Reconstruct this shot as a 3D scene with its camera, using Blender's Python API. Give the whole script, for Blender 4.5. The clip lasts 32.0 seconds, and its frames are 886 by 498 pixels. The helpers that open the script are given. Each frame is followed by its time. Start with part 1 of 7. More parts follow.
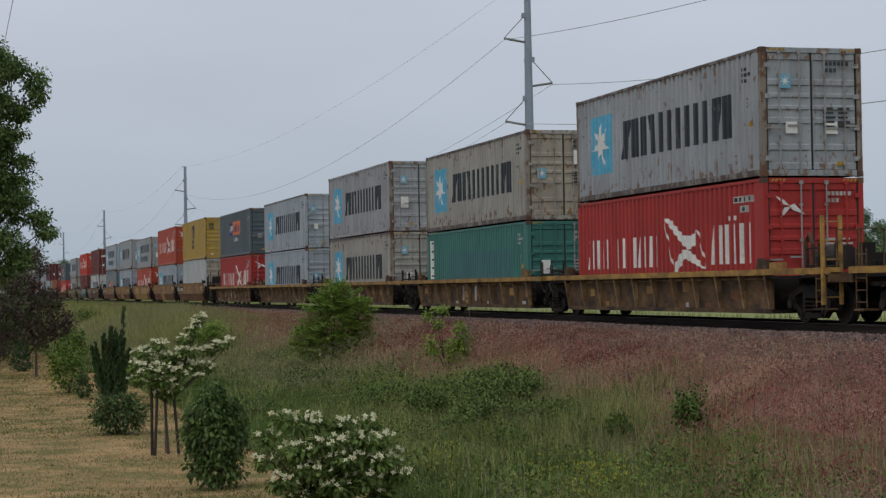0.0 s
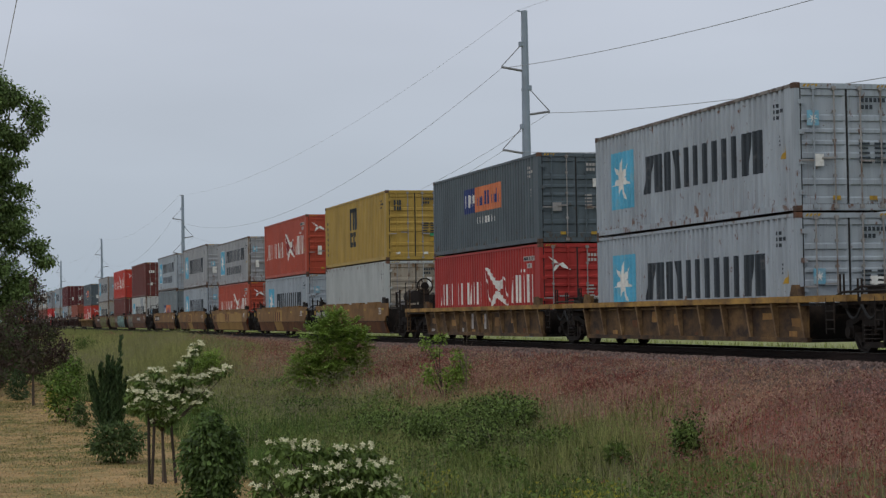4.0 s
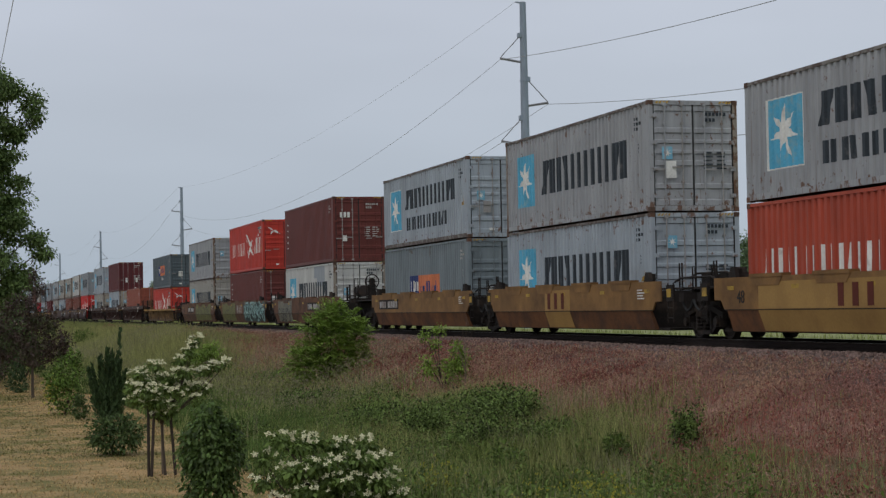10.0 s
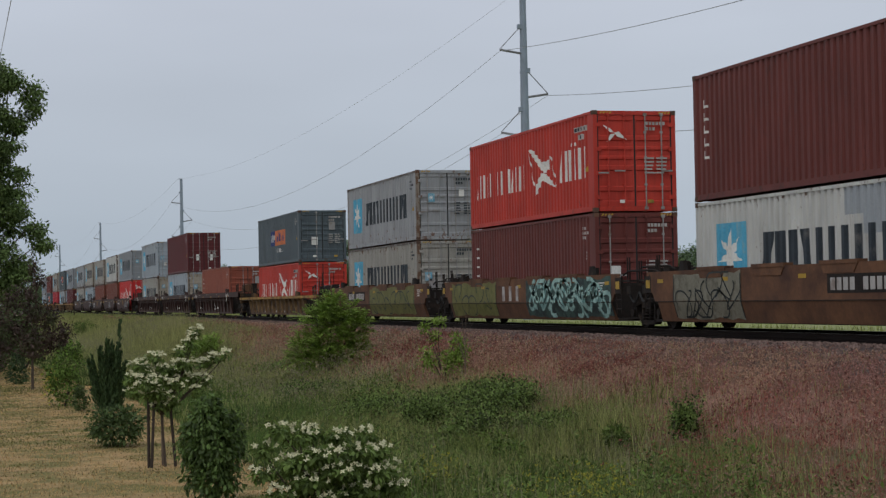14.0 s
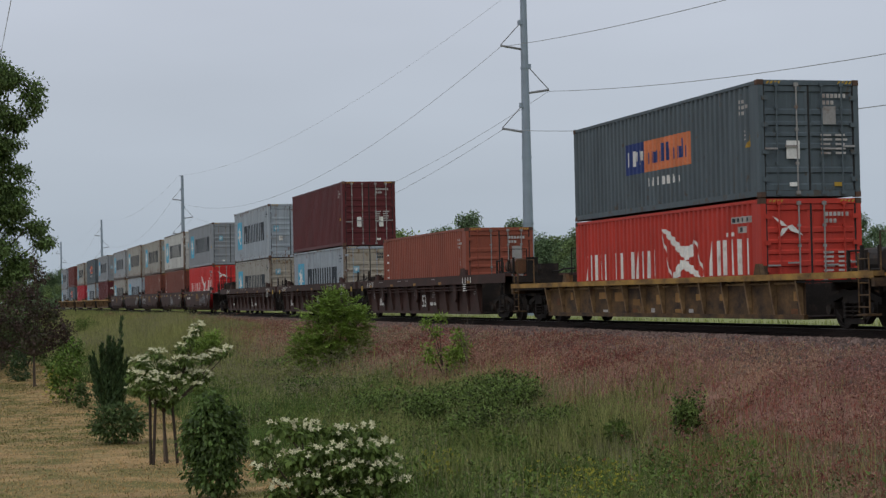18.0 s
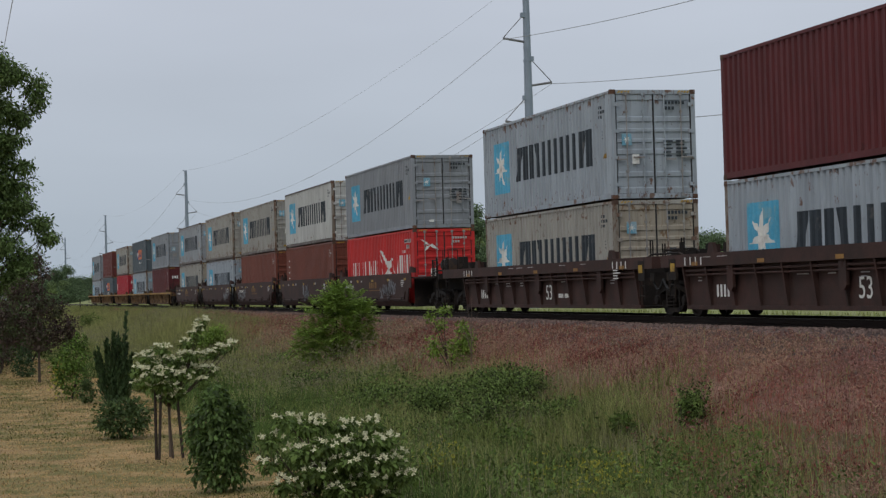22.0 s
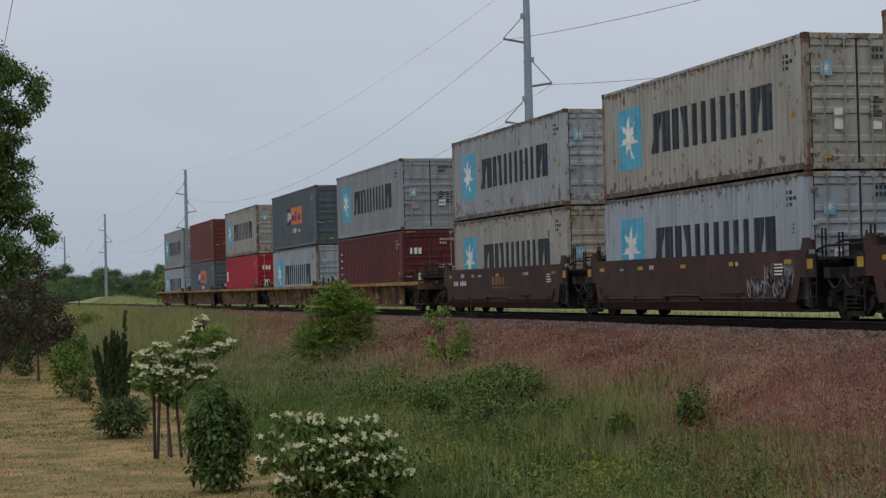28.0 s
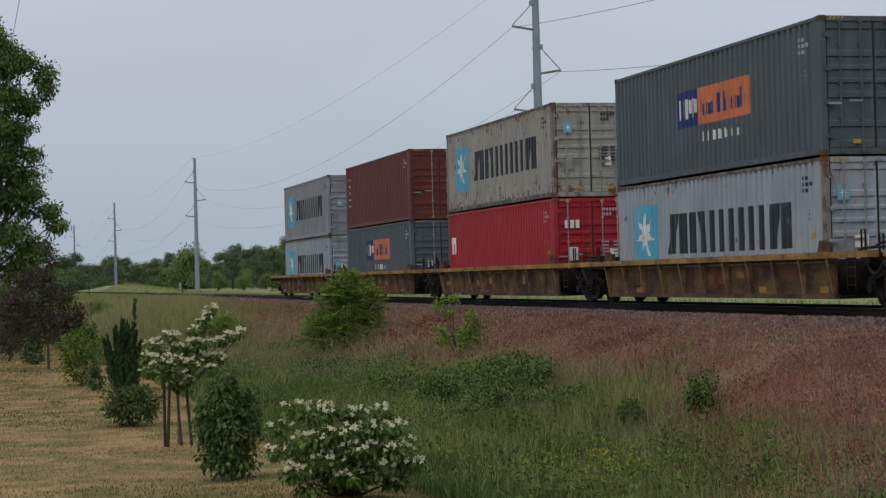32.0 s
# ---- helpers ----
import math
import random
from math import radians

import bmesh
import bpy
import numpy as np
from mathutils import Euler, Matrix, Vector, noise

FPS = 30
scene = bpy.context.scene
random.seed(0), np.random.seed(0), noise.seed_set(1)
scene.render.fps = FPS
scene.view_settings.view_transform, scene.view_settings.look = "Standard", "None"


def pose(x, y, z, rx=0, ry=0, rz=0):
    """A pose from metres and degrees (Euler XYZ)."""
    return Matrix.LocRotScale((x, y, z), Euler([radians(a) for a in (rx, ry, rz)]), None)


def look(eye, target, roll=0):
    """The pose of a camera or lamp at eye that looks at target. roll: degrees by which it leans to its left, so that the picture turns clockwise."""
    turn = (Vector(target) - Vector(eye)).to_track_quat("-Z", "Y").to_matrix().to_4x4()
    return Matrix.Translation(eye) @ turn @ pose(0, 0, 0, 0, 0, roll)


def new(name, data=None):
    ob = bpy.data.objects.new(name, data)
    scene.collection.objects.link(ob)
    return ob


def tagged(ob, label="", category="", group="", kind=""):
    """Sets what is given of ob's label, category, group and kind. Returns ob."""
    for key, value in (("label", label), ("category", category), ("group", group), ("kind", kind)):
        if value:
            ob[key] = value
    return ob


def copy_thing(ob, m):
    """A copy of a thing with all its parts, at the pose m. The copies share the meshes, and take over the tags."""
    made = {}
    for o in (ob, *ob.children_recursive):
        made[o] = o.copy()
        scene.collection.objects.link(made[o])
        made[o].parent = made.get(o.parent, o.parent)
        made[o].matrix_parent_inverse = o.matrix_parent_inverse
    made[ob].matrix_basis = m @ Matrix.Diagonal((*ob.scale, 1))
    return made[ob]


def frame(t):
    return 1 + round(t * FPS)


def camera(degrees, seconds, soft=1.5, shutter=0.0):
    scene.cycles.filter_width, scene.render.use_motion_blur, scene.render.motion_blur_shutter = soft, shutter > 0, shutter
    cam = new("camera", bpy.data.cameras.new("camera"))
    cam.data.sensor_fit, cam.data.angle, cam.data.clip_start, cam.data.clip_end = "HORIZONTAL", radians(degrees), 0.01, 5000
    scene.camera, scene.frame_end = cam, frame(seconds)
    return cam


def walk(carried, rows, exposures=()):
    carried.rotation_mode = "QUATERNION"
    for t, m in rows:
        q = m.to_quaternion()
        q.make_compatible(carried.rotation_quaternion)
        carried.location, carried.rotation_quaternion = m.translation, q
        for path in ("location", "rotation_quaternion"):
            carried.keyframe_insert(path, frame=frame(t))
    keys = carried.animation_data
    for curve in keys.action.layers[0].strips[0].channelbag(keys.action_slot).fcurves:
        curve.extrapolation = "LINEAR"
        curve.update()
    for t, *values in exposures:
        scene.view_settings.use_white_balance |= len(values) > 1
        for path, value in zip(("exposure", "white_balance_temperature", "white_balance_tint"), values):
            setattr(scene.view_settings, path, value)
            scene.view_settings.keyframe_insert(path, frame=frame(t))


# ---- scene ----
# x runs along the track (the train travels towards +x), y away from the viewer across the track, z = 0 is the rail top.
cam = camera(27.2, 32.0, soft=1.35)
EYE = Vector((0.0, 0.0, 0.87))


def aim(yaw, pitch, roll):
    """The hand-held camera: yaw off the track's line, pitch and roll in degrees."""
    a, b = radians(yaw), radians(pitch)
    way = Vector((-math.cos(a) * math.cos(b), math.sin(a) * math.cos(b), math.sin(b)))
    return look(EYE, EYE + way * 10, roll)


AIM = [
    (0, 15.18, 1.21, -0.88), (0.5, 15.21, 1.30, -0.65), (1, 15.24, 1.42, -0.50), (1.5, 15.24, 1.54, -0.49), (2, 15.21, 1.65, -0.58),
    (2.5, 15.21, 1.77, -0.65), (3, 15.24, 1.90, -0.71), (3.5, 15.29, 2.02, -0.84), (5.5, 15.19, 2.22, -0.97), (6, 15.17, 2.21, -0.96),
    (6.5, 15.18, 2.20, -0.97), (7, 15.20, 2.19, -1.00), (7.5, 15.21, 2.16, -1.04), (8, 15.23, 2.09, -1.05), (8.5, 15.25, 1.99, -1.10),
    (9, 15.27, 1.92, -1.11), (9.5, 15.29, 1.87, -1.08), (10, 15.30, 1.83, -1.05), (10.5, 15.31, 1.76, -1.03), (11, 15.30, 1.68, -1.02),
    (11.5, 15.29, 1.61, -0.99), (12, 15.27, 1.57, -0.99), (12.5, 15.24, 1.56, -1.03), (13, 15.24, 1.57, -1.06), (13.5, 15.26, 1.57, -1.07),
    (14, 15.30, 1.56, -1.07), (14.5, 15.34, 1.54, -1.05), (16.5, 15.29, 1.54, -1.11), (17, 15.27, 1.51, -1.13), (17.5, 15.27, 1.47, -1.17),
    (18, 15.26, 1.44, -1.22), (18.5, 15.26, 1.41, -1.24), (19, 15.28, 1.37, -1.24), (19.5, 15.30, 1.35, -1.27), (20, 15.29, 1.34, -1.36),
    (20.5, 15.24, 1.31, -1.45), (21, 15.19, 1.27, -1.52), (21.5, 15.14, 1.23, -1.58), (22, 15.13, 1.23, -1.60), (22.5, 15.17, 1.25, -1.59),
    (23, 15.19, 1.24, -1.55), (23.5, 15.16, 1.24, -1.47), (24, 15.10, 1.25, -1.35), (24.5, 15.05, 1.27, -1.28), (25, 15.05, 1.29, -1.26),
    (25.5, 15.08, 1.30, -1.24), (27.5, 15.17, 1.27, -1.33), (28, 15.15, 1.24, -1.37), (28.5, 15.12, 1.18, -1.40), (29, 15.08, 1.11, -1.43),
    (29.5, 15.02, 1.06, -1.43), (30, 14.95, 1.02, -1.43), (30.5, 14.88, 0.98, -1.44), (31, 14.84, 0.94, -1.45), (31.5, 14.84, 0.89, -1.48),
    (32, 14.85, 0.86, -1.52)]
walk(cam, [(t, aim(a, b, c)) for t, a, b, c in AIM])

# ---- light ----
world = bpy.data.worlds.new("overcast_sky")
world.use_nodes = True
scene.world = world
SUN_ELEV, SUN_AZ = 48.0, 133.0


def build_world():
    nt = world.node_tree
    nt.nodes.clear()
    out = nt.nodes.new("ShaderNodeOutputWorld")
    bg = nt.nodes.new("ShaderNodeBackground")
    sky = nt.nodes.new("ShaderNodeTexSky")
    sky.sky_type, sky.sun_disc = "NISHITA", False
    sky.sun_elevation, sky.sun_rotation = radians(SUN_ELEV), radians(SUN_AZ)
    sky.air_density, sky.dust_density = 1.2, 5.0
    dim = nt.nodes.new("ShaderNodeMix")
    dim.data_type, dim.blend_type = "RGBA", "MULTIPLY"
    dim.inputs[0].default_value = 1.0
    dim.inputs[7].default_value = (0.07, 0.07, 0.07, 1)
    nt.links.new(sky.outputs[0], dim.inputs[6])
    # the cloud layer: grey, brighter towards the zenith, faintly mottled
    co = nt.nodes.new("ShaderNodeTexCoord")
    sep = nt.nodes.new("ShaderNodeSeparateXYZ")
    nt.links.new(co.outputs["Generated"], sep.inputs[0])
    ramp = nt.nodes.new("ShaderNodeValToRGB")
    ramp.color_ramp.elements[0].position, ramp.color_ramp.elements[0].color = 0.0, SKY_LOW
    ramp.color_ramp.elements[1].position, ramp.color_ramp.elements[1].color = 1.0, SKY_TOP
    e = ramp.color_ramp.elements.new(0.16)
    e.color = SKY_MID
    nt.links.new(sep.outputs[2], ramp.inputs[0])
    mp = nt.nodes.new("ShaderNodeMapping")
    mp.inputs["Scale"].default_value = (2.0, 2.0, 9.0)
    nt.links.new(co.outputs["Generated"], mp.inputs[0])
    nz = nt.nodes.new("ShaderNodeTexNoise")
    nz.inputs["Scale"].default_value, nz.inputs["Detail"].default_value = 1.6, 3.0
    nt.links.new(mp.outputs[0], nz.inputs["Vector"])
    mr = nt.nodes.new("ShaderNodeMapRange")
    mr.inputs[1].default_value, mr.inputs[2].default_value = 0.3, 0.7
    mr.inputs[3].default_value, mr.inputs[4].default_value = 0.95, 1.05
    nt.links.new(nz.outputs[0], mr.inputs[0])
    cl = nt.nodes.new("ShaderNodeMix")
    cl.data_type, cl.blend_type = "RGBA", "MULTIPLY"
    cl.inputs[0].default_value = 1.0
    nt.links.new(ramp.outputs[0], cl.inputs[6])
    nt.links.new(mr.outputs[0], cl.inputs[7])
    mix = nt.nodes.new("ShaderNodeMix")
    mix.data_type = "RGBA"
    mix.inputs[0].default_value = 0.88
    nt.links.new(dim.outputs[2], mix.inputs[6])
    nt.links.new(cl.outputs[2], mix.inputs[7])
    nt.links.new(mix.outputs[2], bg.inputs[0])
    bg.inputs[1].default_value = 1.035
    nt.links.new(bg.outputs[0], out.inputs[0])


SKY_LOW, SKY_MID, SKY_TOP = (0.42, 0.495, 0.575, 1), (0.545, 0.59, 0.68, 1), (0.62, 0.66, 0.72, 1)
build_world()
sun = new("sun", bpy.data.lights.new("sun", "SUN"))
sun.data.energy, sun.data.angle, sun.data.color = 0.5, radians(25), (1.0, 0.96, 0.9)
sun.matrix_world = look((20, -50, 100), (-45, 10, 0))

# ---- materials ----


def mat(name, base, rough=0.7, metal=0.0, vary=0.25, size=1.2, fine=18.0, second=None, amount=0.5, bump=0.15,
        stretch=(1, 1, 1), island=0.0, translucent=0.0, objrand=0.0, edge=0.12, spec=0.22, low=None):
    """A worn surface: base colour with broad and fine noise, patches of a second colour, fine relief."""
    m = bpy.data.materials.new(name)
    m.use_nodes = True
    nt = m.node_tree
    n, l = nt.nodes, nt.links
    bsdf = n["Principled BSDF"]
    bsdf.inputs["Roughness"].default_value, bsdf.inputs["Metallic"].default_value = rough, metal
    bsdf.inputs["Specular IOR Level"].default_value = spec
    co = n.new("ShaderNodeTexCoord")
    info = n.new("ShaderNodeObjectInfo")
    off = n.new("ShaderNodeVectorMath")
    off.operation = "MULTIPLY_ADD"
    off.inputs[1].default_value = (37.0, 53.0, 29.0)
    l.new(info.outputs["Random"], off.inputs[0])
    l.new(co.outputs["Object"], off.inputs[2])
    mp = n.new("ShaderNodeMapping")
    mp.inputs["Scale"].default_value = stretch
    l.new(off.outputs[0], mp.inputs[0])
    big = n.new("ShaderNodeTexNoise")
    big.inputs["Scale"].default_value, big.inputs["Detail"].default_value = size, 5.0
    l.new(mp.outputs[0], big.inputs["Vector"])
    small = n.new("ShaderNodeTexNoise")
    small.inputs["Scale"].default_value, small.inputs["Detail"].default_value = fine, 4.0
    l.new(off.outputs[0], small.inputs["Vector"])
    add = n.new("ShaderNodeMath")
    add.operation = "MULTIPLY_ADD"
    add.inputs[1].default_value, add.inputs[2].default_value = 0.35, 0.0
    l.new(small.outputs[0], add.inputs[0])
    sm_ = n.new("ShaderNodeMath")
    sm_.operation = "MULTIPLY_ADD"
    sm_.inputs[1].default_value = 0.65
    l.new(big.outputs[0], sm_.inputs[0])
    l.new(add.outputs[0], sm_.inputs[2])
    last = sm_
    if island:
        geo = n.new("ShaderNodeNewGeometry")
        isl = n.new("ShaderNodeMath")
        isl.operation = "MULTIPLY_ADD"
        isl.inputs[1].default_value, isl.inputs[2].default_value = island, -island / 2
        l.new(geo.outputs["Random Per Island"], isl.inputs[0])
        tot = n.new("ShaderNodeMath")
        l.new(isl.outputs[0], tot.inputs[0])
        l.new(sm_.outputs[0], tot.inputs[1])
        last = tot
    if objrand:
        orr = n.new("ShaderNodeMath")
        orr.operation = "MULTIPLY_ADD"
        orr.inputs[1].default_value, orr.inputs[2].default_value = objrand, -objrand / 2
        l.new(info.outputs["Random"], orr.inputs[0])
        tot2 = n.new("ShaderNodeMath")
        l.new(orr.outputs[0], tot2.inputs[0])
        l.new(last.outputs[0], tot2.inputs[1])
        last = tot2
    ramp = n.new("ShaderNodeValToRGB")
    cr = ramp.color_ramp
    lo = [c * (1 - vary) for c in base]
    hi = [min(1, c * (1 + vary)) for c in base]
    cr.elements[0].position, cr.elements[0].color = 0.3, (*lo, 1)
    cr.elements[1].position, cr.elements[1].color = 0.7, (*hi, 1)
    l.new(last.outputs[0], ramp.inputs[0])
    col = ramp.outputs[0]
    if second:
        pat = n.new("ShaderNodeTexNoise")
        pat.inputs["Scale"].default_value, pat.inputs["Detail"].default_value, pat.inputs["Roughness"].default_value = size * 1.7, 8.0, 0.65
        l.new(mp.outputs[0], pat.inputs["Vector"])
        mr = n.new("ShaderNodeMapRange")
        c = 0.5 + (0.5 - amount) * 0.5
        mr.inputs[1].default_value, mr.inputs[2].default_value = c - edge / 2, c + edge / 2
        l.new(pat.outputs[0], mr.inputs[0])
        mx = n.new("ShaderNodeMix")
        mx.data_type = "RGBA"
        l.new(mr.outputs[0], mx.inputs[0])
        l.new(col, mx.inputs[6])
        mx.inputs[7].default_value = (*second, 1)
        col = mx.outputs[2]
    if low:
        # rust spots and scrapes, most along the lower edge
        sep = n.new("ShaderNodeSeparateXYZ")
        l.new(co.outputs["Object"], sep.inputs[0])
        edge_m = n.new("ShaderNodeMapRange")
        edge_m.inputs[1].default_value, edge_m.inputs[2].default_value, edge_m.inputs[3].default_value, edge_m.inputs[4].default_value = 0.1, 0.8, 0.13, 0.0
        l.new(sep.outputs[2], edge_m.inputs[0])
        spots = n.new("ShaderNodeTexNoise")
        spots.inputs["Scale"].default_value, spots.inputs["Detail"].default_value, spots.inputs["Roughness"].default_value = 3.4, 6.0, 0.6
        mp2 = n.new("ShaderNodeMapping")
        mp2.inputs["Scale"].default_value = (1.5, 1.5, 0.7)
        l.new(off.outputs[0], mp2.inputs[0])
        l.new(mp2.outputs[0], spots.inputs["Vector"])
        both = n.new("ShaderNodeMath")
        l.new(edge_m.outputs[0], both.inputs[0])
        l.new(spots.outputs[0], both.inputs[1])
        cut = n.new("ShaderNodeMapRange")
        cut.inputs[1].default_value, cut.inputs[2].default_value = 0.66, 0.72
        l.new(both.outputs[0], cut.inputs[0])
        mx2 = n.new("ShaderNodeMix")
        mx2.data_type = "RGBA"
        l.new(cut.outputs[0], mx2.inputs[0])
        l.new(col, mx2.inputs[6])
        mx2.inputs[7].default_value = (*low, 1)
        col = mx2.outputs[2]
    l.new(col, bsdf.inputs["Base Color"])
    if bump:
        bp = n.new("ShaderNodeBump")
        bp.inputs["Strength"].default_value, bp.inputs["Distance"].default_value = bump, 0.02
        l.new(small.outputs[0], bp.inputs["Height"])
        l.new(bp.outputs[0], bsdf.inputs["Normal"])
    if translucent:
        tr = n.new("ShaderNodeBsdfTranslucent")
        l.new(col, tr.inputs[0])
        ms = n.new("ShaderNodeMixShader")
        ms.inputs[0].default_value = translucent
        l.new(bsdf.outputs[0], ms.inputs[1])
        l.new(tr.outputs[0], ms.inputs[2])
        l.new(ms.outputs[0], n["Material Output"].inputs[0])
    return m


RUST = (0.15, 0.08, 0.05)


def paint(name, base, amount=0.12, second=RUST, vary=0.16, rough=0.55, spots=True, wear=1.0):
    """Weathered container paint: chalky blotches, thin rain streaks, rust that breaks out along the rails and runs down."""
    m = bpy.data.materials.new(name)
    m.use_nodes = True
    nt = m.node_tree
    n, l = nt.nodes, nt.links
    bsdf = n["Principled BSDF"]
    bsdf.inputs["Roughness"].default_value = rough
    bsdf.inputs["Specular IOR Level"].default_value = 0.25
    co = n.new("ShaderNodeTexCoord")
    info = n.new("ShaderNodeObjectInfo")
    off = n.new("ShaderNodeVectorMath")
    off.operation = "MULTIPLY_ADD"
    off.inputs[1].default_value = (37.0, 53.0, 29.0)
    l.new(info.outputs["Random"], off.inputs[0])
    l.new(co.outputs["Object"], off.inputs[2])

    def noise(scale, stretch, detail=5.0, roughness=0.55):
        mp = n.new("ShaderNodeMapping")
        mp.inputs["Scale"].default_value = stretch
        l.new(off.outputs[0], mp.inputs[0])
        t = n.new("ShaderNodeTexNoise")
        t.inputs["Scale"].default_value, t.inputs["Detail"].default_value, t.inputs["Roughness"].default_value = scale, detail, roughness
        l.new(mp.outputs[0], t.inputs["Vector"])
        return t.outputs[0]

    def span(src, a, b, c=0.0, d=1.0):
        r = n.new("ShaderNodeMapRange")
        r.inputs[1].default_value, r.inputs[2].default_value, r.inputs[3].default_value, r.inputs[4].default_value = a, b, c, d
        l.new(src, r.inputs[0])
        return r.outputs[0]

    def calc(op, a, b):
        q = n.new("ShaderNodeMath")
        q.operation = op
        for k, v in ((0, a), (1, b)):
            if isinstance(v, float):
                q.inputs[k].default_value = v
            else:
                l.new(v, q.inputs[k])
        return q.outputs[0]

    def over(col, fac, rgb):
        x = n.new("ShaderNodeMix")
        x.data_type = "RGBA"
        l.new(fac, x.inputs[0])
        l.new(col, x.inputs[6])
        x.inputs[7].default_value = (*rgb, 1)
        return x.outputs[2]

    ramp = n.new("ShaderNodeValToRGB")
    cr = ramp.color_ramp
    cr.elements[0].position, cr.elements[0].color = 0.3, (*[c * (1 - vary) for c in base], 1)
    cr.elements[1].position, cr.elements[1].color = 0.7, (*[min(1, c * (1 + vary)) for c in base], 1)
    l.new(noise(0.8, (1.4, 1.4, 0.7)), ramp.inputs[0])
    col = ramp.outputs[0]
    # rain streaks, sooty and thin
    streak = span(noise(2.0, (5.0, 5.0, 0.22), 4.0), 0.5, 0.72, 0.0, 0.42 * wear)
    col = over(col, streak, [c * 0.55 + 0.012 for c in base])
    chalk = span(noise(2.4, (4.0, 4.0, 0.3), 3.0), 0.56, 0.74, 0.0, 0.22 * wear)
    col = over(col, chalk, [min(1, c * 1.3 + 0.03) for c in base])
    # height along the wall: rust gathers at the bottom rail and under the top rail
    sep = n.new("ShaderNodeSeparateXYZ")
    l.new(co.outputs["Object"], sep.inputs[0])
    foot = span(sep.outputs[2], 0.05, 0.7, 0.1, 0.0)
    head = span(sep.outputs[2], 2.35, 2.85, 0.0, 0.1)
    edge = calc("ADD", foot, head)
    lift = 0.32 * (amount - 0.2)
    spot = calc("ADD", noise(3.2, (1.3, 1.3, 0.9), 8.0, 0.68), edge)
    run = calc("ADD", noise(2.6, (6.5, 6.5, 0.16), 4.0), calc("MULTIPLY", edge, 0.6))
    if spots:
        col = over(col, span(run, 0.66 - lift, 0.80 - lift, 0.0, 0.55), [c * 1.1 for c in second])
        col = over(col, span(spot, 0.655 - lift, 0.70 - lift, 0.0, 0.9), second)
        col = over(col, span(noise(9.0, (1.0, 1.0, 0.6), 6.0, 0.7), 0.66 - 0.5 * lift, 0.7 - 0.5 * lift, 0.0, 0.75), [c * 0.75 for c in second])
    else:
        col = over(col, span(run, 0.68, 0.84, 0.0, 0.35), [c * 0.6 for c in base])
    l.new(col, bsdf.inputs["Base Color"])
    bp = n.new("ShaderNodeBump")
    bp.inputs["Strength"].default_value, bp.inputs["Distance"].default_value = 0.12, 0.02
    l.new(noise(5.0, (1, 1, 1), 4.0), bp.inputs["Height"])
    l.new(bp.outputs[0], bsdf.inputs["Normal"])
    return m


M = {
    "grey_rusty": paint("paint_grey_rusty", (0.32, 0.345, 0.365), 0.36, (0.19, 0.12, 0.08)),
    "grey": paint("paint_grey", (0.325, 0.338, 0.35), 0.28),
    "beige": paint("paint_grey_beige", (0.345, 0.335, 0.30), 0.35),
    "bluegrey": paint("paint_blue_grey", (0.34, 0.385, 0.425), 0.27),
    "white": paint("paint_white", (0.52, 0.525, 0.50), 0.23),
    "midgrey": paint("paint_mid_grey", (0.26, 0.28, 0.30), 0.08, spots=False),
    "red": paint("paint_red", (0.36, 0.035, 0.03), 0.07, (0.16, 0.03, 0.02)),
    "orange": paint("paint_orange_red", (0.40, 0.07, 0.038), 0.14, (0.2, 0.05, 0.03)),
    "vermilion": paint("paint_vermilion", (0.47, 0.045, 0.03), 0.1, (0.25, 0.04, 0.03)),
    "bright": paint("paint_bright_red", (0.55, 0.03, 0.028), 0.04, (0.25, 0.03, 0.02)),
    "crimson": paint("paint_crimson", (0.38, 0.022, 0.035), 0.05, (0.2, 0.02, 0.02)),
    "teal": paint("paint_teal", (0.05, 0.18, 0.155), 0.12, (0.04, 0.1, 0.09)),
    "slate": paint("paint_slate", (0.09, 0.115, 0.13), 0.26, (0.09, 0.075, 0.06)),
    "steel": paint("paint_steel_grey", (0.18, 0.215, 0.232), 0.2, (0.12, 0.1, 0.08)),
    "yellow": paint("paint_mustard", (0.405, 0.272, 0.062), 0.1, (0.22, 0.14, 0.04)),
    "brown": paint("paint_red_brown", (0.138, 0.036, 0.03), 0.16, (0.09, 0.03, 0.025)),
    "brick": paint("paint_brick_brown", (0.18, 0.055, 0.036), 0.16, (0.1, 0.035, 0.026)),
    "rustred": paint("paint_rust_red", (0.27, 0.075, 0.045), 0.12, (0.15, 0.05, 0.035)),
    "maroon": paint("paint_maroon", (0.108, 0.021, 0.023), 0.05, (0.07, 0.02, 0.02)),
    "pale": paint("paint_pale_box", (0.41, 0.435, 0.42), 0.26, (0.2, 0.13, 0.09), wear=0.45),
}
M_STEEL = mat("galvanised_bar", (0.31, 0.3, 0.29), 0.55, 0.2, second=(0.17, 0.11, 0.08), amount=0.3, bump=0.05)
M_CAST = mat("corner_iron", (0.09, 0.055, 0.04), 0.75, second=(0.16, 0.08, 0.05), amount=0.4)
M_RUBBER = mat("door_gasket", (0.03, 0.03, 0.03), 0.8)
M_NAVY = mat("marking_navy", (0.035, 0.045, 0.055), 0.6, vary=0.3, second=(0.12, 0.12, 0.12), amount=0.2)
M_SKYBLUE = mat("marking_blue", (0.10, 0.40, 0.58), 0.6, second=(0.22, 0.42, 0.5), amount=0.3)
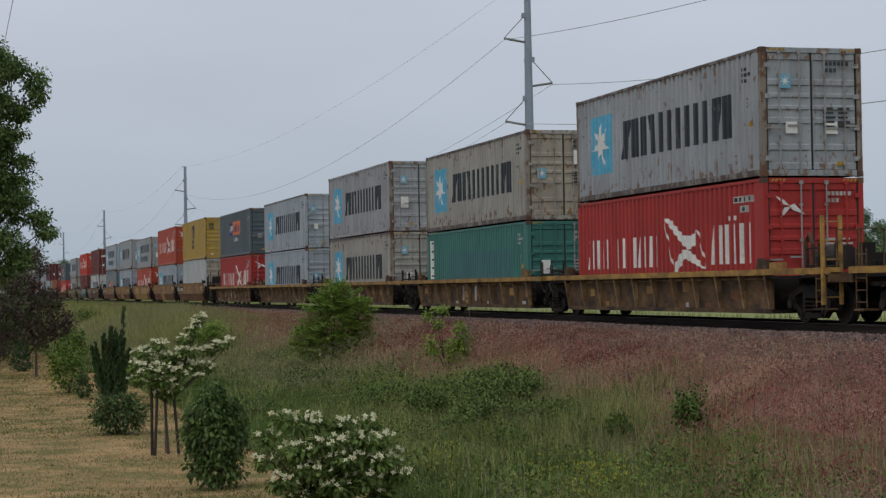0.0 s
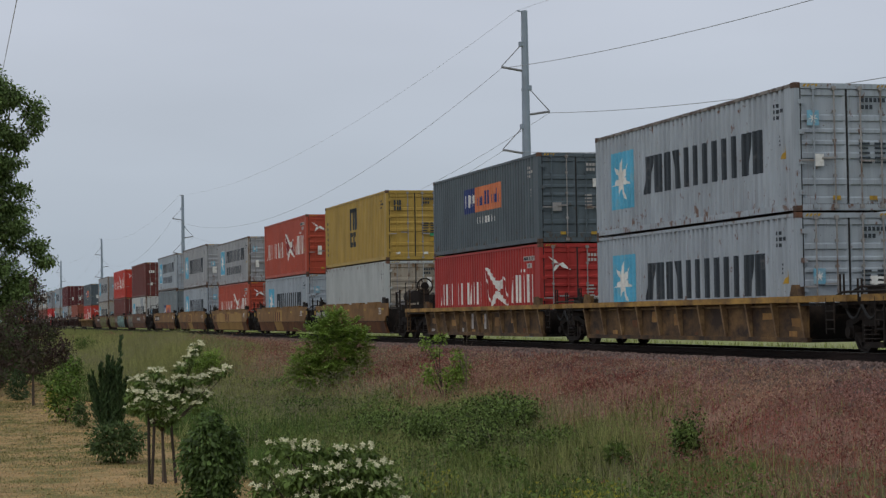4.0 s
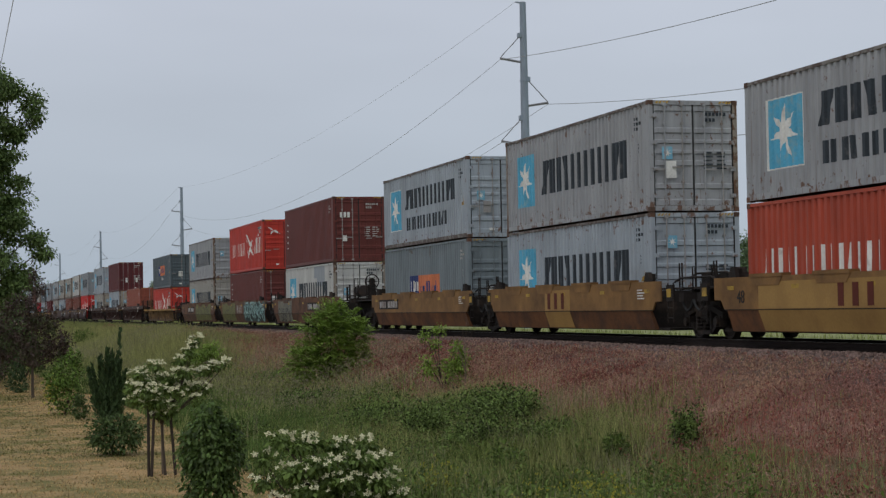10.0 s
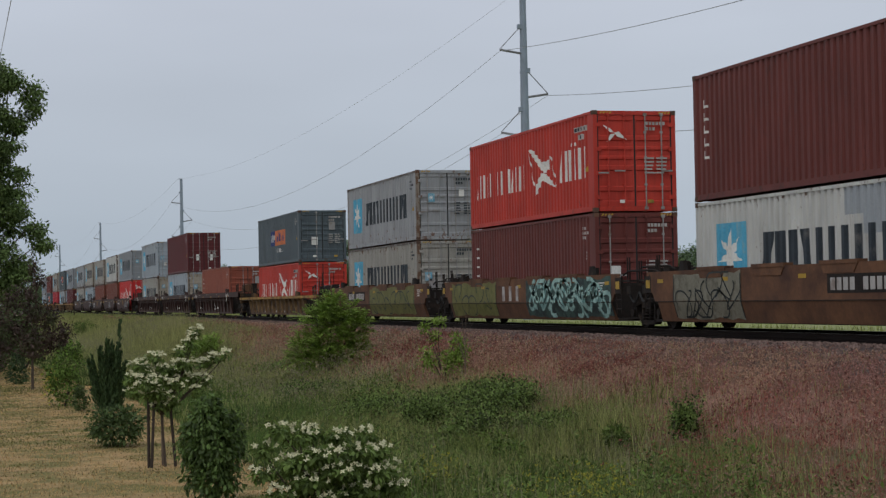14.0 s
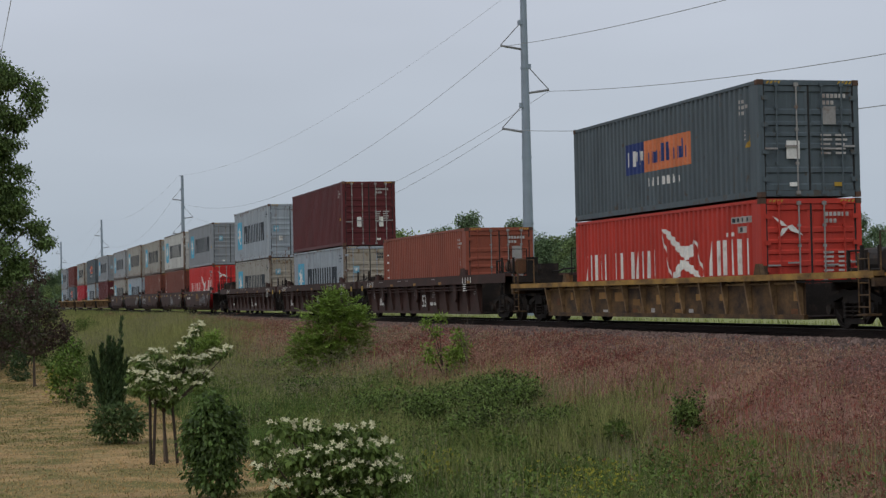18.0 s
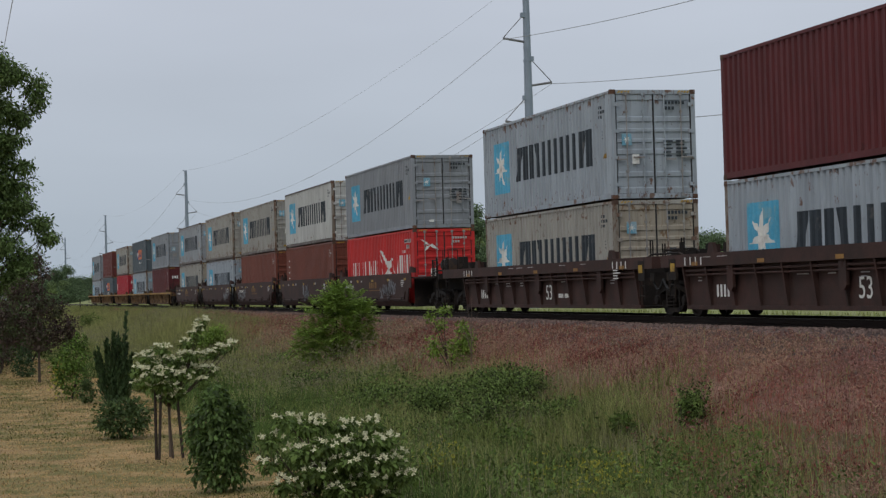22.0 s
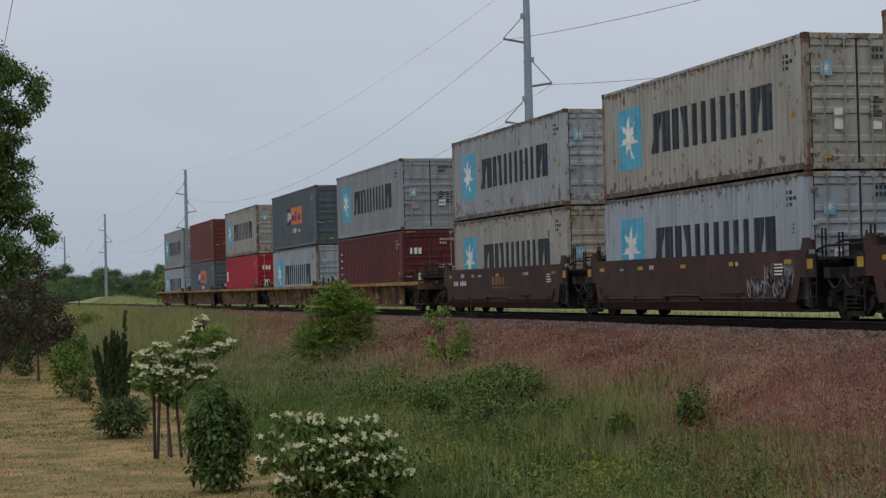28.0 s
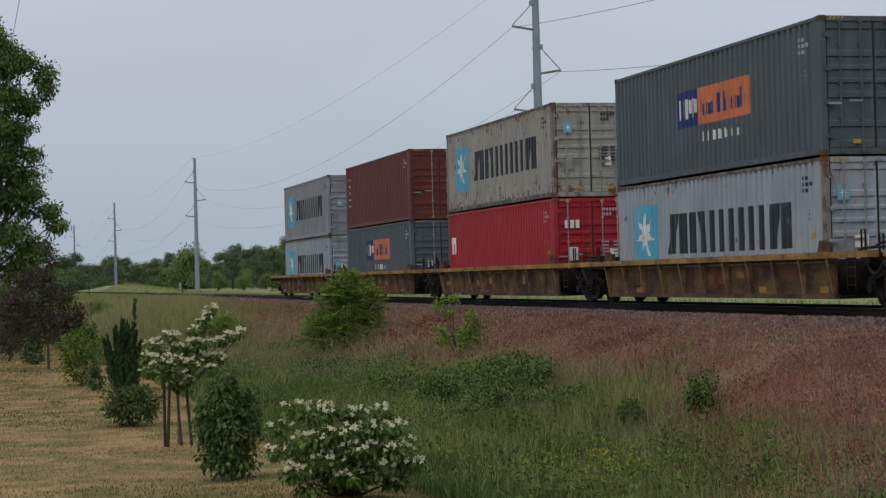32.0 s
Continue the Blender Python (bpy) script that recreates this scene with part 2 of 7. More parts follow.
M_PALEBLUE = mat("marking_faded_blue", (0.17, 0.4, 0.53), 0.6, second=(0.3, 0.42, 0.48), amount=0.4)
M_WHITE = mat("marking_white", (0.72, 0.72, 0.68), 0.6, second=(0.5, 0.46, 0.42), amount=0.25)
M_DARKBLUE = mat("marking_dark_blue", (0.03, 0.05, 0.17), 0.6)
M_ORANGE = mat("marking_orange", (0.62, 0.2, 0.09), 0.6)
M_FLAGRED = mat("marking_dark_red", (0.2, 0.016, 0.02), 0.6)
M_REPAINT_TEAL = mat("repaint_teal", (0.062, 0.16, 0.165), 0.6, vary=0.15, stretch=(3, 3, 0.4))
M_REPAINT_GREY = mat("repaint_grey", (0.33, 0.36, 0.385), 0.6, vary=0.12, stretch=(3, 3, 0.4))
M_BLACK = mat("marking_black", (0.02, 0.02, 0.022), 0.6)
M_HAZARD = mat("marking_yellow", (0.44, 0.28, 0.045), 0.6, second=(0.2, 0.12, 0.04), amount=0.3)
M_GREENLBL = mat("marking_green", (0.06, 0.3, 0.14), 0.6)
M_MAROONLBL = mat("marking_maroon", (0.11, 0.025, 0.015), 0.7)
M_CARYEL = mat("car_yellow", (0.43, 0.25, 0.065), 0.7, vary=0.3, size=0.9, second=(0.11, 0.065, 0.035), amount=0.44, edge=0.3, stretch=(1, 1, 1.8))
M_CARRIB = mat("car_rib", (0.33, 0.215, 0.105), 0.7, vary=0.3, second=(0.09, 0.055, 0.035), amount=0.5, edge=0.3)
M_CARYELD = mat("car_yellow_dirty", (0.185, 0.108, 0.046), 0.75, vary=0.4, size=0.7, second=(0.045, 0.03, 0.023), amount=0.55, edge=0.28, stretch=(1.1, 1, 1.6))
M_PATCH = mat("car_patch_ochre", (0.36, 0.2, 0.065), 0.7, vary=0.25, size=2.0, second=(0.2, 0.1, 0.045), amount=0.35, edge=0.3)
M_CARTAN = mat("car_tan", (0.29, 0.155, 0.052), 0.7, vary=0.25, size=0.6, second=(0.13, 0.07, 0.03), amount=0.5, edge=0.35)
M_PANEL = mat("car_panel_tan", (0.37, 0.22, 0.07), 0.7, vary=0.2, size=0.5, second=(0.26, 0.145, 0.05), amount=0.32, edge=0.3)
# darker tan carrying the inward-sloping lower sheet's shade; also used for patches
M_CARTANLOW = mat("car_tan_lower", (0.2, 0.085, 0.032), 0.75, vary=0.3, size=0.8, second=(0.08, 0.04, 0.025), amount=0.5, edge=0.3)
M_FADED = mat("marking_faded", (0.42, 0.40, 0.38), 0.6, second=(0.25, 0.2, 0.18), amount=0.35)
M_CARBRN = mat("car_brown", (0.175, 0.085, 0.044), 0.75, vary=0.3, size=0.7, second=(0.07, 0.035, 0.025), amount=0.5, edge=0.35)
M_CARDARK = mat("car_dark_brown", (0.068, 0.034, 0.028), 0.7, vary=0.3, size=0.9, second=(0.04, 0.026, 0.022), amount=0.45, edge=0.3)
M_GEAR = mat("running_gear", (0.02, 0.016, 0.014), 0.8, vary=0.4, second=(0.045, 0.032, 0.024), amount=0.35)
M_TANK = mat("tank_black", (0.04, 0.035, 0.033), 0.7, vary=0.3, second=(0.08, 0.05, 0.035), amount=0.35)
M_WHEEL = mat("wheel_steel", (0.03, 0.024, 0.021), 0.65, 0.1, vary=0.3)
M_TREAD = mat("wheel_tread", (0.35, 0.34, 0.33), 0.35, 0.8, vary=0.1)
M_RAIL = mat("rail_steel", (0.03, 0.02, 0.017), 0.75, 0.1, vary=0.3)
M_RAILTOP = mat("rail_head", (0.3, 0.29, 0.28), 0.35, 0.8, vary=0.1)
M_TIE = mat("sleeper_wood", (0.035, 0.027, 0.022), 0.9, vary=0.4, stretch=(1, 6, 1), objrand=0.3)
M_STONE = mat("ballast_stone", (0.19, 0.132, 0.114), 0.95, vary=0.4, size=1.2, fine=30, island=0.4)
M_GRAF_A = mat("graffiti_mint", (0.34, 0.52, 0.48), 0.6, vary=0.3, second=(0.12, 0.25, 0.24), amount=0.4, size=2.6)
M_GRAFBASE = mat("graffiti_dark_green", (0.045, 0.085, 0.075), 0.6, vary=0.3, second=(0.02, 0.03, 0.03), amount=0.45, size=2.0)
M_GRAF_B = mat("graffiti_silver", (0.24, 0.25, 0.27), 0.5, vary=0.3, second=(0.06, 0.06, 0.065), amount=0.38, size=3.0)
M_GRAFLINE = mat("graffiti_line", (0.03, 0.035, 0.035), 0.6)
M_GRAF_D = mat("graffiti_grey", (0.2, 0.19, 0.145), 0.6, vary=0.25, second=(0.13, 0.12, 0.09), amount=0.38, size=2.0)
M_GRAF_C = mat("graffiti_olive", (0.16, 0.155, 0.05), 0.6, vary=0.25, second=(0.1, 0.11, 0.03), amount=0.38, size=2.0)
M_POLE = mat("pole_steel", (0.26, 0.31, 0.37), 0.6, 0.1, vary=0.12)
M_WIREPALE = mat("wire_pale", (0.5, 0.53, 0.57), 0.6, bump=0)
M_WIRE = mat("wire", (0.31, 0.32, 0.34), 0.6, bump=0)
M_INSUL = mat("insulator", (0.2, 0.2, 0.21), 0.4)

# ---- mesh helpers ----


class MB:
    """Collects vertices and faces of one mesh."""

    def __init__(self):
        self.v, self.f = [], []

    def box(self, x0, x1, y0, y1, z0, z1):
        b = len(self.v)
        self.v += [(x, y, z) for z in (z0, z1) for y in (y0, y1) for x in (x0, x1)]
        self.f += [tuple(b + i for i in q) for q in ((0, 2, 3, 1), (4, 5, 7, 6), (0, 1, 5, 4), (2, 6, 7, 3), (0, 4, 6, 2), (1, 3, 7, 5))]
        return self

    def prism(self, poly, axis, a, c):
        """A polygon extruded along an axis from a to c; the polygon's two coordinates are the other two axes in order."""
        b, n = len(self.v), len(poly)
        for w in (a, c):
            for p, q in poly:
                self.v.append((w, p, q) if axis == "x" else (p, w, q) if axis == "y" else (p, q, w))
        self.f += [tuple(range(b, b + n))[::-1], tuple(range(b + n, b + 2 * n))]
        self.f += [(b + i, b + (i + 1) % n, b + n + (i + 1) % n, b + n + i) for i in range(n)]
        return self

    def tube(self, p, q, r, n=8, r2=None):
        p, q = Vector(p), Vector(q)
        d = (q - p).normalized()
        u = d.orthogonal().normalized()
        w = d.cross(u)
        b = len(self.v)
        for c, rr in ((p, r), (q, r if r2 is None else r2)):
            for i in range(n):
                a = 2 * math.pi * i / n
                self.v.append(tuple(c + u * math.cos(a) * rr + w * math.sin(a) * rr))
        self.f += [(b + i, b + (i + 1) % n, b + n + (i + 1) % n, b + n + i) for i in range(n)]
        self.f += [tuple(range(b, b + n))[::-1], tuple(range(b + n, b + 2 * n))]
        return self

    def path(self, pts, r, n=6, r2=None):
        """One continuous tube along a line of points, tapering from r to r2."""
        pts = [Vector(p) for p in pts]
        b, k = len(self.v), len(pts)
        u = None
        for i, p in enumerate(pts):
            d = (pts[min(i + 1, k - 1)] - pts[max(i - 1, 0)]).normalized()
            u = d.orthogonal().normalized() if u is None else (u - d * u.dot(d)).normalized()
            w = d.cross(u)
            rr = r if r2 is None else r + (r2 - r) * i / (k - 1)
            for j in range(n):
                a = 2 * math.pi * j / n
                self.v.append(tuple(p + u * math.cos(a) * rr + w * math.sin(a) * rr))
        for i in range(k - 1):
            for j in range(n):
                self.f.append((b + i * n + j, b + i * n + (j + 1) % n, b + (i + 1) * n + (j + 1) % n, b + (i + 1) * n + j))
        self.f += [tuple(range(b, b + n))[::-1], tuple(range(b + (k - 1) * n, b + k * n))]
        return self

    def ring(self, c, axis, R, r, n=14, m=5):
        """A torus round c, its plane across the given axis."""
        b = len(self.v)
        for i in range(n):
            a = 2 * math.pi * i / n
            for j in range(m):
                e = 2 * math.pi * j / m
                rad, h = R + r * math.cos(e), r * math.sin(e)
                x, y = rad * math.cos(a), rad * math.sin(a)
                o = (h, x, y) if axis == "x" else (x, h, y) if axis == "y" else (x, y, h)
                self.v.append((c[0] + o[0], c[1] + o[1], c[2] + o[2]))
        for i in range(n):
            for j in range(m):
                self.f.append((b + i * m + j, b + ((i + 1) % n) * m + j, b + ((i + 1) % n) * m + (j + 1) % m, b + i * m + (j + 1) % m))
        return self

    def mesh(self, name, material, smooth=False):
        me = bpy.data.meshes.new(name)
        me.from_pydata(self.v, [], self.f)
        me.materials.append(material)
        if smooth:
            me.polygons.foreach_set("use_smooth", [True] * len(me.polygons))
        me.update()
        return me


def part(name, mb, material, parent, label="", smooth=False, at=None):
    me = mb if isinstance(mb, bpy.types.Mesh) else mb.mesh(name, material, smooth)
    ob = new(name, me)
    ob.parent = parent
    if at is not None:
        ob.location = at
    if label:
        ob["label"] = label
    return ob


def big_mesh(name, verts, tris, material):
    """A mesh from numpy arrays: verts (n, 3), tris (m, 3)."""
    me = bpy.data.meshes.new(name)
    me.vertices.add(len(verts))
    me.vertices.foreach_set("co", np.ascontiguousarray(verts, np.float32).ravel())
    me.loops.add(len(tris) * 3)
    me.loops.foreach_set("vertex_index", np.ascontiguousarray(tris, np.int32).ravel())
    me.polygons.add(len(tris))
    me.polygons.foreach_set("loop_start", np.arange(0, len(tris) * 3, 3, dtype=np.int32))
    me.update(calc_edges=True)
    me.materials.append(material)
    return me


# ---- ground ----
CY = 18.5  # the track's centre line
PROFILE_Y = [-4000, -30, 0, 4.6, 7.0, 9.5, 11.5, 13.4, 14.6, 15.6, 16.7, 20.3, 21.6, 24.0, 27.0, 4000]
PROFILE_Z = [-1.6, -1.9, -1.85, -1.85, -2.05, -2.05, -1.55, -1.02, -0.68, -0.40, -0.19, -0.19, -0.5, -0.75, -0.55, -0.5]


def smooth_noise(x, y):
    return (np.sin(x * 0.31 + 1.3 * np.sin(y * 0.23)) + np.sin(y * 0.47 + 0.9 * np.sin(x * 0.17 + 2)) + 0.6 * np.sin(x * 0.9 + y * 1.1)) / 2.6


LATTICE = np.random.default_rng(77).random((256, 256))


def value_noise(x, y, seed=0):
    """Irregular smooth noise from 0 to 1 with patches about one unit wide."""
    x, y = np.asarray(x, float) + 37.7 * seed, np.asarray(y, float) + 91.3 * seed
    i, j = np.floor(x).astype(int), np.floor(y).astype(int)
    fx, fy = x - i, y - j
    fx, fy = fx * fx * (3 - 2 * fx), fy * fy * (3 - 2 * fy)
    g = lambda a, b: LATTICE[a % 256, b % 256]
    return (g(i, j) * (1 - fx) + g(i + 1, j) * fx) * (1 - fy) + (g(i, j + 1) * (1 - fx) + g(i + 1, j + 1) * fx) * fy


def ground_z(x, y):
    x, y = np.asarray(x, float), np.asarray(y, float)
    z = np.interp(y, PROFILE_Y, PROFILE_Z)
    rough = np.clip(np.interp(y, [-30, 2, 6, 12.5, 14.2, 15.6, 21.0, 24, 60], [0.1, 0.03, 0.12, 0.14, 0.06, 0.02, 0.02, 0.1, 0.3]), 0, 1)
    z = z + rough * smooth_noise(x, y)
    # the old earth heap beyond the track, and the swell of the bank on the near side
    z = z + 1.45 * np.exp(-((x + 335) / 75) ** 2 - ((y - 28.5) / 4.2) ** 2)
    z = z + 0.55 * np.exp(-((x + 105) / 26) ** 2 - ((y - 12.0) / 2.2) ** 2)
    return z


M_LAWN = mat("dry_lawn", (0.37, 0.245, 0.112), 0.95, vary=0.35, size=0.55, fine=9.0, second=(0.165, 0.15, 0.048), amount=0.5, edge=0.16, stretch=(1.2, 0.9, 1), bump=0.5)
M_ROUGH = mat("weedy_soil", (0.12, 0.13, 0.05), 0.95, vary=0.4, size=0.7, fine=12.0, second=(0.13, 0.09, 0.055), amount=0.45, edge=0.3, bump=0.6)
M_BANK = mat("bank_soil", (0.28, 0.15, 0.115), 0.95, vary=0.35, size=0.8, fine=14.0, second=(0.12, 0.1, 0.05), amount=0.4, edge=0.3, bump=0.6)
M_BALLAST = mat("ballast_bed", (0.14, 0.1, 0.09), 0.95, vary=0.45, size=2.5, fine=22.0, second=(0.07, 0.052, 0.047), amount=0.45, edge=0.3, bump=1.0)
M_FIELD = mat("field_grass", (0.22, 0.25, 0.085), 0.95, vary=0.3, size=0.12, fine=2.0, second=(0.29, 0.28, 0.14), amount=0.4, edge=0.3, bump=0.3)


def lawn_edge(x):
    return np.interp(x, [-120, -65, -50, -38, -30, -24, -10], [3.2, 4.4, 5.2, 5.1, 5.0, 5.4, 5.8])


def build_ground():
    xs = np.concatenate([[-4000, -2500, -1500, -1000, -700, -550, -450], np.arange(-400, -160, 8.0), np.arange(-160, -12, 1.0), [-8, 0, 20, 60, 150, 400, 1200, 4000]])
    ys = np.concatenate([[-4000, -1500, -500, -150, -60, -30, -15, -8], np.arange(-4, 31, 0.5), [33, 37, 45, 60, 90, 150, 300, 800, 2000, 4000]])
    gx, gy = np.meshgrid(xs, ys)
    gz = ground_z(gx, gy)
    verts = np.stack([gx.ravel(), gy.ravel(), gz.ravel()], 1)
    nx, ny = len(xs), len(ys)
    faces, slot = [], []
    rng = np.random.default_rng(3)
    for j in range(ny - 1):
        cy = (ys[j] + ys[j + 1]) / 2
        for i in range(nx - 1):
            cx = (xs[i] + xs[i + 1]) / 2
            a = j * nx + i
            faces.append((a, a + 1, a + nx + 1, a + nx))
            if cy < lawn_edge(cx) + 0.2:
                slot.append(0)
            elif cy < 11.6 + 1.0 * math.sin(cx * 0.21):
                slot.append(1)
            elif cy < 15.2:
                slot.append(2)
            elif cy < 21.6:
                slot.append(3)
            else:
                slot.append(4)
    me = bpy.data.meshes.new("ground")
    me.from_pydata(verts.tolist(), [], faces)
    for m in (M_LAWN, M_ROUGH, M_BANK, M_BALLAST, M_FIELD):
        me.materials.append(m)
    me.polygons.foreach_set("material_index", slot)
    me.polygons.foreach_set("use_smooth", [True] * len(faces))
    me.update()
    tagged(new("ground", me), "dry mown lawn, weedy ditch and stony railway bank", "ground", kind="structure")


def build_track():
    track = tagged(new("railway_track"), "single railway track on a grey stone ballast bed", "railway track", kind="structure")
    for side in (-1, 1):
        y = CY + side * 0.7525
        mb = MB()
        prof = [(-0.07, -0.17), (0.07, -0.17), (0.07, -0.15), (0.012, -0.12), (0.012, -0.045), (0.036, -0.035), (0.036, 0.0), (-0.036, 0.0), (-0.036, -0.035), (-0.012, -0.045), (-0.012, -0.12), (-0.07, -0.15)]
        mb.prism([(y + a, b) for a, b in prof], "x", -1500, 400)
        part("rail", mb, M_RAIL, track, "rusty steel rail with a worn bright head")
        part("rail_head", MB().box(-1500, 400, y - 0.03, y + 0.03, 0.0, 0.004), M_RAILTOP, track)
    tie = MB()
    tie.box(-0.11, 0.11, -1.3, 1.3, -0.34, -0.165)
    me = tie.mesh("sleeper", M_TIE)
    rng = random.Random(4)
    for i in range(290):
        ob = part("sleeper", me, None, track, at=(-20 - i * 0.52, CY + rng.uniform(-0.04, 0.04), rng.uniform(-0.01, 0.01)))
        ob.rotation_euler = (0, 0, rng.uniform(-0.02, 0.02))
    rest = MB()
    for i in range(290, 900):
        x = -20 - i * 0.52
        rest.box(x - 0.11, x + 0.11, CY - 1.3, CY + 1.3, -0.34, -0.165)
    tagged(part("far_sleepers", rest, M_TIE, track), kind="stuff")


def build_stones():
    """Loose ballast on the shoulder nearest the viewer."""
    rng = np.random.default_rng(8)
    n = 26000
    x = -18 - 150 * rng.random(n) ** 1.5
    y = 14.3 + 3.0 * rng.random(n) ** 0.8
    z = ground_z(x, y)
    r = rng.uniform(0.02, 0.055, n) * np.where(y < 15.2, 0.8, 1.0)
    base = np.array([(1, 0, 0), (-0.5, 0.86, 0), (-0.5, -0.86, 0), (0.3, 0.4, 0.8), (-0.5, 0.1, 0.7), (0.2, -0.6, 0.75)])
    tri = np.array([(0, 1, 3), (1, 4, 3), (1, 2, 4), (2, 5, 4), (2, 0, 5), (0, 3, 5), (3, 4, 5)])
    a = rng.random(n) * 6.28
    ca, sa = np.cos(a), np.sin(a)
    jit = base[None] * rng.uniform(0.7, 1.3, (n, 6, 1)) * r[:, None, None]
    vx = jit[:, :, 0] * ca[:, None] - jit[:, :, 1] * sa[:, None] + x[:, None]
    vy = jit[:, :, 0] * sa[:, None] + jit[:, :, 1] * ca[:, None] + y[:, None]
    vz = jit[:, :, 2] + z[:, None]
    v = np.stack([vx, vy, vz], 2).reshape(-1, 3)
    t = (tri[None] + 6 * np.arange(n)[:, None, None]).reshape(-1, 3)
    tagged(new("ballast_stones", big_mesh("ballast_stones", v, t, M_STONE)), "loose grey-pink crushed ballast stones on the track shoulder", "ballast", kind="stuff")


build_ground()
build_track()
build_stones()

# ---- the train ----
COEF = (13.724, -0.010276, 5.333e-5)


def travel(t):
    return COEF[0] * t + COEF[1] * t * t + COEF[2] * t ** 3


MOVING = []  # (thing, its pose at 0 s)
AXLES = []   # (wheelset, its place on its bogie)

HL, HW = 6.096, 1.219
PITCH, DEPTH = 0.2768, 0.05


def side_breaks():
    """Where the trapezoid corrugations of a side wall turn, as (x, depth)."""
    pts, x = [(-HL + 0.15, 0.0)], -HL + 0.19
    while x < HL - 0.19 - PITCH + 0.01:
        pts += [(x, 0.0), (x + 0.034, DEPTH), (x + 0.13, DEPTH), (x + 0.164, 0.0)]
        x += PITCH
    pts.append((HL - 0.15, 0.0))
    return pts


BREAKS = side_breaks()


def wall_mesh(h, sign):
    mb = MB()
    for x, d in BREAKS:
        for z in (0.16, h - 0.07):
            mb.v.append((x, sign * (HW - 0.012 - d), z))
    for i in range(len(BREAKS) - 1):
        a = 2 * i
        mb.f.append((a, a + 2, a + 3, a + 1) if sign < 0 else (a, a + 1, a + 3, a + 2))
    return mb


def clip_x(poly, lo, hi):
    for lim, keep in ((lo, 1), (hi, -1)):
        res = []
        for i, (x, z) in enumerate(poly):
            px, pz = poly[i - 1]
            ins, pins = (x - lim) * keep >= 0, (px - lim) * keep >= 0
            if ins != pins:
                k = (lim - px) / (x - px)
                res.append((lim, pz + k * (z - pz)))
            if ins:
                res.append((x, z))
        poly = res
        if len(poly) < 3:
            return []
    return poly


def decal(mb, poly, lift=0.004):
    """Paint of a convex outline in (distance from the wall's closed end, height), laid on the corrugations of the near wall."""
    poly = [(u - HL, z) for u, z in poly]
    lo, hi = min(p[0] for p in poly), max(p[0] for p in poly)
    for (x0, d0), (x1, d1) in zip(BREAKS, BREAKS[1:]):
        if x1 <= lo or x0 >= hi:
            continue
        c = clip_x(poly, x0, x1)
        if len(c) < 3:
            continue
        b = len(mb.v)
        for x, z in c:
            d = d0 + (d1 - d0) * (x - x0) / (x1 - x0)
            mb.v.append((x, -(HW - 0.012 - d) - lift, z))
        mb.f.append(tuple(range(b, b + len(c))))


def bar(u0, u1, z0, z1, slant=0.0):
    return [(u0, z0), (u1, z0), (u1 + slant, z1), (u0 + slant, z1)]


def star(mb, cu, cz, ru, rz, n=7, lift=0.008, twist=0.0):
    for i in range(n):
        a = math.pi / 2 + 2 * math.pi * i / n + twist
        p = (cu + ru * math.cos(a), cz + rz * math.sin(a))
        q = (cu + ru * 0.36 * math.cos(a + math.pi / n), cz + rz * 0.36 * math.sin(a + math.pi / n))
        r = (cu + ru * 0.36 * math.cos(a - math.pi / n), cz + rz * 0.36 * math.sin(a - math.pi / n))
        decal(mb, [(cu, cz), r, p, q], lift)


def word(box, material, cols, z0, z1, thick):
    """A brand's wordmark as plain upright bars, two for each sign of the word."""
    for i, (u0, u1) in enumerate(cols):
        w = (u1 - u0) * thick
        lean = (0.1, -0.08, 0.0, 0.0, 0.0, 0.08)[i % 6] * (u1 - u0)
        mb = MB()
        decal(mb, bar(u0, u0 + w, z0, z1, max(lean, 0)))
        part("wordmark_bar", mb, material, box)
        mb = MB()
        decal(mb, bar(u1 - w, u1, z0, z1, min(lean, 0)))
        part("wordmark_bar", mb, material, box)


def even(u0, u1, n, gap=0.22):
    w = (u1 - u0) / n
    return [(u0 + i * w, u0 + i * w + w * (1 - gap)) for i in range(n)]


def box_marks(mb, u, z, n, w, h, step, rng):
    for i in range(n):
        decal(mb, bar(u, u + w * rng.uniform(0.6, 1.0), z - i * step, z - i * step + h))


def door_mark(mb, y0, y1, z0, z1):
    mb.box(HL + 0.006, HL + 0.012, y0, y1, z0, z1)


def brand_star(box, h, low=0.27, second_line=False):
    """White seven-pointed star on a sky-blue panel and a dark block wordmark."""
    f = h / 2.85
    p, s = MB(), MB()
    z0, z1 = 0.70 * f, 2.28 * f
    decal(p, bar(1.08, 2.72, z0, z1), 0.005)
    if second_line:
        rim = MB()
        decal(rim, bar(1.03, 2.77, z0 - 0.03, z1 + 0.03), 0.003)
        part("logo_rim", rim, M_WHITE, box, "thin white rim")
    part("logo_panel", p, M_SKYBLUE, box)
    star(s, 1.9, (z0 + z1) / 2 + 0.02, 0.66, 0.66 * f)
    part("logo_star", s, M_WHITE, box)
    cols = [(3.5, 4.75), (4.9, 5.95), (6.12, 7.0), (7.2, 8.15), (8.32, 9.22), (9.42, 10.5)]
    if second_line:
        word(box, M_NAVY, cols, 1.45 * f, 2.2 * f, 0.4)
        word(box, M_NAVY, even(3.6, 9.6, 7), 0.62 * f, 1.12 * f, 0.38)
    else:
        word(box, M_NAVY, cols, 0.98 * f, 1.98 * f, 0.4)


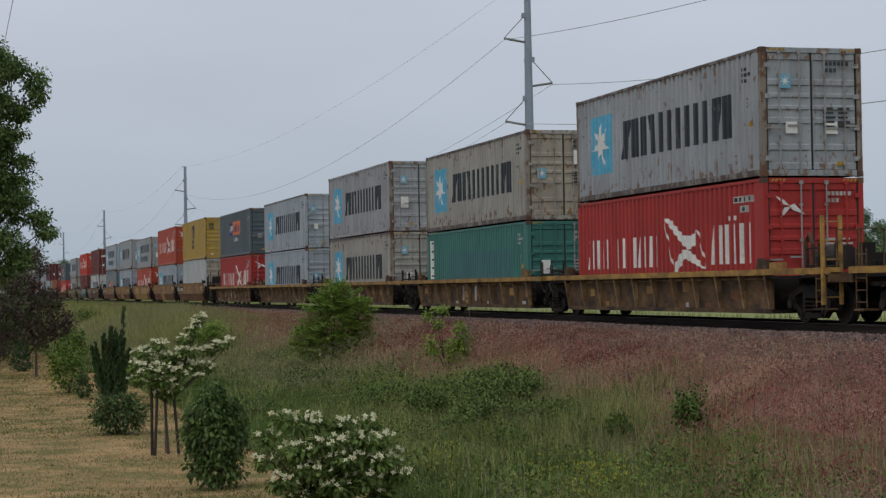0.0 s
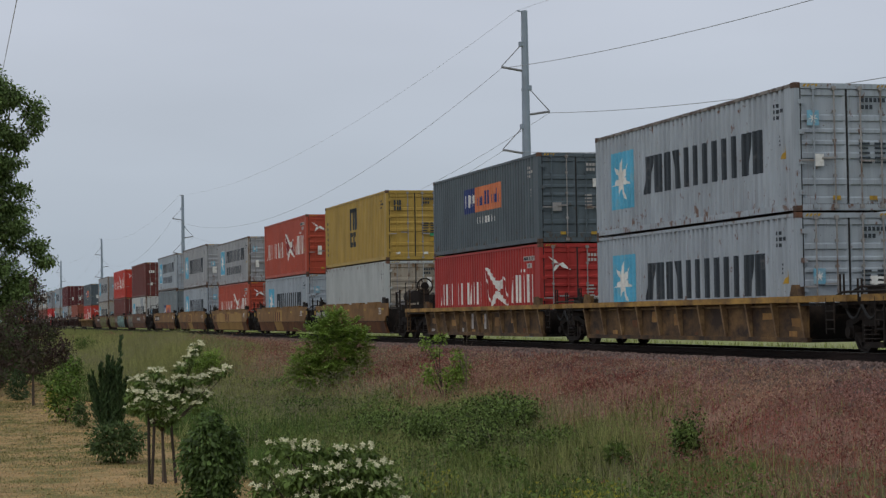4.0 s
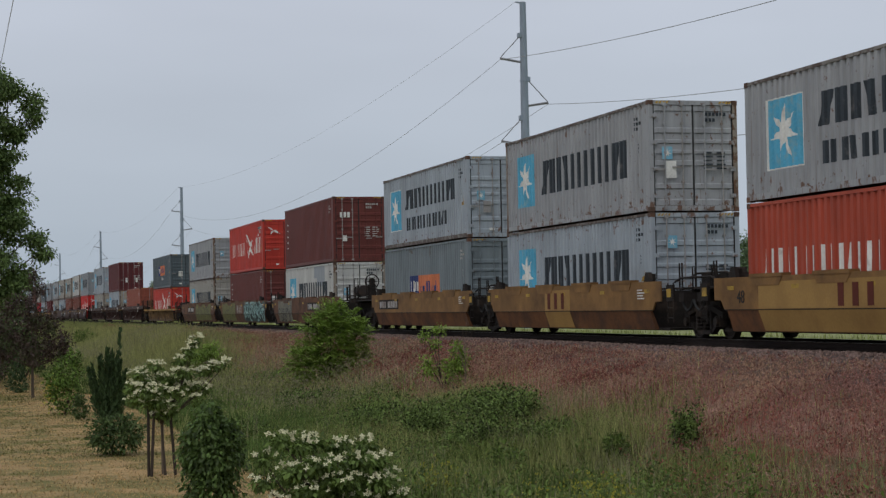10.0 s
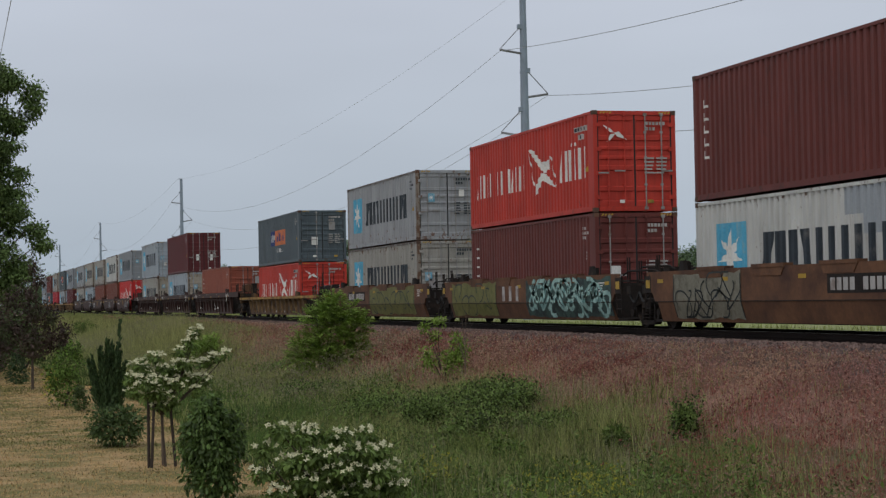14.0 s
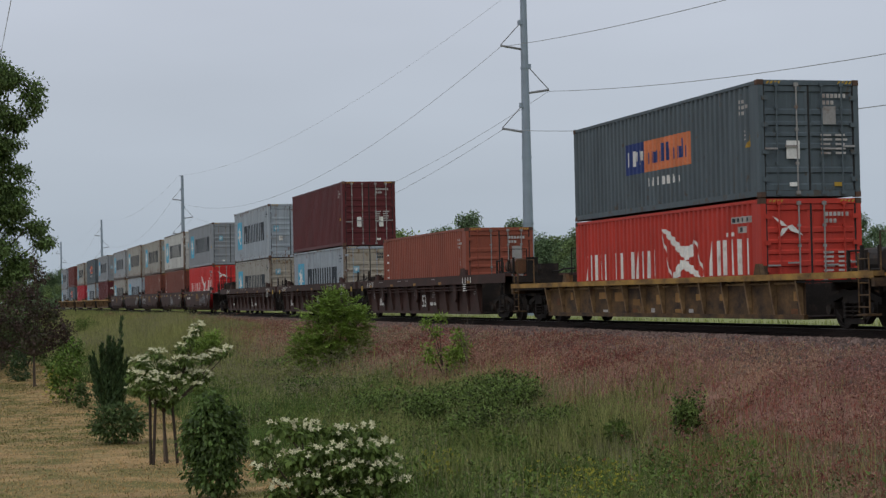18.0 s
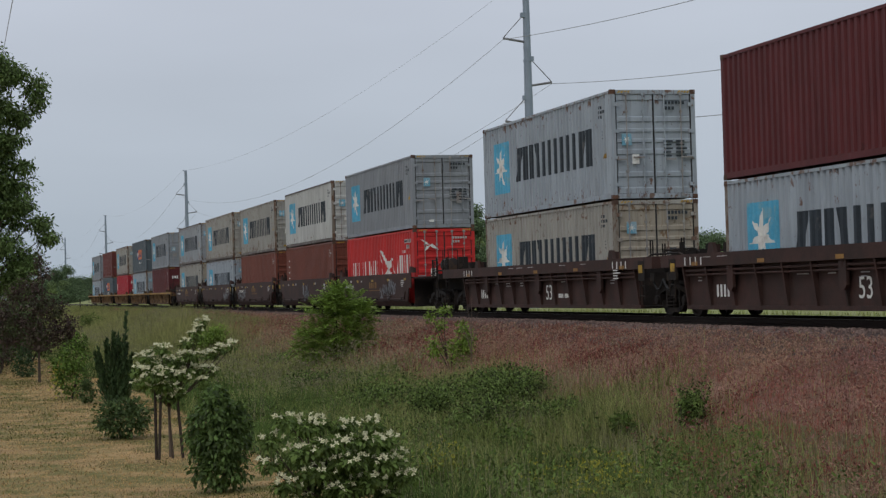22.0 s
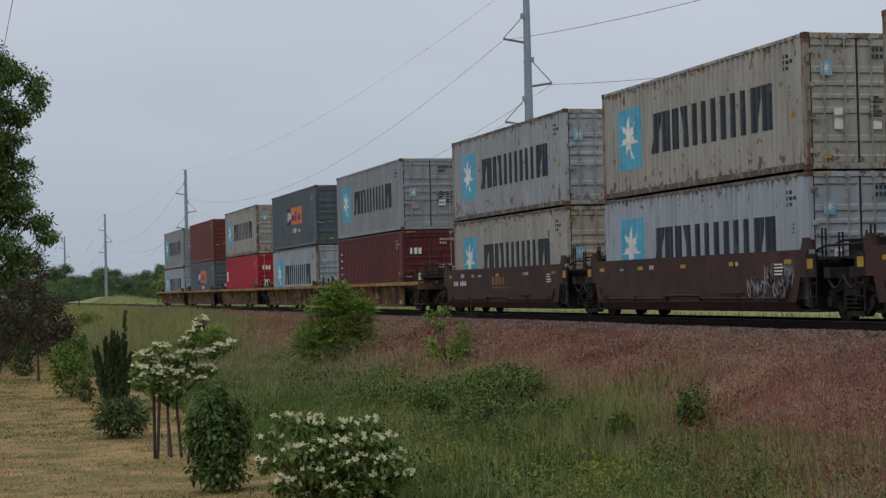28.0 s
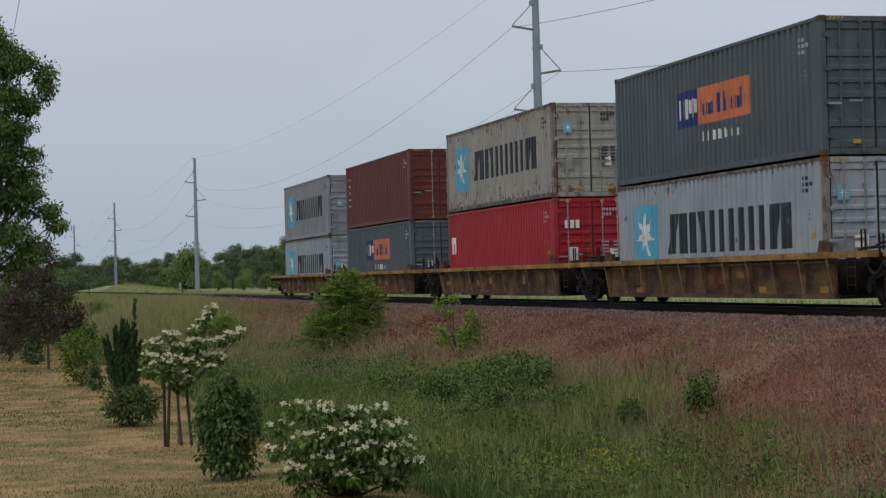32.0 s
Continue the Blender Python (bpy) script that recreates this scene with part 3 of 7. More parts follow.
def brand_flag(box, h, raised, field):
    """White flag figure between two runs of tall slim white bars."""
    f = h / 2.85
    w = MB()
    b = 1.0 if raised else 1.03
    word(box, M_WHITE, even(0.75, 6.15, 7, 0.3), b * f, (b + 0.78) * f, 0.2)
    word(box, M_WHITE, even(9.3, 11.7, 3, 0.25), b * f, (b + 0.9) * f, 0.24)
    for u in (10.3, 10.6):
        w = MB()
        decal(w, bar(u, u + 0.12, (b + 0.98) * f, (b + 1.08) * f))
        part("dot", w, M_WHITE, box)
    z = (b - 0.12) * f
    for poly in () if not field else ([(6.4, z + 1.26), (7.5, z + 0.68), (7.5, z + 0.5), (7.08, z + 0.0), (6.95, z + 0.0)], [(7.95, z + 0.6), (8.45, z + 0.94), (9.0, z + 0.06), (8.0, z + 0.46)]):
        d = MB()
        decal(d, poly)
        part("flag_field", d, M_FLAGRED, box, "dark red flag field")
    g = MB()
    decal(g, [(6.35, z + 1.32), (6.75, z + 1.3), (7.6, z + 0.86), (7.5, z + 0.66)], 0.008)
    decal(g, [(7.5, z + 0.66), (7.6, z + 0.86), (8.15, z + 0.84), (8.45, z + 0.98), (8.3, z + 0.6), (7.9, z + 0.5)], 0.008)
    decal(g, [(7.55, z + 0.52), (7.9, z + 0.5), (8.35, z + 0.34), (8.95, z + 0.0), (8.5, z + 0.1), (7.7, z + 0.3)], 0.008)
    decal(g, [(7.55, z + 0.52), (7.7, z + 0.3), (7.05, z - 0.12), (7.1, z + 0.22)], 0.008)
    decal(g, [(6.35, z + 1.3), (6.4, z + 1.3), (7.0, z - 0.02), (6.95, z - 0.02)], 0.008)
    decal(g, [(8.45, z + 0.96), (8.5, z + 0.96), (9.0, z + 0.05), (8.95, z + 0.03)], 0.008)
    part("flag_figure", g, M_WHITE, box)


def brand_two_tone(box, h, du=0.0, dz=0.0):
    """Blue and orange panels side by side with bars on them, a white line below."""
    f = h / 2.75
    a, o, t, u, w = MB(), MB(), MB(), MB(), MB()
    z0, z1 = 1.32 * f + dz, 2.16 * f + dz
    decal(a, bar(4.05 + du, 5.34 + du, z0, z1))
    decal(o, bar(5.35 + du, 8.3 + du, z0, z1))
    part("logo_panel", a, M_DARKBLUE, box, "dark blue panel")
    part("logo_panel", o, M_ORANGE, box, "orange panel")
    for c in ((4.2, 4.5), (4.58, 4.9), (4.98, 5.2)):
        decal(t, bar(c[0] + du, c[0] + du + 0.1, z0 + 0.2, z1 - 0.2), 0.008)
        decal(t, bar(c[1] - 0.09 + du, c[1] + du, z0 + 0.32, z1 - 0.24), 0.008)
    part("panel_mark", t, M_WHITE, box)
    for i, c in enumerate(even(5.5, 8.15, 8, 0.35)):
        decal(u, bar(c[0] + du, c[0] + du + 0.1, z0 + 0.2, z0 + (0.66 if i in (0, 3, 4, 7) else 0.5)), 0.008)
        decal(u, bar(c[1] - 0.07 + du, c[1] + du, z0 + 0.2, z0 + 0.48), 0.008)
    part("panel_mark", u, M_DARKBLUE, box)
    for c in even(5.6, 7.75, 7, 0.3):
        decal(w, bar(c[0] + du, c[0] + du + 0.07, 0.92 * f + dz, 1.14 * f + dz))
        decal(w, bar(c[1] - 0.06 + du, c[1] + du, 0.92 * f + dz, 1.08 * f + dz))
    part("address_marking", w, M_WHITE, box)


def brand_stack(box, h):
    """Two tall dark block signs, one above the other, and a column of small ones."""
    w = MB()
    for u in (5.3, 5.78, 6.26):
        decal(w, bar(u, u + 0.34, 1.52, 2.42))
    decal(w, bar(5.2, 6.75, 2.28, 2.46))
    for u in (5.35, 6.0):
        decal(w, bar(u, u + 0.5, 0.78, 1.0))
        decal(w, bar(u, u + 0.5, 1.22, 1.42))
        decal(w, bar(u, u + 0.24, 0.85, 1.35))
    part("logo_mark", w, M_NAVY, box, "stacked dark logo blocks")
    c = MB()
    for i in range(7):
        decal(c, bar(0.45, 0.62, 0.55 + i * 0.24, 0.68 + i * 0.24))
    part("code_marking", c, M_NAVY, box)


def brand_side_code(box, h, panel=False):
    if panel:
        p = MB()
        decal(p, bar(0.42, 0.86, 0.9, h - 0.3))
        part("code_panel", p, M_WHITE, box, "white upright panel")
    for i in range(5):
        z = 0.98 + i * 0.3
        c = MB()
        decal(c, bar(0.5, 0.78, z, z + 0.06), 0.008)
        decal(c, bar(0.5, 0.58, z + 0.06, z + 0.2), 0.008)
        part("code_marking", c, M_BLACK if panel else M_WHITE, box)


def brand_small(box, h):
    c = MB()
    decal(c, bar(0.4, 0.62, 1.35, 1.95))
    decal(c, bar(0.74, 0.96, 1.35, 1.95))
    decal(c, bar(0.62, 0.74, 1.72, 1.95))
    part("logo_mark", c, M_WHITE, box)


def container(name, h, colour, brand, rusty=False, seed=0, label="", door_logo="star"):
    """A forty-foot box with corrugated walls; its doors face +x."""
    rng = random.Random(seed)
    m = M[colour]
    box = new("shipping_container")
    part("side_wall", wall_mesh(h, -1) if colour != "pale" else MB().box(-HL + 0.15, HL - 0.15, -HW + 0.012, -HW + 0.04, 0.16, h - 0.07), m, box, "" if colour != "pale" else "smooth seamed sheet wall")
    if colour == "pale":
        for i in range(1, 8):
            part("wall_seam", MB().box(-HL + i * 1.52 - 0.02, -HL + i * 1.52 + 0.02, -HW + 0.006, -HW + 0.013, 0.17, h - 0.09), m, box)
    part("side_wall", wall_mesh(h, 1), m, box)
    roof = MB()
    n = 40
    for i in range(n + 1):
        x = -HL + 0.1 + (2 * HL - 0.2) * i / n
        for y in (-HW + 0.03, HW - 0.03):
            roof.v.append((x, y, h - 0.03 + (0.02 if i % 2 else 0)))
    roof.f += [(2 * i, 2 * i + 2, 2 * i + 3, 2 * i + 1) for i in range(n)]
    part("roof", roof, m, box)
    fl = MB().box(-HL + 0.1, HL - 0.1, -HW + 0.08, HW - 0.08, 0.1, 0.16)
    part("floor", fl, M_CAST, box)
    end = MB()
    k = 9
    for i in range(2 * k + 1):
        y = -HW + 0.13 + (2 * HW - 0.26) * i / (2 * k)
        for z in (0.14, h - 0.1):
            end.v.append((-HL + 0.015 + (0.03 if i % 2 else 0), y, z))
    end.f += [(2 * i, 2 * i + 1, 2 * i + 3, 2 * i + 2) for i in range(2 * k)]
    part("end_wall", end, m, box)
    frame_m = m
    light = colour in ("grey", "beige", "bluegrey", "white", "grey_rusty", "midgrey", "yellow", "pale")
    worn = colour in ("grey", "beige", "bluegrey", "white", "grey_rusty", "pale")
    top_m = M["rust_rail"] if worn and rng.random() < 0.65 else frame_m
    foot_m = M["rust_rail"] if worn and rng.random() < 0.5 else frame_m
    for sy in (-1, 1):
        part("bottom_rail", MB().box(-HL + 0.17, HL - 0.17, sy * HW - (0.05 if sy > 0 else 0), sy * HW + (0.05 if sy < 0 else 0), 0.03, 0.165), foot_m, box)
        part("top_rail", MB().box(-HL + 0.17, HL - 0.17, sy * HW - (0.06 if sy > 0 else 0), sy * HW + (0.06 if sy < 0 else 0), h - 0.085, h - 0.015), top_m, box)
        for sx in (-1, 1):
            x0, x1 = (HL - 0.16, HL) if sx > 0 else (-HL, -HL + 0.16)
            y0, y1 = (HW - 0.13, HW) if sy > 0 else (-HW, -HW + 0.13)
            part("corner_post", MB().box(x0 + 0.005, x1 - 0.005, y0 + 0.005, y1 - 0.005, 0.11, h - 0.11), M["rust_post"] if rng.random() < (0.75 if colour in ("grey_rusty", "grey", "beige", "white", "pale") else 0.15 if light else 0.0) else frame_m, box)
            for z in (0.0, h - 0.118):
                part("corner_casting", MB().box(x0 - 0.003, x1 + 0.003, y0 - 0.003, y1 + 0.003, z, z + 0.118), M_CAST, box)
    part("door_header", MB().box(HL - 0.12, HL - 0.004, -HW + 0.15, HW - 0.15, h - 0.12, h - 0.01), frame_m, box)
    part("door_sill", MB().box(HL - 0.12, HL - 0.004, -HW + 0.15, HW - 0.15, 0.02, 0.15), frame_m, box)
    for za, zb in ((h - 0.1, h - 0.02), (0.02, 0.14)):
        part("end_rail", MB().box(-HL + 0.005, -HL + 0.1, -HW + 0.15, HW - 0.15, za, zb), frame_m, box)
    hz = MB()
    for s in (-1, 1):
        for i in range(4):
            y = s * (HW - 0.22 - 0.09 * i)
            hz.prism([(y - 0.025, h - 0.09), (y + 0.025, h - 0.09), (y + 0.065, h - 0.03), (y + 0.015, h - 0.03)], "x", HL - 0.004, HL + 0.002)
    tagged(part("hazard_band", hz, M_HAZARD, box, "yellow hazard stripes"), kind="stuff")
    for yg in (-HW + 0.14, 0.0, HW - 0.14):
        part("door_gasket", MB().box(HL - 0.07, HL - 0.026, yg - 0.022, yg + 0.022, 0.15, h - 0.12), M_RUBBER, box)
    for s in (-1, 1):
        y0, y1 = (0.025, HW - 0.15) if s > 0 else (-HW + 0.15, -0.025)
        dm = MB()
        zz = [0.16]
        pressed = ((0.05, 0.17), (0.21, 0.4), (0.44, 0.52), (0.545, 0.625), (0.65, 0.73), (0.77, 0.95))
        bands = len(pressed)
        for c0, c1 in pressed:
            c0, c1 = 0.16 + (h - 0.3) * c0, 0.16 + (h - 0.3) * c1
            zz += [c0, c0 + 0.035, c1 - 0.02, c1]
        zz.append(h - 0.13)
        dep = [0.0] + [0, 0.034, 0.034, 0] * bands + [0.0]
        for z, d in zip(zz, dep):
            for y in (y0, y0 + 0.06, y1 - 0.06, y1):
                dm.v.append((HL - 0.03 - (d if y not in (y0, y1) else 0), y, z))
        for r in range(len(zz) - 1):
            for c in range(3):
                a = 4 * r + c
                dm.f.append((a, a + 1, a + 5, a + 4))
        door = part("door", dm, M["rust_door"] if rusty else m, box)
        for fr in (0.27, 0.73):
            y = y0 + (y1 - y0) * fr
            rod = MB().tube((HL + 0.012, y, 0.08), (HL + 0.012, y, h - 0.06), 0.019, 6)
            for z in (0.1, h - 0.11):
                rod.box(HL - 0.01, HL + 0.03, y - 0.05, y + 0.05, z - 0.04, z + 0.04)
            for z in (0.75, 1.5, h - 0.6):
                rod.box(HL - 0.03, HL + 0.025, y - 0.035, y + 0.035, z - 0.03, z + 0.03)
            part("lock_rod", rod, M_STEEL if rng.random() < (0.8 if light else 0.45) else m, door)
            hd = MB().box(HL + 0.02, HL + 0.045, min(y, y + s * 0.3), max(y, y + s * 0.3), 1.02 + fr * 0.12, 1.06 + fr * 0.12)
            part("door_handle", hd, M_STEEL, door)
        yh = y1 if s > 0 else y0
        hg = MB().box(HL - 0.02, HL + 0.02, yh - 0.07, yh + 0.07, -0.05, 0.05).mesh("hinge", m)
        for i in range(4):
            part("hinge", hg, None, door, at=(0, 0, 0.4 + (h - 0.8) * i / 3))
        # number and weight tables as small bars
        tb = MB()
        if s > 0:
            for r, (wd, z) in enumerate(((0.62, h - 0.4), (0.25, h - 0.55))):
                for i in range(6 if r == 0 else 3):
                    a = y0 + 0.3 + i * 0.1
                    door_mark(tb, a, a + 0.07, z, z + 0.09)
            for r in range(5):
                z = h * 0.52 - 0.1 * r
                door_mark(tb, y0 + 0.24, y0 + 0.24 + rng.uniform(0.2, 0.3), z, z + 0.045)
                door_mark(tb, y0 + 0.6, y0 + 0.6 + rng.uniform(0.2, 0.32), z, z + 0.045)
            tagged(part("number_marking", tb, M_NAVY if colour in ("grey", "beige", "bluegrey", "white", "grey_rusty", "midgrey", "yellow", "pale") else M_FADED, door), kind="stuff")
        else:
            if door_logo == "star":
                p = MB()
                zl = h - rng.choice((0.75, 0.75, 1.05, 1.35))
                yl = y0 + rng.choice((0.27, 0.34, 0.42))
                door_mark(p, yl - 0.14, yl + 0.14, zl - 0.16, zl + 0.16)
                part("logo_panel", p, M_PALEBLUE, door)
                q = MB()
                c = (yl, zl)
                for i in range(7):
                    a = 2 * math.pi * i / 7 + 1.57
                    q.prism([c, (c[0] + 0.035 * math.cos(a - 0.45), c[1] + 0.035 * math.sin(a - 0.45)), (c[0] + 0.12 * math.cos(a), c[1] + 0.12 * math.sin(a)), (c[0] + 0.035 * math.cos(a + 0.45), c[1] + 0.035 * math.sin(a + 0.45))], "x", HL + 0.014, HL + 0.018)
                part("logo_star", q, M_WHITE, door)
            elif door_logo == "flag":
                q = MB()
                c = (y0 + 0.45, h - 0.62)
                for poly in (((-0.32, 0.22), (-0.1, 0.12), (0.02, 0.0), (-0.12, 0.02)), ((0.02, 0.0), (0.14, 0.04), (0.4, -0.2), (0.1, -0.1)), ((-0.1, -0.04), (0.06, -0.02), (-0.1, -0.2), (-0.2, -0.26))):
                    q.prism([(c[0] + a, c[1] + b) for a, b in poly][::-1], "x", HL + 0.006, HL + 0.012)
                part("flag_figure", q, M_WHITE, door)
            elif door_logo == "blocks":
                q = MB()
                for i in range(3):
                    door_mark(q, y0 + 0.18 + i * 0.17, y0 + 0.3 + i * 0.17, h * 0.68, h * 0.68 + 0.24)
                part("logo_mark", q, M_WHITE, door)
            elif door_logo == "dark":
                q = MB()
                for i in range(3):
                    door_mark(q, y0 + 0.18 + i * 0.11, y0 + 0.26 + i * 0.11, h - 0.62, h - 0.4)
                    door_mark(q, y0 + 0.18 + i * 0.11, y0 + 0.26 + i * 0.11, h - 0.82, h - 0.66)
                part("logo_mark", q, M_NAVY, door)
        if rng.random() < 0.75 and not (colour == "yellow" and s > 0):
            q = MB()
            a = y0 + rng.choice((0.3, 0.42, 0.5))
            z = rng.choice((0.85, 0.95, 0.95 if s < 0 else h * 0.62))
            door_mark(q, a, a + rng.choice((0.2, 0.28, 0.32)), z, z + rng.choice((0.26, 0.4, 0.44)))
            part("notice", q, rng.choice((M_WHITE, M_STEEL, M_WHITE)), door)
        if rng.random() < 0.6:
            q = MB()
            a = y0 + rng.uniform(0.2, 0.7)
            door_mark(q, a, a + 0.18, 0.24, 0.33)
            part("notice", q, rng.choice((M_WHITE, M_HAZARD)), door)
    # owner's code and small marks on the near wall
    sm_ = MB()
    if brand == "flag":
        for u0, u1, z0 in ((10.6, 11.7, h - 0.5), (10.95, 11.35, h - 0.72)):
            pl = MB()
            decal(pl, bar(u0, u1, z0, z0 + 0.15))
            part("code_panel", pl, M_FADED, box, "pale code panel")
            for k in range(int((u1 - u0 - 0.06) / 0.13)):
                decal(sm_, bar(u0 + 0.06 + k * 0.13, u0 + 0.14 + k * 0.13, z0 + 0.03, z0 + 0.12), 0.008)
    else:
        for r, k in enumerate((3, 5, 3)):
            for q in range(k):
                decal(sm_, bar(11.05 + q * 0.11, 11.12 + q * 0.11, h - 0.44 - r * 0.13, h - 0.36 - r * 0.13))
        box_marks(sm_, 11.4, h - 1.1, 3, 0.09, 0.04, 0.09, rng)
    if seed in (101, 110):
        pt = MB()
        for poly in ([bar(3.1, 10.4, 0.62, 1.78)] if seed == 101 else [bar(8.2, 9.9, 1.7, h - 0.1), bar(7.4, 8.2, 2.1, h - 0.1)]):
            decal(pt, poly, 0.003)
        part("repaint_patch", pt, M_REPAINT_TEAL if seed == 101 else M_REPAINT_GREY, box, "repainted patch")
    light = colour in ("grey", "beige", "bluegrey", "white", "grey_rusty", "midgrey", "yellow", "pale")
    tagged(part("number_marking", sm_, M_NAVY if light or brand == "flag" else M_FADED, box), kind="stuff")
    if rng.random() < 0.6:
        w = MB()
        decal(w, [(11.45, 1.15), (11.75, 1.15), (11.7, 1.45)])
        part("warning_label", w, M_HAZARD, box)
    if brand == "star":
        brand_star(box, h)
    elif brand == "star2":
        brand_star(box, h, second_line=True)
    elif brand == "flag":
        brand_flag(box, h, True, seed == 206)
    elif brand == "twotone":
        brand_two_tone(box, h, *{109: (0.0, -0.5), 213: (0.0, -0.22), 223: (0.3, -0.2)}.get(seed, (0.0, 0.0)))
    elif brand == "stack":
        brand_stack(box, h)
    elif brand == "code":
        brand_side_code(box, h, colour == "teal")
    elif brand == "small":
        brand_small(box, h)
    if colour == "yellow":
        q = MB()
        door_mark(q, 0.6, 0.95, 0.98, 1.1)
        part("notice", q, M_GREENLBL, box)
        q = MB()
        door_mark(q, 0.6, 0.97, 0.76, 0.93)
        part("notice", q, M_HAZARD, box)
    return tagged(box, label, "shipping container", "containers on the train")


M["rust_door"] = paint("paint_rusty_door", (0.36, 0.32, 0.255), 0.42, (0.2, 0.12, 0.06))
M["rust_post"] = paint("paint_rusted_post", (0.25, 0.22, 0.18), 0.62, (0.13, 0.068, 0.038))
M["rust_rail"] = paint("paint_rusted_rail", (0.22, 0.205, 0.185), 0.55, (0.075, 0.048, 0.035))

# ---- well cars ----


def wheelset_mesh():
    mb = MB()
    mb.tube((0, -0.95, 0), (0, 0.95, 0), 0.085, 10)
    for s in (-1, 1):
        y = s * 0.7525
        rings = [(s * -0.075 + y, 0.45), (s * -0.045 + y, 0.45), (s * -0.04 + y, 0.425), (s * 0.065 + y, 0.415), (s * 0.065 + y, 0.36), (s * 0.03 + y, 0.34), (s * 0.02 + y, 0.16), (s * 0.07 + y, 0.13), (s * 0.07 + y, 0.0)]
        n, b = 24, len(mb.v)
        for yy, r in rings:
            for i in range(n):
                a = 2 * math.pi * i / n
                mb.v.append((r * math.cos(a), yy, r * math.sin(a)))
        for k in range(len(rings) - 1):
            for i in range(n):
                q = (b + k * n + i, b + k * n + (i + 1) % n, b + (k + 1) * n + (i + 1) % n, b + (k + 1) * n + i)
                mb.f.append(q if s > 0 else q[::-1])
    return mb.mesh("wheelset", M_WHEEL)


def side_frame_mesh():
    """The cast side of a bogie: an open truss with bearing boxes at its ends."""
    mb = MB()
    y0, y1 = -0.08, 0.06
    mb.prism([(-1.12, 0.5), (-1.12, 0.64), (-0.5, 0.8), (0.5, 0.8), (1.12, 0.64), (1.12, 0.5), (0.5, 0.66), (-0.5, 0.66)], "y", y0, y1)
    for s in (-1, 1):
        d = [(s * 1.0, 0.5), (s * 0.86, 0.5), (s * 0.36, 0.14), (s * 0.5, 0.14)]
        mb.prism(d if s < 0 else d[::-1], "y", y0, y1)
        mb.box(min(s * 0.36, s * 0.46), max(s * 0.36, s * 0.46), y0, y1, 0.2, 0.68)
        mb.box(s * 0.89 - 0.14, s * 0.89 + 0.14, y0 - 0.03, y1, 0.3, 0.56)
        mb.tube((s * 0.89, y0 - 0.1, 0.42), (s * 0.89, y1, 0.42), 0.11, 10)
    mb.box(-0.5, 0.5, y0, y1, 0.12, 0.23)
    mb.box(-0.32, 0.32, y0 - 0.05, y1, 0.55, 0.68)
    return mb.mesh("side_frame", M_GEAR)


def spring_mesh():
    mb = MB()
    for x in (-0.2, 0.0, 0.2):
        for k in range(4):
            mb.ring((x, -0.11, 0.29 + k * 0.085), "z", 0.07, 0.017, 8, 4)
    return mb.mesh("spring_nest", M_WHEEL)


WHEELSET, SIDEFRAME, SPRINGS = wheelset_mesh(), side_frame_mesh(), spring_mesh()


def bogie(car, x):
    mb = MB().box(-0.2, 0.2, -0.95, 0.95, 0.42, 0.7)
    mb.box(-1.2, 1.2, -0.06, 0.06, 0.3, 0.38).tube((0, 0, 0.7), (0, 0, 0.86), 0.3, 12)
    b = part("bogie", mb, M_GEAR, car, "grimy four-wheeled bogie", at=(x, 0, 0))
    for s in (-1, 1):
        f = part("side_frame", SIDEFRAME, None, b, at=(0, s * 1.0, 0))
        if s > 0:
            f.rotation_euler = (0, 0, math.pi)
        part("spring_nest", SPRINGS, None, b, at=(0, -0.98, 0)) if s < 0 else None
    for dx in (-0.89, 0.89):
        w = part("wheelset", WHEELSET, None, b, at=(dx, 0, 0.42))
        AXLES.append((w, dx))


def ladder(mb, x, y, z0, z1, w=0.4, n=4):
    for s in (-0.5, 0.5):
        mb.tube((x + s * w, y, z0), (x + s * w, y, z1), 0.016, 6)
    for i in range(n):
        z = z0 + (z1 - z0) * (i + 0.5) / n
        mb.tube((x - w / 2, y, z), (x + w / 2, y, z), 0.014, 6)


BAYS = {}  # middles of the panels between ribs


def bay(car, x):
    return min(BAYS[car.name], key=lambda b: abs(b - x))


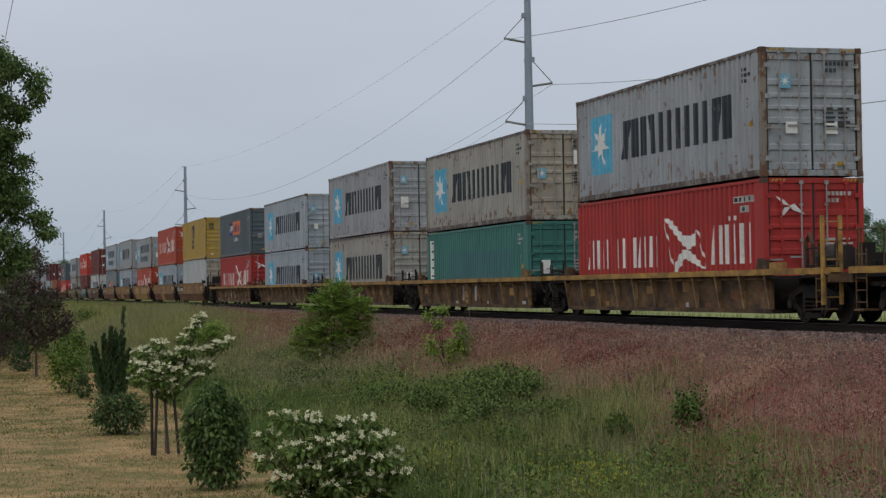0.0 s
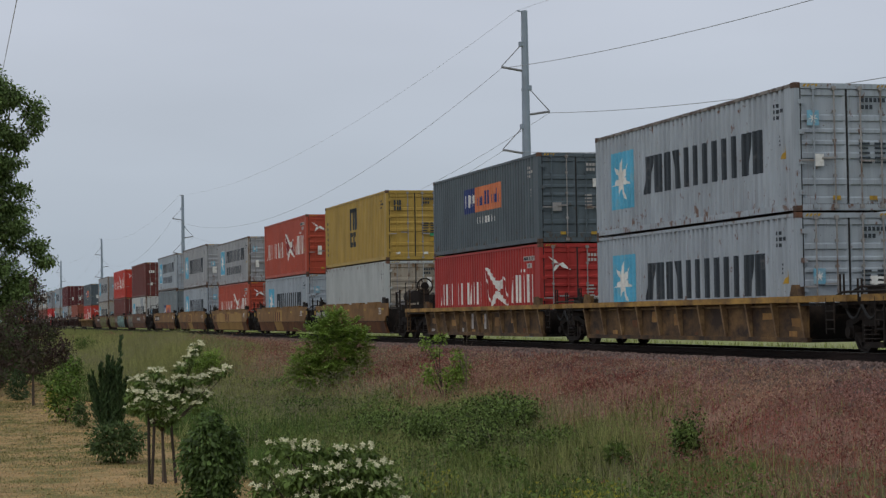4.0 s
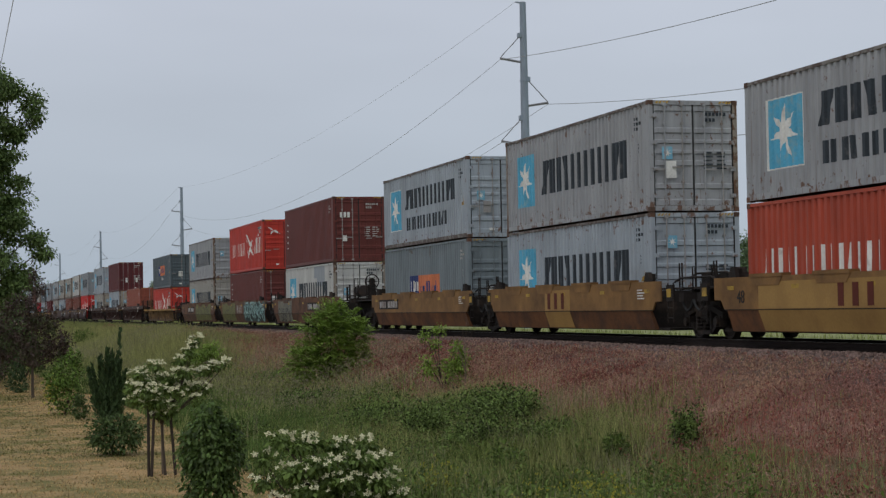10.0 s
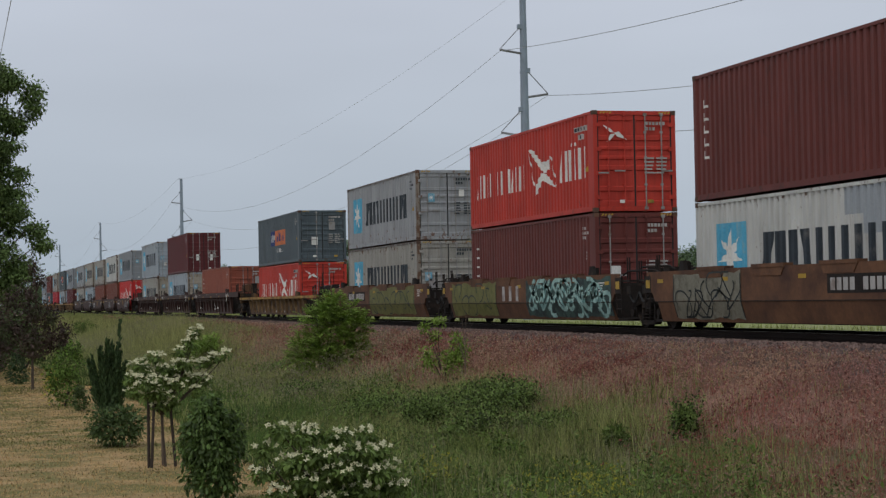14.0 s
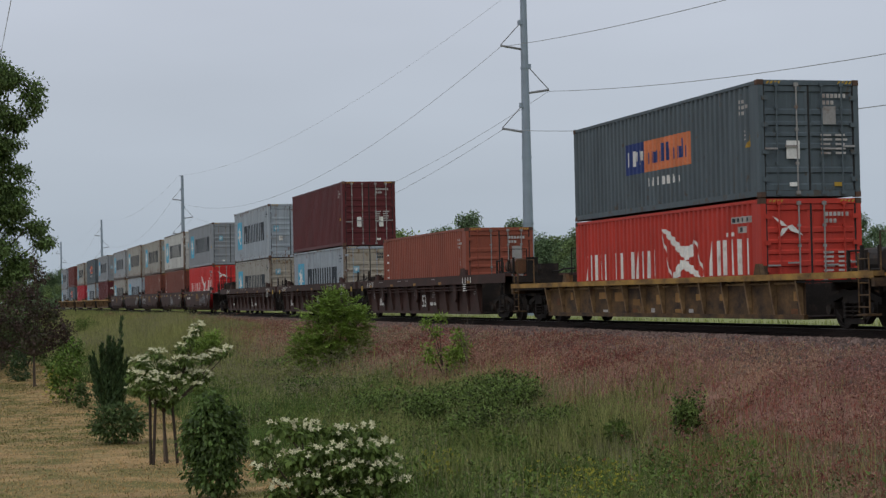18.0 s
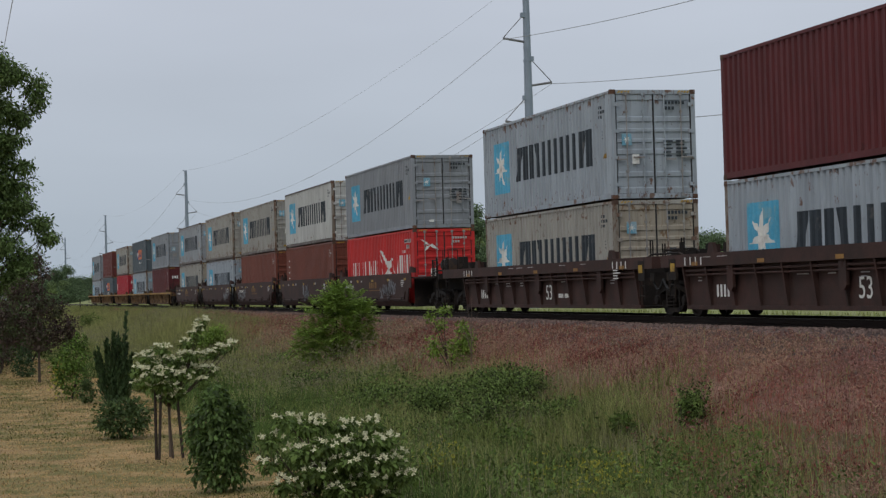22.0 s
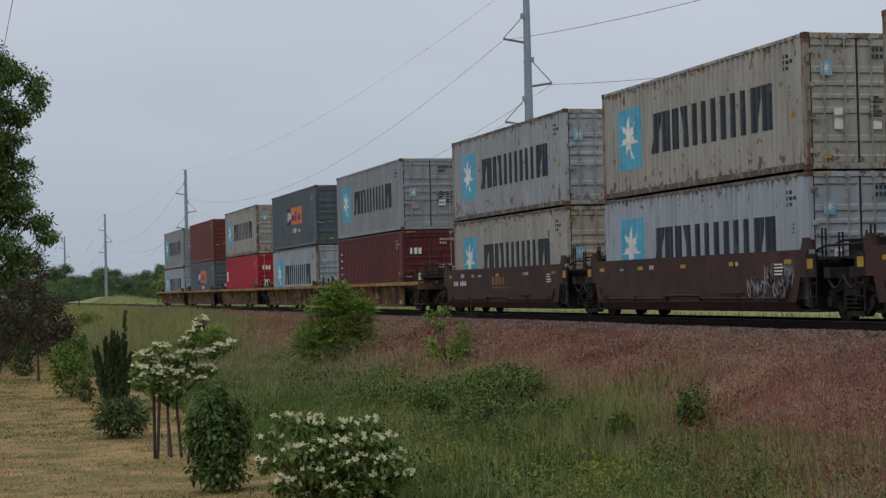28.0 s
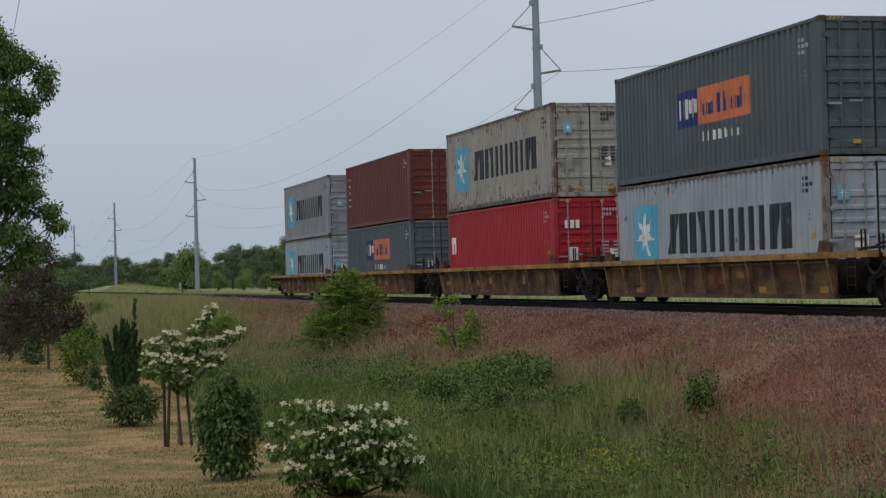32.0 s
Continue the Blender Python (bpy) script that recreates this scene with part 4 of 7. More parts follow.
def well_car(style, front, back, front_end, back_end, seed, label, sheet_half=None):
    """One well unit. front, back: distances from the container's middle to the coupling points; *_end: 'joint', 'end' or 'none'."""
    rng = random.Random(seed)
    car = new("well_car")
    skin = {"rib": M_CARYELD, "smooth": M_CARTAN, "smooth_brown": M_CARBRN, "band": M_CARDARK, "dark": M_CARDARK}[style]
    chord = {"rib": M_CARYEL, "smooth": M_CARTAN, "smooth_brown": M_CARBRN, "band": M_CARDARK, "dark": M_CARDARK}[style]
    top = {"rib": 1.16, "smooth": 1.42, "smooth_brown": 1.44, "band": 1.52, "dark": 1.5}[style]
    half = {"rib": 6.7, "smooth": 7.35, "smooth_brown": 8.6, "band": 8.2, "dark": 6.55}[style]
    half = sheet_half or half
    fl, bk = min(half, front - 0.75), min(half, back - 0.75)
    for s in (-1, 1):
        yo = s * 1.5
        if style in ("rib", "band"):
            ct = top - (0.13 if style == "rib" else 0.3)
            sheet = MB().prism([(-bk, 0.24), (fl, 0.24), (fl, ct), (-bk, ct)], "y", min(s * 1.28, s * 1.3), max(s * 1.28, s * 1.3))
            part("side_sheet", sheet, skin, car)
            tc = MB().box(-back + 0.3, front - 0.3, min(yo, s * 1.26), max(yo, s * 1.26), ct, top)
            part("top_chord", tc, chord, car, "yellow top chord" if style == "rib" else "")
            part("bottom_chord", MB().box(-bk, fl, min(s * 1.345, s * 1.24), max(s * 1.345, s * 1.24), 0.2, 0.3), skin, car)
            n = int(round((fl + bk) / 1.32))
            rib = MB()
            rib.prism([(s * 1.3, 0.3), (s * 1.345, 0.3), (s * 1.47, ct), (s * 1.3, ct)], "x", -0.012, 0.012)
            rib.prism([(s * 1.345, 0.3), (s * 1.357, 0.3), (s * 1.482, ct), (s * 1.47, ct)], "x", -0.036, 0.036)
            rm = rib.mesh("rib", M_CARRIB if style == "rib" else M_CARDARK)
            for i in range(n + 1):
                part("rib", rm, None, car, at=(-bk + 0.1 + (fl + bk - 0.2) * i / n, 0, 0))
            BAYS[car.name] = [-bk + 0.1 + (fl + bk - 0.2) * (i + 0.5) / n for i in range(n)]
        else:
            sheet = MB()
            # upper plane and lower inward-sloping plane, cut back over the bogies
            cutf, cutb = 0.55, 0.55
            zk = 0.42 if style == "dark" else 0.7  # where the sheet bends inward
            sheet.prism([(-bk + cutb, zk), (fl - cutf, zk), (fl - cutf + 0.2, 0.92), (fl, 0.92), (fl, top), (-bk, top), (-bk, 0.92), (-bk + cutb - 0.2, 0.92)], "y", min(yo, s * 1.46), max(yo, s * 1.46))
            part("side_sheet", sheet, skin, car)
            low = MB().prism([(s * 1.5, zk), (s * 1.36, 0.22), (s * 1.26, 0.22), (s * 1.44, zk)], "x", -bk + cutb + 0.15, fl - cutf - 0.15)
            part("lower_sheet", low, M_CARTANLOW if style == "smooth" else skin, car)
            part("sheet_seam", MB().box(-bk + cutb, fl - cutf, min(yo, s * 1.512), max(yo, s * (1.512 if style != "dark" else 1.53)), zk - 0.01, zk + (0.01 if style != "dark" else 0.035)), M_GEAR if style != "dark" else M_CARDARK, car)
            if style in ("smooth", "smooth_brown"):
                lip = MB().box(-0.8, 0.8, min(s * 1.53, s * 1.3), max(s * 1.53, s * 1.3), top - 0.02, top + 0.06)
                lip.prism([(-0.78, top - 0.02), (-0.62, top - 0.2), (0.62, top - 0.2), (0.78, top - 0.02)], "y", min(s * 1.515, s * 1.5), max(s * 1.515, s * 1.5))
                lm_ = lip.mesh("guide_lip", chord)
                for x in (-4.6, -1.6, 1.6, 4.6):
                    part("guide_lip", lm_, None, car, at=(x, 0, 0))
        # small placards and reflectors on the side
        if s < 0:
            y = -1.5 if style not in ("rib", "band") else -1.5
            for i in range(5):
                x = -bk + 0.9 + (fl + bk - 1.8) * i / 4
                zz = top - 0.3 if style != "rib" else top - 0.1
                if style != "rib":
                    part("reflector", MB().box(x - 0.17, x + 0.17, y - 0.008, y + 0.01, zz + 0.02, zz + 0.11), M_PATCH if style == "band" else M_HAZARD, car)
            bars = MB()
            for i in range(4):
                bars.box(fl - 1.55, fl - 1.55 + rng.uniform(0.3, 0.5), y - 0.008, y + 0.01, 1.2 - 0.07 * i, 1.23 - 0.07 * i)
            if style not in ("rib",):
                part("notice", bars, M_WHITE, car)
            if style == "rib":
                for b in BAYS[car.name]:
                    if rng.random() < 0.72:
                        w, hh, z = rng.uniform(0.25, 0.7), rng.uniform(0.14, 0.3), rng.uniform(0.5, 0.68)
                        x = b + rng.uniform(-0.35, 0.35 - w * 0.5)
                        tone = rng.choice((M_CARTAN, M_PATCH, M_PATCH, M_CARTANLOW))
                        part("paint_patch", MB().prism([(x, z), (x + w, z + rng.uniform(-0.02, 0.02)), (x + w * rng.uniform(0.9, 1.05), z + hh), (x + rng.uniform(-0.03, 0.03), z + hh)], "y", -1.306, -1.3), tone, car)
                    if rng.random() < 0.3:
                        x = b + rng.uniform(-0.4, 0.1)
                        part("paint_patch", MB().box(x, x + rng.uniform(0.15, 0.4), -1.306, -1.3, 0.32, 0.32 + rng.uniform(0.06, 0.14)), rng.choice((M_PATCH, M_FADED, M_CARTANLOW)), car)
                part("rail_line", MB().tube((-bk + 0.2, -1.34, top - 0.2), (fl - 0.2, -1.34, top - 0.2), 0.025, 6), M_CARRIB, car)
            if style == "dark":
                zp = 0.5
                part("side_pipe", MB().path([(-bk + 0.75, y - 0.04, zp + 0.3), (-bk + 0.95, y - 0.045, zp), (-1.2, y - 0.045, zp), (-1.05, y - 0.045, zp + 0.07), (1.05, y - 0.045, zp + 0.07), (1.2, y - 0.045, zp), (fl - 0.95, y - 0.045, zp), (fl - 0.75, y - 0.04, zp + 0.3)], 0.026, 6), M_CARDARK, car)
                for k in range(6):
                    x = -bk + 1.3 + (fl + bk - 2.6) * k / 5
                    part("pipe_clamp", MB().box(x - 0.05, x + 0.05, y - 0.08, y, zp - 0.05, zp + 0.06), M_GEAR, car)
                part("foot_bar", MB().path([(2.2, y, 0.62), (2.2, y - 0.07, 0.62), (3.4, y - 0.07, 0.62), (3.4, y, 0.62)], 0.022, 6), M_CARDARK, car)
                for x in (-4.3, -2.2, 2.9):
                    part("notice", MB().box(x, x + rng.uniform(0.16, 0.4), y - 0.008, y + 0.01, 1.22, 1.22 + rng.uniform(0.04, 0.12)), M_FADED, car)
            if style == "band":
                for e in (-bk + 0.3, fl - 1.6):
                    for k in range(4):
                        part("reflector", MB().box(e + k * 0.32, e + k * 0.32 + 0.05, -1.508, -1.5, top - 0.27, top - 0.08), M_WHITE, car)
                for b in BAYS[car.name]:
                    if rng.random() < 0.45:
                        w = rng.uniform(0.25, 0.6)
                        for k in range(rng.choice((1, 2, 2, 3))):
                            part("notice", MB().box(b - w / 2, b - w / 2 + w * rng.uniform(0.6, 1.0), -1.304, -1.3, 0.95 - 0.08 * k, 0.975 - 0.08 * k), M_FADED, car)
                gap = BAYS[car.name][1] - BAYS[car.name][0]
                for x in (bay(car, -5.0) - gap / 2, bay(car, 0.75) - gap / 2, bay(car, 5.4) + gap / 2):
                    part("gusset", MB().prism([(x - 0.16, top - 0.3), (x - 0.16, 0.72), (x - 0.06, 0.62), (x + 0.06, 0.62), (x + 0.16, 0.72), (x + 0.16, top - 0.3)], "y", -1.46, -1.4), M_CARDARK, car)
                for k in range(5):
                    x = -bk + 1.2 + (fl + bk - 2.4) * rng.random()
                    part("notice", MB().box(x, x + rng.uniform(0.3, 0.6), -1.504, -1.5, top - 0.1, top - 0.08), M_FADED, car)
                part("rail_line", MB().tube((-bk + 0.2, -1.42, top - 0.5), (fl - 0.2, -1.42, top - 0.5), 0.022, 6), M_CARDARK, car)
                part("rail_line", MB().tube((-bk + 0.2, -1.42, top - 0.4), (fl - 0.2, -1.42, top - 0.4), 0.03, 6), M_CARDARK, car)
    # floor of the well, bulkheads and decks over the bogies
    fb = MB().box(-bk, fl, -1.26, 1.26, 0.2, 0.26)
    part("well_floor", fb, M_GEAR, car)
    for sx, reach, sheet_end in ((1, front, fl), (-1, back, bk)):
        dk = MB()
        z = top - 0.22 if style != "rib" else top - 0.2
        dk.box(min(sx * (sheet_end - 0.3), sx * (reach - 0.1)), max(sx * (sheet_end - 0.3), sx * (reach - 0.1)), -0.55, 0.55, 0.78, z)
        part("end_sill", dk, M_GEAR, car)
        part("bulkhead", MB().box(min(sx * 6.18, sx * 6.26), max(sx * 6.18, sx * 6.26), -1.265, 1.265, 0.26, z), M_GEAR, car)
        pl = MB()
        x0, x1 = sx * (sheet_end - 0.2), sx * (reach - 0.35)
        if x0 > x1:
            x0, x1 = x1, x0
        pl.box(x0, x1, -1.45, 1.45, z, z + 0.05)
        part("deck_plate", pl, M_GEAR, car)
        for sy in (-1, 1):
            x = sx * (HL + 0.3)
            gd = MB()
            b = top
            g0, g1 = x - 0.2, x + 0.2
            gd.prism([(g0, b), (g1, b), (g1 - 0.05, b + 0.1), (x + 0.09, b + 0.24), (x - 0.09, b + 0.24), (g0 + 0.05, b + 0.1)], "y", min(sy * 1.48, sy * 1.38), max(sy * 1.48, sy * 1.38))
            gd.box(x - 0.03, x + 0.03, min(sy * 1.39, sy * 1.24), max(sy * 1.39, sy * 1.24), b, b + 0.2)
            part("corner_guide", gd, M_CARYELD if style == "rib" else M_CARDARK if style in ("band", "dark") else M_GEAR, car)
    # running gear and end fittings
    if front_end == "end":
        bogie(car, front - 1.9)
        end_fittings(car, front, 1, top, style, rng, seed == 300)
    elif front_end == "joint":
        bogie(car, front)
        joint_fittings(car, front, 1, top, style, rng)
    if back_end == "end":
        bogie(car, -back + 1.9)
        end_fittings(car, back, -1, top, style, rng, False)
    elif back_end == "joint":
        joint_fittings(car, back, -1, top, style, rng)
    return tagged(car, label, "well car", "well cars of the train")


def joint_fittings(car, reach, sx, top, style, rng):
    """Side bearings, levers, pipes, hoses and a ladder at an articulated joint."""
    X = lambda d: sx * (reach - d)
    x = X(0.55)
    part("cross_beam", MB().box(x - 0.14, x + 0.14, -1.4, 1.4, 0.9, 1.12), M_GEAR, car)
    part("bearing_box", MB().box(x - 0.3, x + 0.3, -1.0, -0.6, 0.78, 0.95), M_GEAR, car)
    g = MB()
    ladder(g, X(1.0), -1.49, 0.4, top - 0.05, 0.34, 4)
    part("ladder", g, M_GEAR, car)
    for d, y, hh in ((0.95, -1.2, 0.42), (0.5, -1.05, 0.32)):
        lv = MB().path([(X(d), y, top - 0.25), (X(d), y, top + hh), (X(d + 0.16), y, top + hh), (X(d + 0.16), y, top - 0.25)], 0.022, 6)
        part("lever_frame", lv, M_GEAR, car)
    for y, z in ((-1.25, 0.06), (-0.85, 0.16), (-0.4, 0.02), (0.5, 0.12)):
        part("brake_pipe", MB().path([(X(1.3), y, top + z - 0.1), (X(0.9), y, top + z), (X(-0.05), y, top + z)], 0.026, 6), M_GEAR, car)
    part("valve_box", MB().box(x - 0.28, x + 0.2, -0.75, -0.3, top - 0.2, top + 0.14), M_GEAR, car)
    part("bracket", MB().prism([(x - 0.1, top - 0.1), (x + 0.12, top - 0.1), (x + 0.05, top + 0.3), (x - 0.05, top + 0.3)], "y", 0.1, 0.3), M_GEAR, car)
    for k in range(2):
        pts = [(X(0.7 - 0.7 * i / 6), -1.32 + 0.5 * k, 0.95 - 0.26 * math.sin(math.pi * i / 6)) for i in range(7)]
        part("brake_hose", MB().path(pts, 0.03, 6), M_RUBBER, car)
    if style in ("smooth", "smooth_brown", "dark", "band"):
        part("end_plate", MB().box(min(X(1.25), X(0.85)), max(X(1.25), X(0.85)), -1.505, -1.44, 0.92, top - 0.1), M_GEAR, car)
        part("reflector", MB().box(min(X(1.2), X(0.95)), max(X(1.2), X(0.95)), -1.515, -1.5, top - 0.4, top - 0.2), M_HAZARD, car)


def end_fittings(car, reach, sx, top, style, rng, tall):
    """Coupler, ladders, rails, air reservoir and hand-brake wheel at a car's end."""
    X = lambda d: sx * (reach - d)
    c = MB().box(min(X(0.5), X(-0.05)), max(X(0.5), X(-0.05)), -0.12, 0.12, 0.72, 0.98)
    c.box(min(X(0.05), X(-0.25)), max(X(0.05), X(-0.25)), -0.19, 0.19, 0.7, 1.0)
    part("coupler", c, M_GEAR, car)
    frame_m = M_CARYELD if style == "rib" else M_GEAR
    e = MB().box(min(X(0.3), X(0.42)), max(X(0.3), X(0.42)), -1.48, 1.48, top - 0.3, top - 0.1)
    part("end_beam", e, frame_m, car)
    for s in (-1, 1):
        l = MB()
        ladder(l, X(0.75), s * 1.46, 0.35, top + 0.35, 0.42, 5)
        part("ladder", l, frame_m, car)
        r = MB()
        r.path([(X(0.36), s * 1.3, top - 0.1), (X(0.36), s * 1.3, top + 0.75), (X(0.36), s * 0.75, top + 0.75), (X(0.36), s * 0.75, top - 0.1)], 0.02, 6)
        part("grab_rail", r, frame_m, car)
    st = MB().box(min(X(0.95), X(0.55)), max(X(0.95), X(0.55)), -1.52, -1.2, 0.3, 0.34)
    part("step", st, frame_m, car)
    if sx > 0:
        if tall:
            for y in (-1.5, -1.1):
                part("ladder_frame", MB().box(min(X(0.62), X(0.54)), max(X(0.62), X(0.54)), y - 0.03, y + 0.03, top - 0.75, top + 1.05), M_CARYEL, car, "tall yellow end ladder")
            for k in range(5):
                part("rung", MB().tube((X(0.58), -1.5, top - 0.6 + 0.38 * k), (X(0.58), -1.1, top - 0.6 + 0.38 * k), 0.016, 6), M_CARYEL, car)
            part("valve_stand", MB().path([(X(2.3), -1.0, top - 0.2), (X(2.3), -1.0, top + 0.55), (X(2.15), -1.0, top + 0.72), (X(2.0), -1.0, top + 0.5), (X(2.05), -1.0, top)], 0.045, 8), M_CARBRN, car, "rusty brake valve stand")
            part("bracket", MB().box(min(X(3.1), X(2.5)), max(X(3.1), X(2.5)), -1.48, -1.36, top, top + 0.14), M_PATCH, car)
        res = MB().tube((X(1.9), -0.75, top + 0.22), (X(0.95), -0.75, top + 0.22), 0.25, 14)
        part("air_reservoir", res, M_CARBRN if style == "band" else M_TANK, car, "rusty brown air tank" if style == "band" else "sooty black air tank")
        if style in ("smooth", "smooth_brown"):
            hb = MB().ring((X(0.62), -0.45, top + 0.62), "x", 0.3, 0.03, 20, 5)
            for k in range(3):
                a = k * math.pi / 3
                hb.tube((X(0.62), -0.45 - 0.27 * math.cos(a), top + 0.62 - 0.27 * math.sin(a)), (X(0.62), -0.45 + 0.27 * math.cos(a), top + 0.62 + 0.27 * math.sin(a)), 0.012, 5)
            part("hand_brake_wheel", hb, M_GEAR, car)
            part("rim_plate", MB().tube((X(0.66), -0.45, top + 0.62), (X(0.63), -0.45, top + 0.62), 0.16, 12), M_GEAR, car)
        for y in (-1.38, -1.0):
            part("stanchion", MB().box(X(1.5) - 0.03, X(1.5) + 0.03, y - 0.03, y + 0.03, top - 0.2, top + 0.42), M_GEAR, car)
            part("stanchion", MB().box(X(0.95) - 0.03, X(0.95) + 0.03, y - 0.03, y + 0.03, top - 0.6, top + 0.5), M_GEAR, car)
        for z in (0.05, 0.4):
            part("hand_rail", MB().tube((X(1.5), -1.38, top + z), (X(0.95), -1.38, top + z), 0.02, 6), M_GEAR, car)
        for y, z in ((-1.2, 0.02), (-0.2, 0.1), (0.4, 0.04), (0.9, 0.12)):
            part("brake_pipe", MB().path([(X(2.4), y, top + z - 0.12), (X(1.6), y, top + z), (X(0.5), y, top + z)], 0.028, 6), M_GEAR, car)
        bx = MB().box(min(X(0.8), X(0.64)), max(X(0.8), X(0.64)), -0.62, -0.28, top - 0.1, top + 0.5)
        part("brake_housing", bx, M_GEAR, car)
        v = MB().box(min(X(1.7), X(1.2)), max(X(1.7), X(1.2)), 0.0, 0.6, top - 0.1, top + 0.3)
        v.path([(X(1.9), -0.3, top + 0.05), (X(1.2), -0.2, top + 0.16), (X(0.6), -0.2, top + 0.05)], 0.03)
        part("brake_valve", v, M_GEAR, car)


def car_side_text(car, text, x, z, size, material, y=-1.51):
    cu = bpy.data.curves.new("number", "FONT")
    cu.body, cu.size, cu.extrude = text, size, 0.003
    cu.align_x = "CENTER"
    ob = new("painted_number", cu)
    dg = bpy.context.evaluated_depsgraph_get()
    me = bpy.data.meshes.new_from_object(ob.evaluated_get(dg))
    bpy.data.objects.remove(ob)
    me.materials.clear()
    me.materials.append(material)
    p = part("painted_number", me, None, car, at=(x, y, z))
    p.rotation_euler = (math.pi / 2, 0, 0)


def side_patch(car, name, polys, material, y=-1.5, label=""):
    if name == "number_marking":
        mb = MB()
        for poly in polys:
            mb.prism(poly, "y", y - 0.006, y - 0.001)
        tagged(part(name, mb, material, car, label), kind="stuff")
        return
    for poly in polys:
        part(name, MB().prism(poly, "y", y - 0.006, y - 0.001), material, car, label)


def rect(x0, x1, z0, z1):
    return [(x0, z0), (x1, z0), (x1, z1), (x0, z1)]


# near end of each stack at 0 s, height of the joint between the boxes, height of the top, upper and lower box, car style
S, R_, B_ = "star", "flag", "twotone"
UNITS = [
    (-36.85, 3.20, 6.06, ("grey_rusty", "star"), ("red", "flag"), "rib"),
    (-53.74, 2.91, 5.71, ("beige", "star"), ("teal", "code"), "rib"),
    (-71.75, 3.18, 6.02, ("grey", "star"), ("beige", "star"), "rib"),
    (-89.80, 2.95, 5.67, ("bluegrey", "star"), ("bluegrey", "star"), "rib"),
    (-107.05, 3.03, 5.75, ("slate", "twotone"), ("red", "flag"), "rib"),
    (-126.7, 3.16, 6.00, ("yellow", "stack"), ("pale", "none"), "smooth"),
    (-143.6, 3.05, 6.0, ("orange", "flag"), ("bluegrey", "star"), "smooth"),
    (-161.55, 3.07, 5.74, ("grey", "star2"), ("orange", "flag"), "smooth"),
    (-179.5, 3.20, 6.04, ("grey", "star"), ("bluegrey", "star"), "smooth"),
    (-196.2, 3.24, 6.03, ("bluegrey", "star2"), ("steel", "twotone"), "smooth"),
    (-218.45, 3.05, 6.05, ("brown", "code"), ("white", "star"), "smooth_brown"),
    (-237.6, 3.18, 5.98, ("vermilion", "flag"), ("brown", "code"), "smooth_brown"),
    (-257.1, 3.1, 5.76, ("grey", "star"), ("beige", "star"), "smooth_brown"),
    (-280.85, 2.86, 5.46, ("slate", "twotone"), ("vermilion", "flag"), "rib"),
    (-304.4, None, 3.19, None, ("rustred", "code"), "band"),
    (-324.3, 3.17, 6.06, ("maroon", "none"), ("bluegrey", "star"), "band"),
    (-343.75, 3.13, 6.09, ("bluegrey", "star"), ("beige", "star"), "band"),
    (-365.7, 3.2, 6.03, ("midgrey", "star"), ("bright", "flag"), "dark"),
    (-381.0, 3.22, 6.03, ("white", "star"), ("brick", "code"), "dark"),
    (-396.6, 3.17, 5.97, ("beige", "star"), ("brick", "none"), "dark"),
    (-412.1, 3.16, 6.04, ("beige", "star"), ("bluegrey", "star"), "dark"),
    (-427.5, 3.20, 6.00, ("grey_rusty", "star"), ("beige", "star"), "dark"),
    (-447.4, 3.22, 6.05, ("midgrey", "star"), ("maroon", "code"), "rib"),
    (-464.8, 3.16, 6.06, ("slate", "twotone"), ("bluegrey", "star"), "rib"),
    (-482.5, 3.15, 6.00, ("beige", "star"), ("crimson", "small"), "rib"),
    (-500.4, 3.14, 5.94, ("brown", "code"), ("slate", "twotone"), "rib"),
    (-516.9, 3.00, 5.91, ("midgrey", "star"), ("bluegrey", "star"), "rib"),
]
PACKS = [(0, 4), (5, 9), (10, 12), (13, 13), (14, 16), (17, 21), (22, 26)]  # units joined over shared bogies
COLOUR_WORDS = {
    "grey_rusty": "rust-streaked grey", "grey": "weathered light grey", "beige": "weathered beige-grey", "bluegrey": "pale blue-grey", "white": "dirty white",
    "midgrey": "clean mid-grey", "steel": "steel-grey", "red": "red", "orange": "faded orange-red", "bright": "bright red", "vermilion": "vivid red", "crimson": "crimson red", "teal": "teal green",
    "slate": "dark slate-grey", "yellow": "mustard yellow", "brown": "red-brown", "rustred": "rust-red", "brick": "brick-brown", "maroon": "dark maroon", "pale": "bare off-white"}
BRAND_WORDS = {"star": "star on blue panel", "star2": "blue star panel, dark bars", "flag": "white flag figure",
               "twotone": "blue and orange logo panels", "stack": "stacked dark logo", "code": "small white code bars", "small": "small white logo", "none": "plain walls"}
DOOR_LOGO = {"star": "star", "star2": "star", "flag": "flag", "stack": "dark", "small": "blocks", "code": "none", "none": "none", "twotone": "none"}
CAR_WORDS = {"rib": "dirty yellow ribbed railway well car", "smooth": "tan smooth-sided railway well car", "smooth_brown": "spray-painted brown smooth-sided railway well car",
             "band": "dark brown ribbed railway well car", "dark": "dark brown smooth-sided railway well car"}


